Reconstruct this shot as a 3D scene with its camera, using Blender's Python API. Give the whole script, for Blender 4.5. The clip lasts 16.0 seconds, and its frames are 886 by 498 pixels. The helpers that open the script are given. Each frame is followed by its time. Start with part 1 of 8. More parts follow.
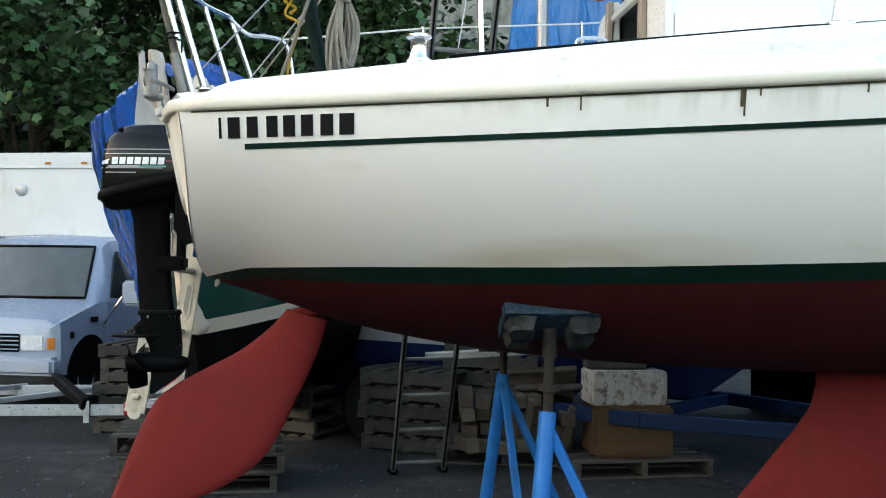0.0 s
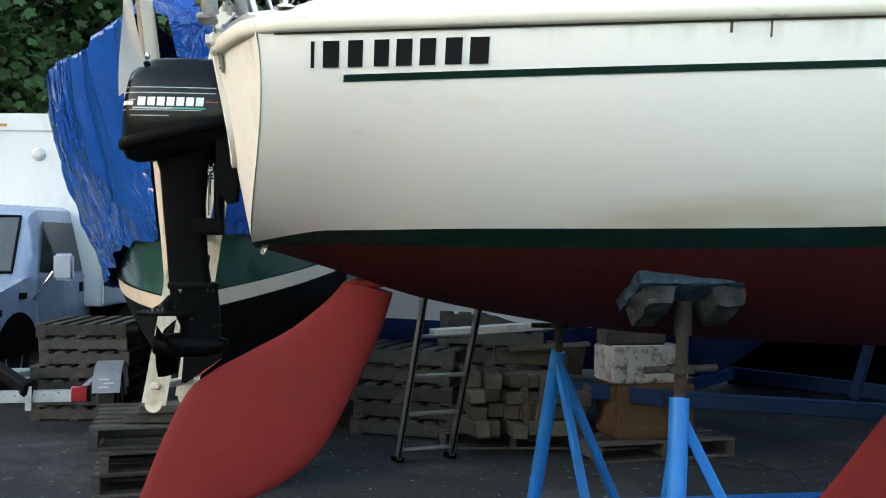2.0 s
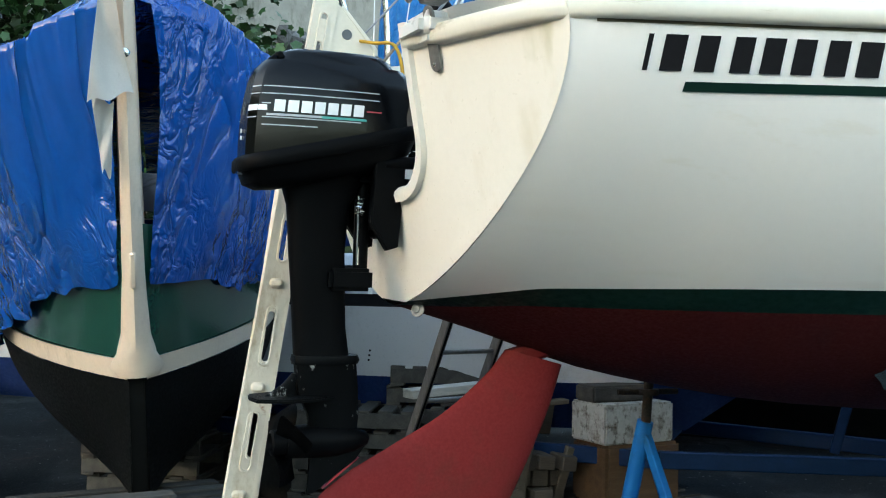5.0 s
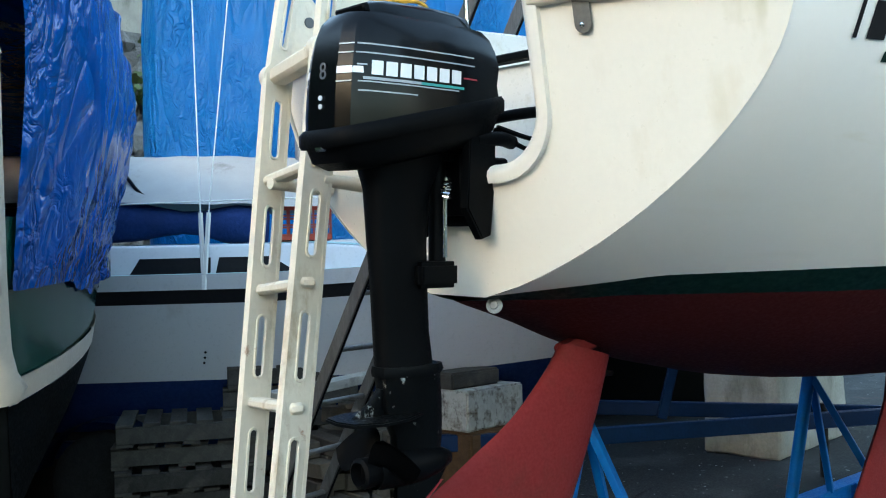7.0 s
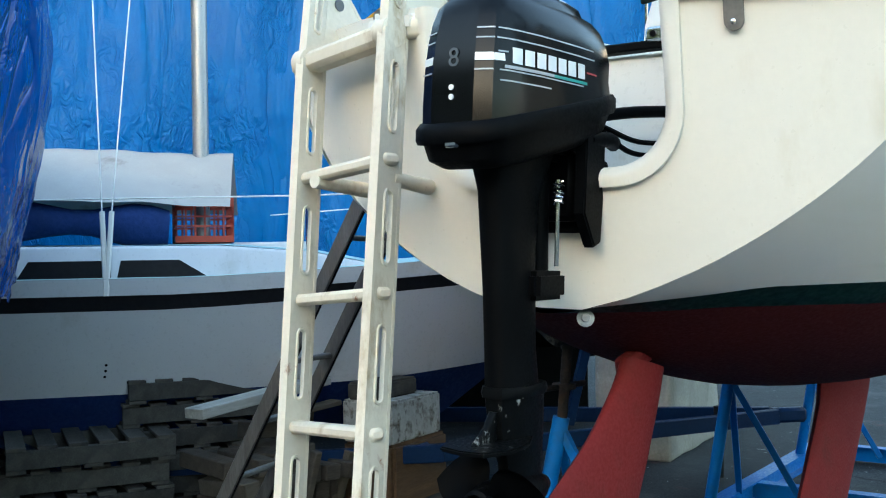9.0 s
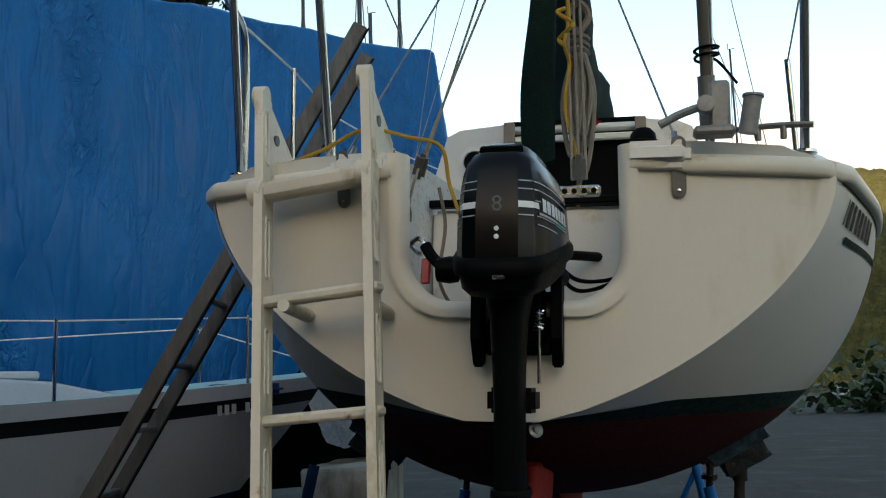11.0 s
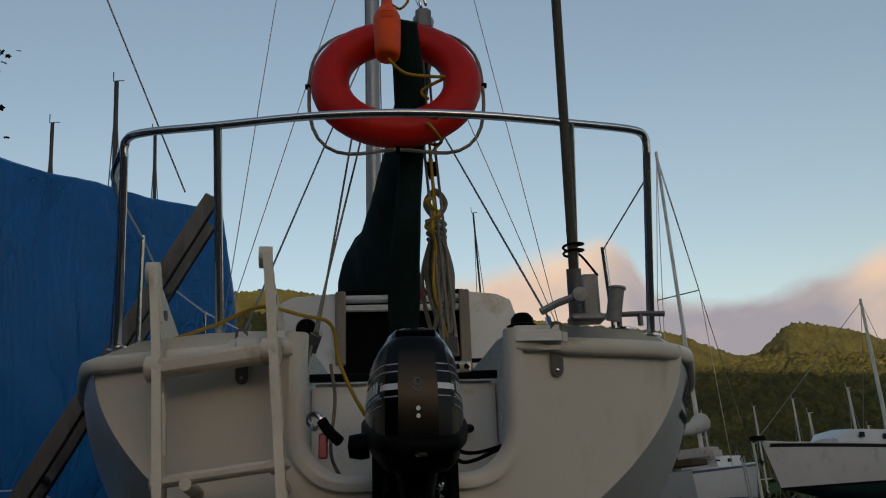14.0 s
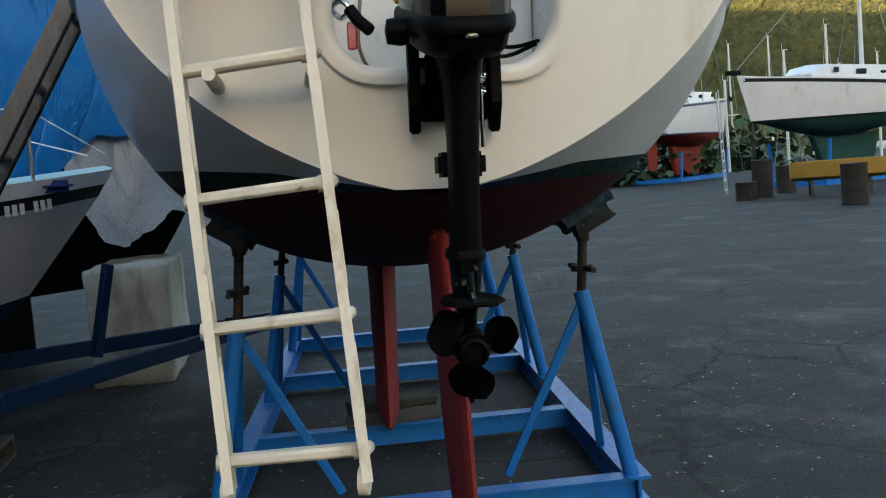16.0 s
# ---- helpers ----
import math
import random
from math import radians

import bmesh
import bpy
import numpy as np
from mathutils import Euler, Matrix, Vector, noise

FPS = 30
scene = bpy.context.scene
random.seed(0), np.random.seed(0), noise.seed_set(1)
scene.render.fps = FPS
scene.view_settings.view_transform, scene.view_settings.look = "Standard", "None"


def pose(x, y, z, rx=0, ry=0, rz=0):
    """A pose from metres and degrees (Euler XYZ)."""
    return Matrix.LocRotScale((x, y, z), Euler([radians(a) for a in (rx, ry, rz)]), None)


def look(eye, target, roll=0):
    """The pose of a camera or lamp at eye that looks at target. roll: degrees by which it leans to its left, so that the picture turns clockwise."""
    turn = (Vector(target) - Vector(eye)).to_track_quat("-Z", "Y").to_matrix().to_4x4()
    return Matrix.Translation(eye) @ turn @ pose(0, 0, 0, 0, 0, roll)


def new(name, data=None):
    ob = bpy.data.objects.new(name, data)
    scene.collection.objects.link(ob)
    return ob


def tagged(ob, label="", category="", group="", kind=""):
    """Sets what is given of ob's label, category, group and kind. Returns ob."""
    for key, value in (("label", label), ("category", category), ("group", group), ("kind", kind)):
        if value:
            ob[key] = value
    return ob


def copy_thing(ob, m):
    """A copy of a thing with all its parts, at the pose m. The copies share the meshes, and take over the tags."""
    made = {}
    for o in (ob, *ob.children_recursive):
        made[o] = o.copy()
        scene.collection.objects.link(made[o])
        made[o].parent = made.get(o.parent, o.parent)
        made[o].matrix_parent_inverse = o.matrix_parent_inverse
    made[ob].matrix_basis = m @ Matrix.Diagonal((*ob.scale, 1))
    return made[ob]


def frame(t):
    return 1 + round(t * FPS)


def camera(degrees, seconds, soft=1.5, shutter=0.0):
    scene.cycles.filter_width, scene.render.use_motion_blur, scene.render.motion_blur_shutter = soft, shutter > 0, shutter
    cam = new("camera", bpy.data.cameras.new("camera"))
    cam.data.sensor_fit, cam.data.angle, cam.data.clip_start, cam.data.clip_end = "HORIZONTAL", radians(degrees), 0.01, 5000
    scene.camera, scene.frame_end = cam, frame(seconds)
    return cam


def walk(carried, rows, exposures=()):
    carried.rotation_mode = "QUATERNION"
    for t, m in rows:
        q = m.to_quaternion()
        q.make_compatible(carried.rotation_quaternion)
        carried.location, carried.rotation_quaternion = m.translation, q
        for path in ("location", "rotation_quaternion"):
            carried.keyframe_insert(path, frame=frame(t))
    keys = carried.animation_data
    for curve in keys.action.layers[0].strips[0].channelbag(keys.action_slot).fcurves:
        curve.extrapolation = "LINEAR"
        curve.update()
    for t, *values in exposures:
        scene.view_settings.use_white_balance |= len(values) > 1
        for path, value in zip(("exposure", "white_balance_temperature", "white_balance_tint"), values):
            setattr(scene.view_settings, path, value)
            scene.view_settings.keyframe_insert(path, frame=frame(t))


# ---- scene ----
cam = camera(50.0, 16.0, 1.1)
PATH = [
    (0, (0.861, -4.271, 1.4), (0.971, -2.275, 1.45), 0.7),
    (0.5, (0.698, -4.137, 1.386), (0.837, -2.142, 1.38), 0.7),
    (1, (0.588, -3.958, 1.363), (0.737, -1.965, 1.299), 0.7),
    (1.5, (0.434, -3.778, 1.378), (0.635, -1.789, 1.323), 0.3),
    (2, (0.211, -3.622, 1.356), (0.528, -1.648, 1.355), 0.6),
    (2.5, (0.04, -3.32, 1.409), (0.419, -1.356, 1.421), 0.5),
    (3, (-0.134, -3.087, 1.428), (0.304, -1.136, 1.474), 0.6),
    (3.5, (-0.335, -3.002, 1.392), (0.177, -1.071, 1.491), 0.9),
    (4, (-0.516, -2.837, 1.429), (0.076, -0.929, 1.529), 0.5),
    (4.5, (-0.649, -2.65, 1.422), (0.019, -0.768, 1.534), 1.3),
    (5, (-0.862, -2.534, 1.409), (-0.065, -0.702, 1.49), 1.0),
    (7.5, (-1.6, -1.57, 1.45), (-0.182, -0.163, 1.502), -1.6),
    (8, (-1.645, -1.458, 1.462), (-0.183, -0.085, 1.518), -1.4),
    (10.5, (-2.233, -0.565, 1.462), (-0.346, 0.068, 1.638), -1.3),
    (11, (-2.392, -0.42, 1.446), (-0.463, -0.012, 1.748), -1.9),
    (11.5, (-2.45, -0.293, 1.459), (-0.509, -0.086, 1.897), -2.4),
    (12, (-2.479, -0.24, 1.487), (-0.57, -0.155, 2.078), -2.9),
    (12.5, (-2.52, -0.188, 1.492), (-0.642, -0.194, 2.182), -3.5),
    (13, (-2.571, -0.126, 1.515), (-0.703, -0.199, 2.227), -3.8),
    (13.5, (-2.607, -0.074, 1.515), (-0.736, -0.19, 2.211), -4.4),
    (14, (-2.618, -0.037, 1.5), (-0.71, -0.177, 2.084), -4.6),
    (14.5, (-2.583, -0.015, 1.466), (-0.628, -0.153, 1.866), -5.0),
    (15, (-2.52, 0.042, 1.442), (-0.54, -0.114, 1.662), -5.0),
    (15.5, (-2.467, 0.08, 1.458), (-0.473, -0.069, 1.473), -5.4),
    (16, (-2.394, 0.13, 1.41), (-0.405, -0.014, 1.251), -4.7),
]
EXPOSURES = [(0.0, 3.55, 7450, 15), (1.0, 3.75, 7450, 15), (2.2, 3.72, 7250, 14), (5.0, 3.65, 6950, 10), (8.0, 3.6, 6250, 7), (10.2, 3.4, 6350, 5), (10.8, 2.5, 6850, 8), (11.05, 1.8, 7200, 11), (11.4, 1.25, 7400, 14), (12.0, 1.02, 7500, 16), (13.2, 0.75, 7050, 16), (14.2, 0.7, 7350, 17), (15.0, 1.05, 7750, 16), (15.5, 1.8, 7100, 13), (16.0, 2.85, 7000, 12)]
HEEL = pose(0, 0, 0, 2.5)


walk(cam, [(t, look(e, g, r)) for t, e, g, r in PATH], EXPOSURES)

# ---- light ----
world = bpy.data.worlds.new("world")
scene.world = world
world.use_nodes = True
wn = world.node_tree.nodes
sky = wn.new("ShaderNodeTexSky")
sky.sky_type = "NISHITA"
sky.sun_disc = False
sky.sun_elevation = radians(6)
sky.sun_rotation = radians(-95)
sky.altitude = 0
sky.air_density = 1.0
sky.dust_density = 1.4
sky.ozone_density = 1.2
wn["Background"].inputs["Strength"].default_value = 0.15
world.node_tree.links.new(sky.outputs[0], wn["Background"].inputs["Color"])
sun = new("sun", bpy.data.lights.new("sun", "SUN"))
sun.data.energy = 4.5
sun.data.angle = radians(0.5)
sun.data.color = (1.0, 0.78, 0.5)
sun.matrix_world = look((-100, 9, 10.5), (0, 0, 0))


# ---- building helpers ----
def thing(name, m=None, label="", category="", group="", kind=""):
    ob = new(name)
    ob.empty_display_size = 0.1
    ob.matrix_world = m or Matrix()
    return tagged(ob, label, category, group, kind)


def part(name, bm, material, parent=None, label="", sharp=38):
    bmesh.ops.recalc_face_normals(bm, faces=bm.faces)
    me = bpy.data.meshes.new(name)
    bm.to_mesh(me)
    bm.free()
    for m in material if isinstance(material, (list, tuple)) else [material]:
        me.materials.append(m)
    me.polygons.foreach_set("use_smooth", [True] * len(me.polygons))
    me.set_sharp_from_angle(angle=radians(sharp))
    ob = new(name, me)
    if parent is not None:
        ob.parent = parent
    return tagged(ob, label)


def single(name, bm, material, m=None, label="", category="", group="", kind="", sharp=38):
    ob = part(name, bm, material, None, "", sharp)
    ob.matrix_world = m or Matrix()
    return tagged(ob, label, category, group, kind)


def empty_bm():
    return bmesh.new()


def merge(bm, other, m=None):
    if m is not None:
        bmesh.ops.transform(other, matrix=m, verts=other.verts)
    me = bpy.data.meshes.new("tmp")
    other.to_mesh(me)
    other.free()
    bm.from_mesh(me)
    bpy.data.meshes.remove(me)
    return bm


def box(c, s, rot=(0, 0, 0), bevel=0.0, seg=1, bm=None, taper=None):
    b = bmesh.new()
    bmesh.ops.create_cube(b, size=1)
    for v in b.verts:
        k = 1.0
        if taper and v.co.z > 0:
            k = taper
        v.co = Vector((v.co.x * s[0] * k, v.co.y * s[1] * k, v.co.z * s[2]))
    if bevel:
        bmesh.ops.bevel(b, geom=b.edges[:], offset=bevel, segments=seg, affect="EDGES")
    bmesh.ops.transform(b, matrix=pose(*c, *rot), verts=b.verts)
    return merge(bm, b) if bm is not None else b


def beam(a, b_, w, h, bevel=0.0, bm=None, up=(0, 0, 1)):
    """A bar of section w x h from a to b_."""
    a, b_ = Vector(a), Vector(b_)
    d = b_ - a
    q = d.to_track_quat("Y", "Z").to_matrix().to_4x4()
    t = bmesh.new()
    bmesh.ops.create_cube(t, size=1)
    for v in t.verts:
        v.co = Vector((v.co.x * w, v.co.y * d.length, v.co.z * h))
    if bevel:
        bmesh.ops.bevel(t, geom=t.edges[:], offset=bevel, segments=1, affect="EDGES")
    bmesh.ops.transform(t, matrix=Matrix.Translation((a + b_) / 2) @ q, verts=t.verts)
    return merge(bm, t) if bm is not None else t


def ring_frames(pts, closed=False):
    pts = [Vector(p) for p in pts]
    n = len(pts)
    tang = []
    for i in range(n):
        a = pts[(i - 1) % n] if closed or i > 0 else pts[i]
        b = pts[(i + 1) % n] if closed or i < n - 1 else pts[i]
        d = b - a
        tang.append(d.normalized() if d.length > 1e-9 else Vector((0, 0, 1)))
    ref = Vector((0, 0, 1)) if abs(tang[0].z) < 0.9 else Vector((1, 0, 0))
    u = tang[0].cross(ref).normalized()
    out = []
    for i in range(n):
        u = (u - tang[i] * u.dot(tang[i]))
        u = u.normalized() if u.length > 1e-6 else tang[i].orthogonal().normalized()
        out.append((pts[i], u, tang[i].cross(u)))
    return out


def tube(pts, r, n=8, closed=False, bm=None):
    bm = bm if bm is not None else bmesh.new()
    fr = ring_frames(pts, closed)
    rs = r if isinstance(r, (list, tuple)) else [r] * len(fr)
    rings = [[bm.verts.new(p + (u * math.cos(a) + v * math.sin(a)) * rr) for a in [2 * math.pi * k / n for k in range(n)]] for (p, u, v), rr in zip(fr, rs)]
    m = len(rings)
    for i in range(m if closed else m - 1):
        a, b = rings[i], rings[(i + 1) % m]
        for k in range(n):
            bm.faces.new((a[k], a[(k + 1) % n], b[(k + 1) % n], b[k]))
    if not closed:
        bm.faces.new(rings[0][::-1])
        bm.faces.new(rings[-1])
    return bm


def smooth_path(ctrl, n=40, closed=False):
    """Catmull-Rom points through the control points."""
    c = [Vector(p) for p in ctrl]
    m = len(c)
    out = []
    spans = m if closed else m - 1
    per = max(2, n // spans)
    for i in range(spans):
        p1, p2 = c[i], c[(i + 1) % m]
        p0 = c[(i - 1) % m] if closed or i > 0 else p1 * 2 - p2
        p3 = c[(i + 2) % m] if closed or i + 2 < m else p2 * 2 - p1
        for k in range(per):
            t = k / per
            out.append(0.5 * (2 * p1 + (p2 - p0) * t + (2 * p0 - 5 * p1 + 4 * p2 - p3) * t * t + (3 * p1 - p0 - 3 * p2 + p3) * t ** 3))
    if not closed:
        out.append(c[-1])
    return out


def loft(rings, closed=True, caps=True, bm=None):
    bm = bm if bm is not None else bmesh.new()
    vs = [[bm.verts.new(p) for p in r] for r in rings]
    for a, b in zip(vs, vs[1:]):
        k = len(a)
        for i in range(k if closed else k - 1):
            j = (i + 1) % k
            quad = [a[i], a[j], b[j], b[i]]
            try:
                bm.faces.new(quad)
            except ValueError:
                pass
    if caps and closed:
        bm.faces.new(vs[0][::-1])
        bm.faces.new(vs[-1])
    return bm


def grid(f, nu, nv, bm=None):
    bm = bm if bm is not None else bmesh.new()
    vs = [[bm.verts.new(f(i / nu, j / nv)) for j in range(nv + 1)] for i in range(nu + 1)]
    for i in range(nu):
        for j in range(nv):
            bm.faces.new((vs[i][j], vs[i + 1][j], vs[i + 1][j + 1], vs[i][j + 1]))
    return bm


def prism(outline, axis, a, b, bevel=0.0, bm=None, seg=2):
    """A flat outline of (u, v) pairs, thickened along an axis from a to b."""
    def put(u, v, w):
        return {"x": (w, u, v), "y": (u, w, v), "z": (u, v, w)}[axis]
    t = bmesh.new()
    lo = [t.verts.new(put(u, v, a)) for u, v in outline]
    hi = [t.verts.new(put(u, v, b)) for u, v in outline]
    n = len(lo)
    t.faces.new(lo[::-1])
    t.faces.new(hi)
    for i in range(n):
        t.faces.new((lo[i], lo[(i + 1) % n], hi[(i + 1) % n], hi[i]))
    if bevel:
        es = [e for e in t.edges if len({v in set(lo) for v in e.verts}) == 1]
        bmesh.ops.bevel(t, geom=es, offset=bevel, segments=seg, affect="EDGES")
    return merge(bm, t) if bm is not None else t


def lathe(profile, n=20, m=None, bm=None):
    t = bmesh.new()
    rings = [[t.verts.new((r * math.cos(2 * math.pi * k / n), r * math.sin(2 * math.pi * k / n), z)) for k in range(n)] for r, z in profile]
    for a, b in zip(rings, rings[1:]):
        for k in range(n):
            t.faces.new((a[k], a[(k + 1) % n], b[(k + 1) % n], b[k]))
    t.faces.new(rings[0][::-1])
    t.faces.new(rings[-1])
    if m is not None:
        bmesh.ops.transform(t, matrix=m, verts=t.verts)
    return merge(bm, t) if bm is not None else t


def rounded(w, h, r, n=5):
    """Outline of a rounded rectangle about the origin."""
    out = []
    for cx, cy, a0 in ((w / 2 - r, h / 2 - r, 0), (-w / 2 + r, h / 2 - r, 90), (-w / 2 + r, -h / 2 + r, 180), (w / 2 - r, -h / 2 + r, 270)):
        for k in range(n + 1):
            a = radians(a0 + 90 * k / n)
            out.append((cx + r * math.cos(a), cy + r * math.sin(a)))
    return out


def lerp(x, table):
    xs, ys = zip(*table)
    return float(np.interp(x, xs, ys))


def smooth_lerp(x, table):
    xs = [a for a, _ in table]
    x = min(max(x, xs[0]), xs[-1])
    i = max(k for k in range(len(xs)) if xs[k] <= x)
    if i >= len(xs) - 1:
        return table[-1][1]
    t = (x - xs[i]) / (xs[i + 1] - xs[i])
    p1, p2 = table[i][1], table[i + 1][1]
    d = xs[i + 1] - xs[i]
    m1 = (p2 - table[i - 1][1]) / (xs[i + 1] - xs[i - 1]) if i > 0 else (p2 - p1) / d
    m2 = (table[i + 2][1] - p1) / (xs[i + 2] - xs[i]) if i + 2 < len(xs) else (p2 - p1) / d
    return (2 * t ** 3 - 3 * t * t + 1) * p1 + (t ** 3 - 2 * t * t + t) * d * m1 + (3 * t * t - 2 * t ** 3) * p2 + (t ** 3 - t * t) * d * m2


# ---- materials ----
def mat(name, col, rough=0.5, metal=0.0, var=0.12, scale=4.0, fine=40.0, bump=0.1, stretch=(1, 1, 1), stain=None, coat=0.0, spec=0.5, rvar=0.15, island=0.0, obvar=0.0, dist=0.002):
    """Colour with broad and fine variation, relief, and stains of a second colour (colour, amount, scale, stretch)."""
    if spec == 0.5 and rough >= 0.65:
        spec = 0.15
    m = bpy.data.materials.new(name)
    m.use_nodes = True
    nt = m.node_tree
    N, L = nt.nodes, nt.links
    b = N["Principled BSDF"]
    tc = N.new("ShaderNodeTexCoord")
    mp = N.new("ShaderNodeMapping")
    mp.inputs["Scale"].default_value = stretch
    L.new(tc.outputs["Object"], mp.inputs["Vector"])

    def noise_node(sc, det=6.0, vec=None, ro=0.6):
        n = N.new("ShaderNodeTexNoise")
        n.inputs["Scale"].default_value = sc
        n.inputs["Detail"].default_value = det
        n.inputs["Roughness"].default_value = ro
        L.new(vec or mp.outputs[0], n.inputs["Vector"])
        return n.outputs["Fac"]

    def ramp(fac, lo, hi, a=0.0, b_=1.0):
        r = N.new("ShaderNodeMapRange")
        L.new(fac, r.inputs[0])
        for k, v in zip(range(1, 5), (lo, hi, a, b_)):
            r.inputs[k].default_value = v
        return r.outputs[0]

    def mixc(fac, a, b_, mode="MIX"):
        x = N.new("ShaderNodeMix")
        x.data_type, x.blend_type = "RGBA", mode
        for sock, v in ((x.inputs[0], fac), (x.inputs[6], a), (x.inputs[7], b_)):
            if isinstance(v, (int, float)):
                sock.default_value = v
            elif isinstance(v, tuple):
                sock.default_value = (*v, 1) if len(v) == 3 else v
            else:
                L.new(v, sock)
        return x.outputs[2]

    broad, small = noise_node(scale), noise_node(fine, 4.0)
    c = mixc(ramp(broad, 0.3, 0.7), tuple(k * (1 - var) for k in col), tuple(min(1, k * (1 + var)) for k in col))
    c = mixc(ramp(small, 0.35, 0.65, 0, 0.5), c, tuple(k * (1 - var * 1.2) for k in col))
    if island or obvar:
        gi = N.new("ShaderNodeNewGeometry").outputs["Random Per Island"] if island else N.new("ShaderNodeObjectInfo").outputs["Random"]
        k = island or obvar
        x = N.new("ShaderNodeHueSaturation")
        L.new(ramp(gi, 0, 1, 1 - k, 1 + k), x.inputs["Value"])
        L.new(ramp(gi, 0, 1, 0.5 - k * 0.04, 0.5 + k * 0.04), x.inputs["Hue"])
        L.new(c, x.inputs["Color"])
        c = x.outputs[0]
    rr = ramp(small, 0.3, 0.7, max(0, rough - rvar), min(1, rough + rvar))
    for st in ([] if not stain else stain if isinstance(stain, list) else [stain]):
        sc, amount, ss, sx = st
        mp2 = N.new("ShaderNodeMapping")
        mp2.inputs["Scale"].default_value = sx
        L.new(tc.outputs["Object"], mp2.inputs["Vector"])
        f = noise_node(ss, 7.0, mp2.outputs[0], 0.65)
        c = mixc(ramp(f, 0.62 - amount * 0.3, 0.74 - amount * 0.1), c, sc)
    L.new(c, b.inputs["Base Color"])
    L.new(rr, b.inputs["Roughness"])
    b.inputs["Metallic"].default_value = metal
    b.inputs["Specular IOR Level"].default_value = spec
    b.inputs["Coat Weight"].default_value = coat
    b.inputs["Coat Roughness"].default_value = 0.15
    if bump:
        bp = N.new("ShaderNodeBump")
        bp.inputs["Strength"].default_value = min(1.0, bump)
        bp.inputs["Distance"].default_value = dist
        L.new(small, bp.inputs["Height"])
        L.new(bp.outputs[0], b.inputs["Normal"])
    return m


def glass(name, col=(0.02, 0.025, 0.03), rough=0.08):
    m = mat(name, col, rough, var=0.2, bump=0.0, rvar=0.03, spec=0.6)
    return m


def stain_band(m, axis, lo, hi, col, scale, stretch, amount):
    """Stains of one colour that gather between two places along an axis of the thing."""
    N, L = m.node_tree.nodes, m.node_tree.links
    b = N["Principled BSDF"]
    old = b.inputs["Base Color"].links[0].from_socket
    tc = N.new("ShaderNodeTexCoord")
    sp = N.new("ShaderNodeSeparateXYZ")
    L.new(tc.outputs["Object"], sp.inputs[0])
    r = N.new("ShaderNodeMapRange")
    r.interpolation_type = "SMOOTHSTEP"
    L.new(sp.outputs[axis], r.inputs[0])
    for k, v in zip(range(1, 5), (lo, hi, 0.0, 1.0)):
        r.inputs[k].default_value = v
    mp = N.new("ShaderNodeMapping")
    mp.inputs["Scale"].default_value = stretch
    L.new(tc.outputs["Object"], mp.inputs[0])
    n = N.new("ShaderNodeTexNoise")
    n.inputs["Scale"].default_value, n.inputs["Detail"].default_value, n.inputs["Roughness"].default_value = scale, 3.5, 0.5
    L.new(mp.outputs[0], n.inputs["Vector"])
    q = N.new("ShaderNodeMapRange")
    L.new(n.outputs["Fac"], q.inputs[0])
    for k, v in zip(range(1, 5), (0.48, 0.68, 0.0, amount)):
        q.inputs[k].default_value = v
    mu = N.new("ShaderNodeMath")
    mu.operation = "MULTIPLY"
    L.new(r.outputs[0], mu.inputs[0])
    L.new(q.outputs[0], mu.inputs[1])
    x = N.new("ShaderNodeMix")
    x.data_type = "RGBA"
    L.new(mu.outputs[0], x.inputs[0])
    L.new(old, x.inputs[6])
    x.inputs[7].default_value = (*col, 1)
    L.new(x.outputs[2], b.inputs["Base Color"])


M = {}
M["gelcoat"] = mat("gelcoat", (0.81, 0.795, 0.765), 0.3, var=0.02, scale=1.2, fine=40, bump=0.0, coat=0.2, rvar=0.01,
                   stain=[((0.68, 0.63, 0.52), 0.1, 1.4, (0.4, 1.2, 2.0))])
stain_band(M["gelcoat"], "Z", 1.68, 1.47, (0.58, 0.5, 0.36), 1.3, (0.8, 1, 5.0), 0.7)
stain_band(M["gelcoat"], "Z", 1.93, 2.03, (0.35, 0.33, 0.25), 7.0, (2.2, 1, 0.25), 0.35)
M["gelcoat_top"] = mat("gelcoat_top", (0.68, 0.68, 0.655), 0.35, var=0.03, scale=2, fine=60, bump=0.08, coat=0.15, stain=((0.5, 0.47, 0.38), 0.15, 6.0, (1, 1, 1)))
M["transom"] = mat("transom", (0.76, 0.725, 0.65), 0.4, var=0.03, scale=2, fine=60, bump=0.06, stain=[((0.68, 0.63, 0.53), 0.15, 3.0, (1.5, 1.5, 0.6))])
stain_band(M["transom"], "Y", -0.64, -0.77, (0.4, 0.38, 0.22), 8.0, (1, 1.4, 0.5), 0.8)
M["lip"] = mat("lip", (0.7, 0.67, 0.58), 0.45, var=0.05, scale=3, fine=70, bump=0.08, stain=((0.4, 0.36, 0.26), 0.05, 9.0, (0.6, 0.6, 2.5)))
M["grime"] = mat("grime", (0.09, 0.08, 0.05), 0.8, var=0.4, scale=9, fine=60, bump=0.1)
M["green_stripe"] = mat("green_stripe", (0.004, 0.021, 0.016), 0.5, spec=0.1, var=0.2, scale=5, fine=50, bump=0.06, stain=((0.012, 0.035, 0.028), 0.15, 6, (0.5, 1, 2)))
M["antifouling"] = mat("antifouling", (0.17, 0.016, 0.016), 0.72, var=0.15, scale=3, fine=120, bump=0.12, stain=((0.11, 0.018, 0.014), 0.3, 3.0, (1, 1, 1)))
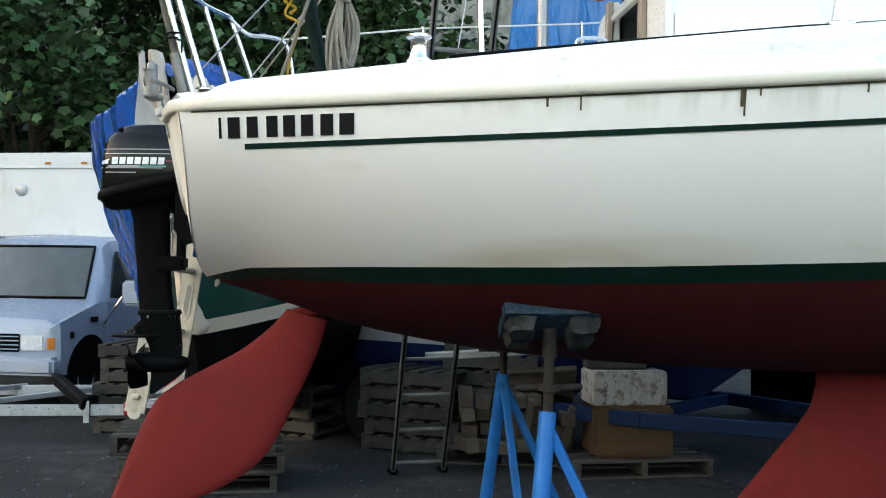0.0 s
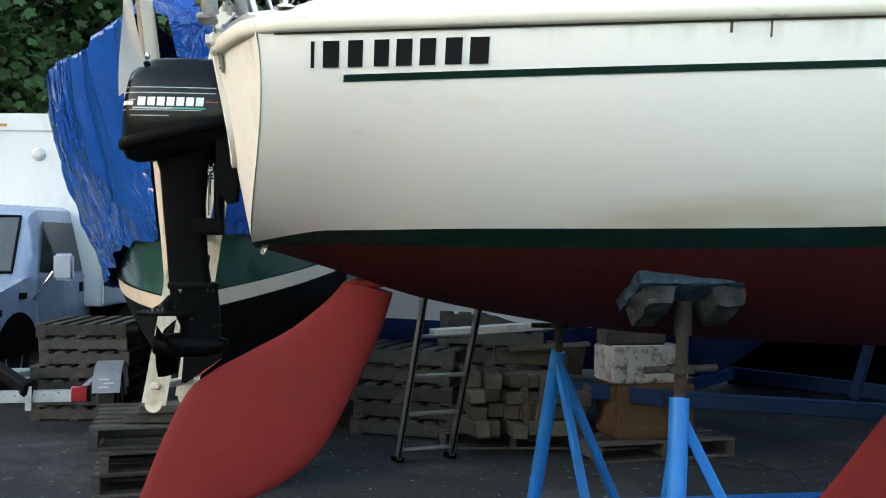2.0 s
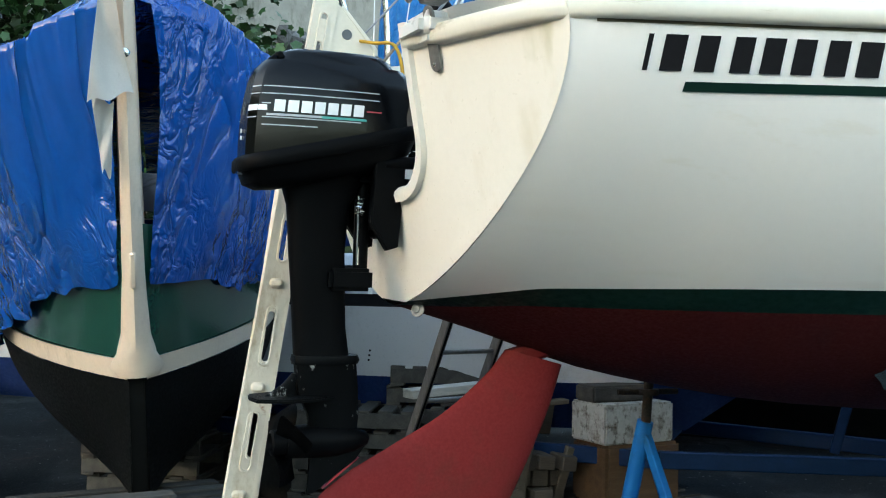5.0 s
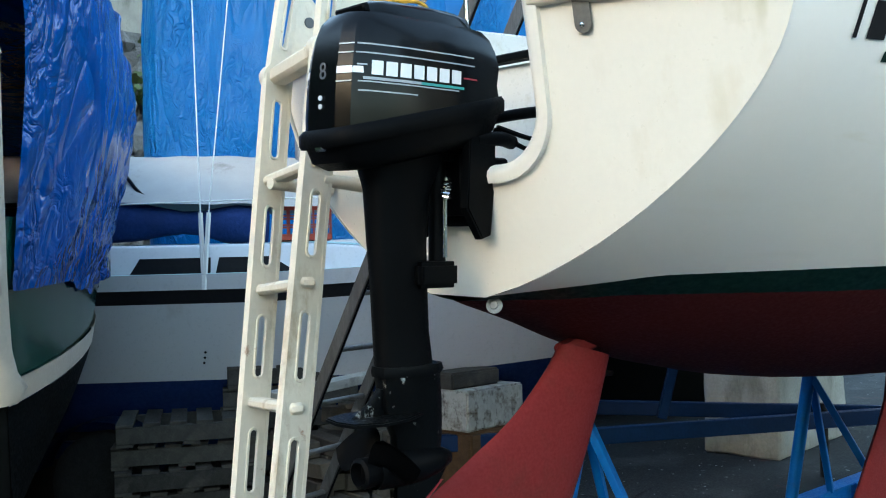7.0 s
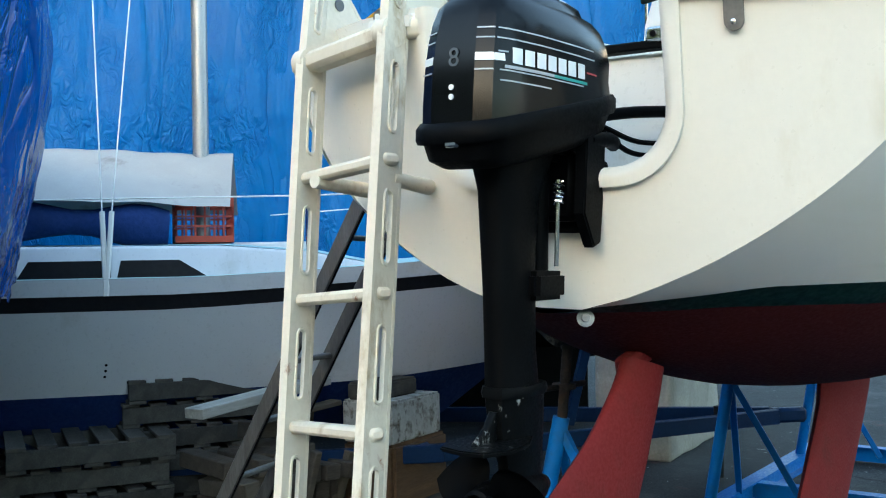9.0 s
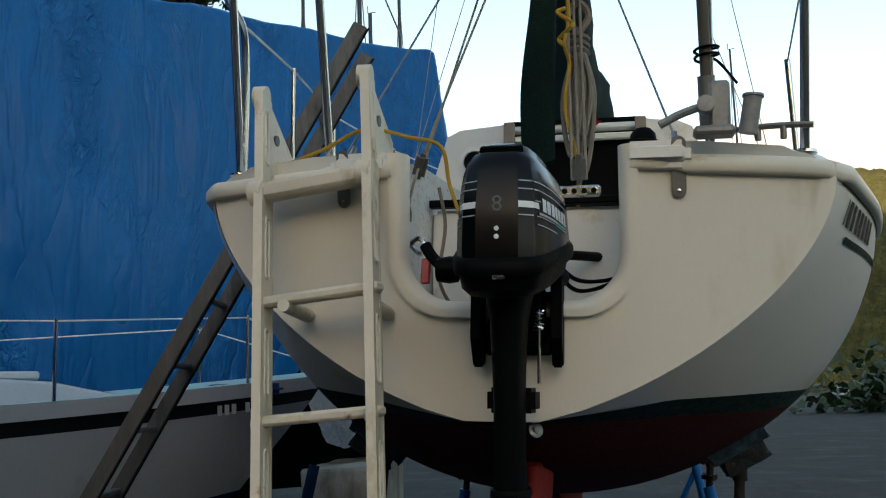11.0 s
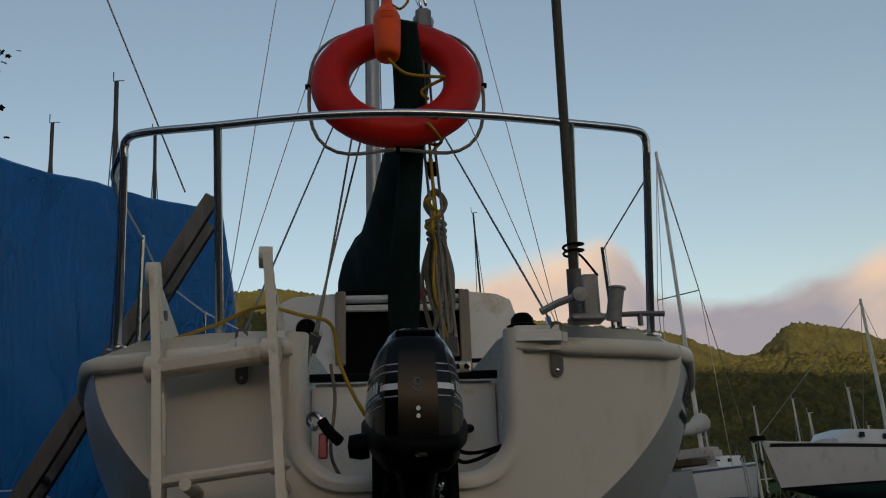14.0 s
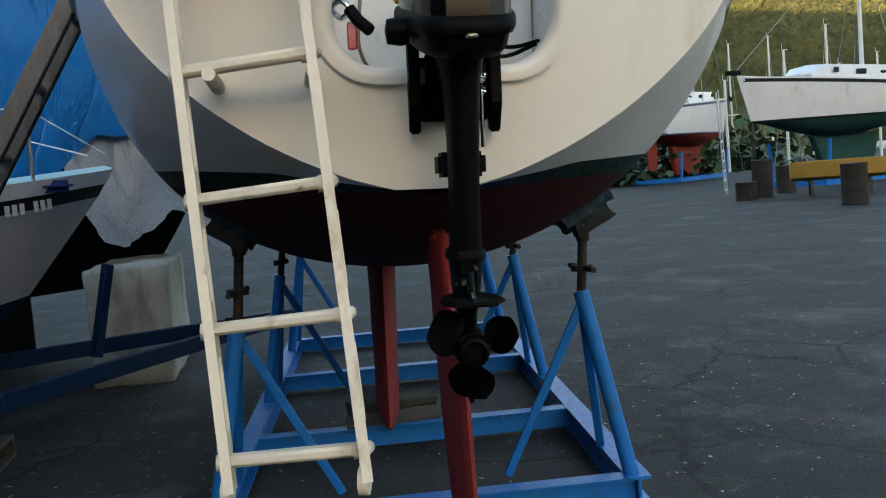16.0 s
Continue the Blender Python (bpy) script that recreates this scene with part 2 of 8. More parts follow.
# hull bottom: the rudder's red with the underside's shade put into the colour
M["antifouling_shaded"] = mat("antifouling_shaded", (0.06, 0.0075, 0.0075), 0.8, var=0.25, scale=2.5, fine=90, bump=0.15, stain=((0.045, 0.008, 0.008), 0.3, 2.5, (1, 1, 1)))
M["blackpaint"] = mat("blackpaint", (0.0016, 0.0019, 0.0026), 0.2, var=0.25, scale=8, fine=120, bump=0.0, coat=0.0, rvar=0.04, spec=0.2)
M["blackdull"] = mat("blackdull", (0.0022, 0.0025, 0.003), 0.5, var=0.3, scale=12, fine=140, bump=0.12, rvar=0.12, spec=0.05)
M["chipped"] = mat("chipped", (0.0025, 0.003, 0.0035), 0.45, var=0.3, scale=12, fine=140, bump=0.15, spec=0.06, stain=[((0.42, 0.43, 0.42), 0.0, 30.0, (1, 1, 0.6))])
M["anode"] = mat("anode", (0.33, 0.34, 0.34), 0.55, metal=0.3, var=0.3, scale=14, fine=90, bump=0.3, stain=((0.05, 0.05, 0.05), 0.3, 18, (1, 1, 1)))
M["white_bar"] = mat("white_bar", (0.72, 0.73, 0.74), 0.4, var=0.05)
M["silver_bar"] = mat("silver_bar", (0.35, 0.37, 0.4), 0.35, var=0.1)
M["teal_bar"] = mat("teal_bar", (0.03, 0.3, 0.27), 0.4, var=0.1)
M["red_bar"] = mat("red_bar", (0.35, 0.03, 0.04), 0.4, var=0.1)
M["grey_mark"] = mat("grey_mark", (0.09, 0.1, 0.11), 0.5, var=0.1)
M["pole"] = mat("pole", (0.1, 0.092, 0.075), 0.5, var=0.2, scale=8, fine=60, bump=0.15, spec=0.25)
M["letter"] = mat("letter", (0.01, 0.01, 0.012), 0.5, var=0.2, spec=0.12)
M["ladder_paint"] = mat("ladder_paint", (0.66, 0.6, 0.49), 0.55, var=0.08, scale=5, fine=70, bump=0.2, stain=[((0.34, 0.25, 0.14), 0.16, 7.0, (1, 1, 0.5)), ((0.25, 0.08, 0.02), -0.12, 12.0, (1, 1, 1))])
M["stainless"] = mat("stainless", (0.62, 0.63, 0.64), 0.18, metal=1.0, var=0.08, bump=0.02, rvar=0.06)
M["alu"] = mat("alu", (0.2, 0.196, 0.185), 0.5, metal=0.6, var=0.15, scale=8, fine=80, bump=0.15, stain=((0.13, 0.12, 0.1), 0.35, 9, (1, 1, 0.4)))
M["mast"] = mat("mast", (0.3, 0.31, 0.32), 0.4, metal=0.6, var=0.1, scale=3, fine=60, bump=0.05)
M["galv"] = mat("galv", (0.42, 0.44, 0.46), 0.5, metal=0.55, var=0.15, scale=10, fine=60, bump=0.1, stain=((0.2, 0.2, 0.2), 0.2, 8, (1, 1, 1)))
M["wire"] = mat("wire", (0.25, 0.25, 0.26), 0.4, metal=0.7, var=0.1, bump=0.0)
M["whitewire"] = mat("whitewire", (0.7, 0.7, 0.68), 0.6, var=0.05, bump=0.0)
M["blue_steel"] = mat("blue_steel", (0.004, 0.125, 0.4), 0.42, spec=0.2, var=0.12, scale=6, fine=60, bump=0.12, stain=[((0.02, 0.1, 0.22), 0.2, 7, (1, 1, 1)), ((0.3, 0.4, 0.45), -0.24, 16, (1, 1, 1))])
M["navy_steel"] = mat("navy_steel", (0.003, 0.018, 0.06), 0.5, var=0.2, scale=6, fine=60, bump=0.12, spec=0.12)
M["rusty"] = mat("rusty", (0.03, 0.026, 0.024), 0.8, metal=0.2, var=0.3, scale=14, fine=90, bump=0.4, stain=((0.06, 0.035, 0.022), 0.25, 12, (1, 1, 1)))
M["carpet"] = mat("carpet", (0.035, 0.06, 0.085), 0.95, var=0.5, scale=30, fine=220, bump=0.9, dist=0.006, stain=((0.09, 0.12, 0.14), 0.0, 40, (1, 1, 1)), spec=0.0)
M["pad_wrap"] = mat("pad_wrap", (0.04, 0.044, 0.046), 0.95, var=0.5, scale=18, fine=160, bump=0.9, dist=0.008, stain=((0.09, 0.095, 0.095), 0.05, 22, (1, 1, 1)), spec=0.0)
M["oldwood"] = mat("oldwood", (0.075, 0.063, 0.05), 0.85, var=0.25, scale=6, fine=50, stretch=(0.4, 4, 4), bump=0.5, obvar=0.35, stain=((0.09, 0.075, 0.06), 0.3, 5, (1, 1, 1)))
M["greywood"] = mat("greywood", (0.052, 0.05, 0.045), 0.88, var=0.3, scale=6, fine=50, stretch=(0.5, 3, 3), bump=0.5, obvar=0.35, stain=((0.08, 0.07, 0.06), 0.35, 5, (1, 1, 1)))
M["brownwood"] = mat("brownwood", (0.085, 0.05, 0.027), 0.7, var=0.3, scale=5, fine=40, stretch=(0.5, 4, 4), bump=0.35, stain=((0.06, 0.04, 0.03), 0.3, 4, (1, 1, 1)))
M["chippedwhite"] = mat("chippedwhite", (0.34, 0.34, 0.32), 0.75, var=0.2, scale=8, fine=40, bump=0.3, stain=[((0.07, 0.05, 0.035), 0.4, 14, (1, 1, 1)), ((0.03, 0.026, 0.022), 0.25, 30, (1, 1, 0.5))])
M["teak"] = mat("teak", (0.3, 0.24, 0.19), 0.75, var=0.2, scale=5, fine=60, stretch=(3, 3, 0.5), bump=0.25)
M["concrete"] = mat("concrete", (0.36, 0.35, 0.31), 0.9, var=0.2, scale=3, fine=50, bump=0.5, dist=0.006, stain=[((0.14, 0.14, 0.11), 0.35, 2.5, (1.5, 1.5, 0.5)), ((0.62, 0.62, 0.58), -0.05, 5, (1, 1, 0.4))])
M["van_paint"] = mat("van_paint", (0.26, 0.305, 0.39), 0.25, var=0.04, scale=2, fine=40, bump=0.02, coat=0.5, rvar=0.05, stain=((0.2, 0.23, 0.28), 0.2, 3, (1, 1, 1)))
M["box_paint"] = mat("box_paint", (0.56, 0.58, 0.59), 0.4, var=0.05, scale=2, fine=30, bump=0.05, stain=((0.48, 0.48, 0.45), 0.22, 3, (1, 1, 0.3)))
M["bumper"] = mat("bumper", (0.28, 0.32, 0.38), 0.5, var=0.1, scale=6, bump=0.05)
M["glassdark"] = glass("glassdark")
M["windshield"] = glass("windshield", (0.045, 0.055, 0.055), 0.06)
M["lens_clear"] = mat("lens_clear", (0.62, 0.64, 0.66), 0.12, var=0.2, scale=30, bump=0.1, coat=0.6)
M["lens_amber"] = mat("lens_amber", (0.55, 0.17, 0.02), 0.15, var=0.15, scale=20, coat=0.6)
M["lens_red"] = mat("lens_red", (0.3, 0.015, 0.02), 0.2, var=0.15, scale=20, coat=0.5)
M["tyre"] = mat("tyre", (0.018, 0.018, 0.018), 0.85, var=0.3, scale=20, fine=120, bump=0.4)
M["orange"] = mat("orange", (0.9, 0.1, 0.015), 0.5, spec=0.2, var=0.06, scale=8, bump=0.06)
M["ringred"] = mat("ringred", (0.6, 0.012, 0.006), 0.42, spec=0.2, var=0.08, scale=5, fine=70, bump=0.08, stain=((0.36, 0.02, 0.012), 0.2, 6, (1, 1, 1)))
M["rope"] = mat("rope", (0.24, 0.21, 0.17), 0.9, var=0.2, scale=30, fine=160, bump=0.6)
M["yellowrope"] = mat("yellowrope", (0.44, 0.26, 0.035), 0.8, var=0.15, scale=30, fine=160, bump=0.6)
M["sailcover"] = mat("sailcover", (0.004, 0.017, 0.014), 0.85, var=0.3, scale=6, fine=120, bump=0.4, dist=0.01)
M["hullgreen"] = mat("hullgreen", (0.006, 0.05, 0.036), 0.18, var=0.12, scale=3, fine=60, bump=0.03, coat=0.4, rvar=0.06, stain=((0.012, 0.06, 0.045), 0.25, 5, (1, 1, 1)))
M["hullblack"] = mat("hullblack", (0.003, 0.0035, 0.0035), 0.55, var=0.25, scale=4, fine=70, bump=0.15, spec=0.07, stain=((0.008, 0.009, 0.009), 0.2, 4, (1, 1, 1)))
M["cream"] = mat("cream", (0.62, 0.5, 0.38), 0.45, var=0.06, scale=4, fine=70, bump=0.08, stain=((0.42, 0.33, 0.24), 0.2, 5, (1, 1, 0.4)))
M["canvas"] = mat("canvas", (0.45, 0.445, 0.43), 0.85, var=0.08, scale=5, fine=120, bump=0.3, stain=((0.2, 0.19, 0.17), 0.15, 4, (1, 1, 0.5)))
M["whitehull"] = mat("whitehull", (0.54, 0.56, 0.585), 0.35, var=0.04, scale=2, fine=50, bump=0.03, stain=((0.42, 0.43, 0.43), 0.2, 3, (1, 1, 0.5)))
M["paleblue"] = mat("paleblue", (0.36, 0.58, 0.62), 0.55, var=0.07, scale=5, fine=60, bump=0.1)
M["bluestripe"] = mat("bluestripe", (0.03, 0.06, 0.14), 0.4, var=0.15)
M["tealbottom"] = mat("tealbottom", (0.01, 0.05, 0.045), 0.7, var=0.15, scale=3)
M["redbottom"] = mat("redbottom", (0.17, 0.022, 0.015), 0.7, var=0.15, scale=3)
M["bluecloth"] = mat("bluecloth", (0.01, 0.03, 0.12), 0.8, var=0.25, scale=4, bump=0.4, dist=0.01)
M["yellowpaint"] = mat("yellowpaint", (0.3, 0.18, 0.03), 0.6, var=0.15, scale=5)
M["rock"] = mat("rock", (0.2, 0.195, 0.19), 0.9, var=0.35, scale=1.2, fine=12, bump=0.9, dist=0.06, island=0.45, stain=((0.09, 0.09, 0.07), 0.3, 1.5, (1, 1, 1)))
M["bark"] = mat("bark", (0.07, 0.055, 0.04), 0.95, var=0.3, scale=6, fine=40, bump=0.8, dist=0.02)
M["leaf"] = mat("leaf", (0.03, 0.078, 0.02), 0.55, var=0.2, scale=1.5, bump=0.0, island=0.5)
M["leafdark"] = mat("leafdark", (0.022, 0.052, 0.016), 0.6, var=0.2, scale=1.5, bump=0.0, island=0.5)
M["shrub"] = mat("shrub", (0.08, 0.12, 0.03), 0.6, var=0.25, scale=1.5, bump=0.0, island=0.5)
M["farmast"] = mat("farmast", (0.55, 0.56, 0.56), 0.45, metal=0.3, var=0.1)
M["darkmast"] = mat("darkmast", (0.03, 0.032, 0.035), 0.5, var=0.1)
M["crate_red"] = mat("crate_red", (0.55, 0.06, 0.025), 0.5, var=0.1, scale=6)


def tarp_material(name, col, rough, wr=1.0, depth=0.03, spec=0.5):
    """Crumpled plastic sheet: sharp creases, mostly hanging, and fine crinkles."""
    m = mat(name, col, rough, var=0.12, scale=1.2, fine=20, bump=0.0, rvar=0.06, spec=spec)
    nt = m.node_tree
    N, L = nt.nodes, nt.links
    tc = N.new("ShaderNodeTexCoord")

    def layer(scale, stretch, det, dist, kind):
        mp = N.new("ShaderNodeMapping")
        mp.inputs["Scale"].default_value = stretch
        mp.inputs["Rotation"].default_value = (0.2, 0.25, 0.3)
        L.new(tc.outputs["Object"], mp.inputs["Vector"])
        a = N.new("ShaderNodeTexNoise")
        a.noise_type = kind
        a.inputs["Scale"].default_value, a.inputs["Detail"].default_value, a.inputs["Distortion"].default_value = scale, det, dist
        L.new(mp.outputs[0], a.inputs["Vector"])
        return a.outputs["Fac"]

    def combine(a, b, k):
        o = N.new("ShaderNodeMath")
        o.operation = "MULTIPLY_ADD"
        o.inputs[1].default_value = k
        L.new(a, o.inputs[0])
        L.new(b, o.inputs[2])
        return o.outputs[0]
    def crease(f, power):
        a = N.new("ShaderNodeMath")
        a.operation = "MULTIPLY_ADD"
        a.inputs[1].default_value, a.inputs[2].default_value = 3.0, -1.5
        L.new(f, a.inputs[0])
        b_ = N.new("ShaderNodeMath")
        b_.operation = "ABSOLUTE"
        L.new(a.outputs[0], b_.inputs[0])
        c_ = N.new("ShaderNodeMath")
        c_.operation = "POWER"
        c_.inputs[1].default_value = power
        L.new(b_.outputs[0], c_.inputs[0])
        return c_.outputs[0]
    hang = crease(layer(3.2 * wr, (1, 1, 0.22), 3.0, 0.5, "FBM"), 0.7)
    crumple = crease(layer(13.0 * wr, (1, 1, 0.6), 3.0, 1.0, "FBM"), 0.8)
    # crinkles gather in patches
    where = layer(1.4 * wr, (1, 1, 0.5), 2.0, 0.3, "FBM")
    r = N.new("ShaderNodeMapRange")
    L.new(where, r.inputs[0])
    for k, v in zip(range(1, 5), (0.43, 0.66, 0.0, 0.6)):
        r.inputs[k].default_value = v
    mu = N.new("ShaderNodeMath")
    mu.operation = "MULTIPLY"
    L.new(crumple, mu.inputs[0])
    L.new(r.outputs[0], mu.inputs[1])
    h = combine(hang, mu.outputs[0], 0.8)
    bp = N.new("ShaderNodeBump")
    bp.inputs["Strength"].default_value, bp.inputs["Distance"].default_value = 1.0, depth
    L.new(h, bp.inputs["Height"])
    L.new(bp.outputs[0], N["Principled BSDF"].inputs["Normal"])
    return m


M["tarp"] = tarp_material("tarp", (0.0005, 0.062, 0.3), 0.15, 0.75, 0.085, 0.5)
M["tarp_pale"] = tarp_material("tarp_pale", (0.0005, 0.12, 0.36), 0.42, 1.0, 0.05, 0.2)
M["cast"] = mat("cast", (0.27, 0.27, 0.265), 0.55, metal=0.4, var=0.15, scale=8, fine=80, bump=0.15)
M["palewood"] = mat("palewood", (0.34, 0.33, 0.3), 0.85, var=0.25, scale=6, fine=50, stretch=(0.4, 4, 4), bump=0.4, stain=((0.12, 0.11, 0.1), 0.2, 5, (1, 1, 1)))
M["ladder_alu"] = mat("ladder_alu", (0.11, 0.112, 0.112), 0.55, metal=0.3, var=0.3, scale=8, fine=80, bump=0.2, stretch=(3, 3, 0.4), stain=((0.03, 0.03, 0.03), 0.3, 6, (1, 1, 0.3)))
M["tentcloth"] = mat("tentcloth", (0.34, 0.335, 0.33), 0.85, var=0.08, scale=5, fine=120, bump=0.3, stain=((0.16, 0.15, 0.14), 0.2, 4, (1, 1, 0.5)))
M["plasticsheet"] = tarp_material("plasticsheet", (0.17, 0.185, 0.2), 0.4, 1.2)


def asphalt_material():
    m = mat("asphalt", (0.023, 0.026, 0.028), 0.8, var=0.25, scale=0.7, fine=70, bump=0.6, dist=0.006, spec=0.15,
            stain=[((0.07, 0.072, 0.07), 0.32, 1.1, (1, 1, 1)), ((0.014, 0.015, 0.016), 0.4, 0.9, (1.3, 0.8, 1))])
    nt = m.node_tree
    N, L = nt.nodes, nt.links
    b = N["Principled BSDF"]
    old = b.inputs["Base Color"].links[0].from_socket
    tc = N.new("ShaderNodeTexCoord")
    ns = N.new("ShaderNodeTexNoise")
    ns.inputs["Scale"].default_value, ns.inputs["Detail"].default_value = 2.5, 5.0
    L.new(tc.outputs["Object"], ns.inputs["Vector"])
    ad = N.new("ShaderNodeVectorMath")
    ad.operation = "MULTIPLY_ADD"
    ad.inputs[1].default_value = (0.35, 0.35, 0.35)
    L.new(ns.outputs["Color"], ad.inputs[0])
    L.new(tc.outputs["Object"], ad.inputs[2])
    v = N.new("ShaderNodeTexVoronoi")
    v.feature = "DISTANCE_TO_EDGE"
    v.inputs["Scale"].default_value = 0.75
    L.new(ad.outputs[0], v.inputs["Vector"])
    r = N.new("ShaderNodeMapRange")
    L.new(v.outputs["Distance"], r.inputs[0])
    for k, x in zip(range(1, 5), (0.0, 0.02, 0.95, 0.0)):
        r.inputs[k].default_value = x
    big = N.new("ShaderNodeTexNoise")
    big.inputs["Scale"].default_value = 0.35
    L.new(tc.outputs["Object"], big.inputs["Vector"])
    rb = N.new("ShaderNodeMapRange")
    L.new(big.outputs["Fac"], rb.inputs[0])
    for k, x in zip(range(1, 5), (0.48, 0.6, 0.0, 1.0)):
        rb.inputs[k].default_value = x
    mu = N.new("ShaderNodeMath")
    mu.operation = "MULTIPLY"
    L.new(r.outputs[0], mu.inputs[0])
    L.new(rb.outputs[0], mu.inputs[1])
    # spilt red and pale paint
    sp = N.new("ShaderNodeTexNoise")
    sp.inputs["Scale"].default_value, sp.inputs["Detail"].default_value, sp.inputs["Roughness"].default_value = 1.7, 8.0, 0.7
    L.new(tc.outputs["Object"], sp.inputs["Vector"])
    rs = N.new("ShaderNodeMapRange")
    L.new(sp.outputs["Fac"], rs.inputs[0])
    for k, x in zip(range(1, 5), (0.62, 0.7, 0.0, 0.55)):
        rs.inputs[k].default_value = x
    sp2 = N.new("ShaderNodeTexNoise")
    sp2.inputs["Scale"].default_value, sp2.inputs["Detail"].default_value, sp2.inputs["Roughness"].default_value = 9.0, 6.0, 0.75
    L.new(tc.outputs["Object"], sp2.inputs["Vector"])
    r2 = N.new("ShaderNodeMapRange")
    L.new(sp2.outputs["Fac"], r2.inputs[0])
    for k, x in zip(range(1, 5), (0.62, 0.67, 0.0, 0.6)):
        r2.inputs[k].default_value = x

    def mixc(fac, a, col):
        x = N.new("ShaderNodeMix")
        x.data_type = "RGBA"
        L.new(fac, x.inputs[0])
        L.new(a, x.inputs[6])
        x.inputs[7].default_value = (*col, 1)
        return x.outputs[2]
    c = mixc(rs.outputs[0], old, (0.1, 0.045, 0.042))
    c = mixc(r2.outputs[0], c, (0.16, 0.17, 0.165))
    # aggregate and flecks of paint
    ag = N.new("ShaderNodeTexNoise")
    ag.inputs["Scale"].default_value, ag.inputs["Detail"].default_value, ag.inputs["Roughness"].default_value = 110.0, 3.0, 0.8
    L.new(tc.outputs["Object"], ag.inputs["Vector"])
    ra = N.new("ShaderNodeMapRange")
    L.new(ag.outputs["Fac"], ra.inputs[0])
    for k, x in zip(range(1, 5), (0.52, 0.72, 0.0, 0.55)):
        ra.inputs[k].default_value = x
    c = mixc(ra.outputs[0], c, (0.075, 0.08, 0.08))
    vf = N.new("ShaderNodeTexVoronoi")
    vf.inputs["Scale"].default_value = 16.0
    L.new(ad.outputs[0], vf.inputs["Vector"])
    rf = N.new("ShaderNodeMapRange")
    L.new(vf.outputs["Distance"], rf.inputs[0])
    for k, x in zip(range(1, 5), (0.1, 0.16, 1.0, 0.0)):
        rf.inputs[k].default_value = x
    sx = N.new("ShaderNodeSeparateColor")
    L.new(vf.outputs["Color"], sx.inputs[0])
    rk = N.new("ShaderNodeMapRange")
    L.new(sx.outputs[0], rk.inputs[0])
    for k, x in zip(range(1, 5), (0.74, 0.78, 0.0, 1.0)):
        rk.inputs[k].default_value = x
    mf = N.new("ShaderNodeMath")
    mf.operation = "MULTIPLY"
    L.new(rf.outputs[0], mf.inputs[0])
    L.new(rk.outputs[0], mf.inputs[1])
    c = mixc(mf.outputs[0], c, (0.3, 0.31, 0.29))
    c = mixc(mu.outputs[0], c, (0.005, 0.005, 0.0055))
    L.new(c, b.inputs["Base Color"])
    return m


M["asphalt"] = asphalt_material()


def forest_material():
    m = mat("forest", (0.075, 0.074, 0.021), 0.9, var=0.45, scale=0.02, fine=0.22, bump=1.0, dist=6.0,
            stain=[((0.03, 0.045, 0.016), 0.42, 0.07, (1, 1, 1))])
    return m


M["forest"] = forest_material()

# ---- ground and distance ----
def ground_height(x, y):
    k = min(max((y - 3.3) / 1.6, 0.0), 1.0) * min(max((0.6 - x) / 0.8, 0.0), 1.0)
    return -0.26 * k * k * (3 - 2 * k)


def make_ground():
    ax = [-2500, -900, -300, -120, -60, -30, -18] + [-12 + k for k in range(0, 41)] + [32, 40, 55, 80, 110]
    ay = [-2500, -900, -300, -120, -60, -35, -22] + [-14 + k for k in range(0, 34)] + [22, 26, 32, 40, 80, 200, 600, 2500]
    bm = empty_bm()
    vs = [[bm.verts.new((x, y, ground_height(x, y) + (0.012 * noise.noise((x * 0.4, y * 0.4, 0)) if abs(x) < 30 and abs(y) < 30 else 0))) for y in ay] for x in ax]
    for i in range(len(ax) - 1):
        for j in range(len(ay) - 1):
            bm.faces.new((vs[i][j], vs[i + 1][j], vs[i + 1][j + 1], vs[i][j + 1]))
    # the land ends at the harbour and goes on as its bed
    last = vs[-1]
    low = [bm.verts.new((v.co.x + 6, v.co.y, -1.6)) for v in last]
    far = [bm.verts.new((4500, v.co.y * 1.6, -1.6)) for v in last]
    for j in range(len(ay) - 1):
        bm.faces.new((last[j], low[j], low[j + 1], last[j + 1]))
        bm.faces.new((low[j], far[j], far[j + 1], low[j + 1]))
    single("ground", bm, M["asphalt"], None, "dark worn boatyard asphalt, cracked and spotted with paint", "ground", kind="structure", sharp=180)


make_ground()
M["water"] = mat("water", (0.05, 0.06, 0.065), 0.12, var=0.1, scale=0.02, fine=0.6, bump=0.3, dist=0.1)
single("water", grid(lambda u, v: (114 + 4300 * u, -2400 + 4800 * v, -1.0), 4, 4), M["water"], None, "calm grey harbour water", "water", kind="structure")


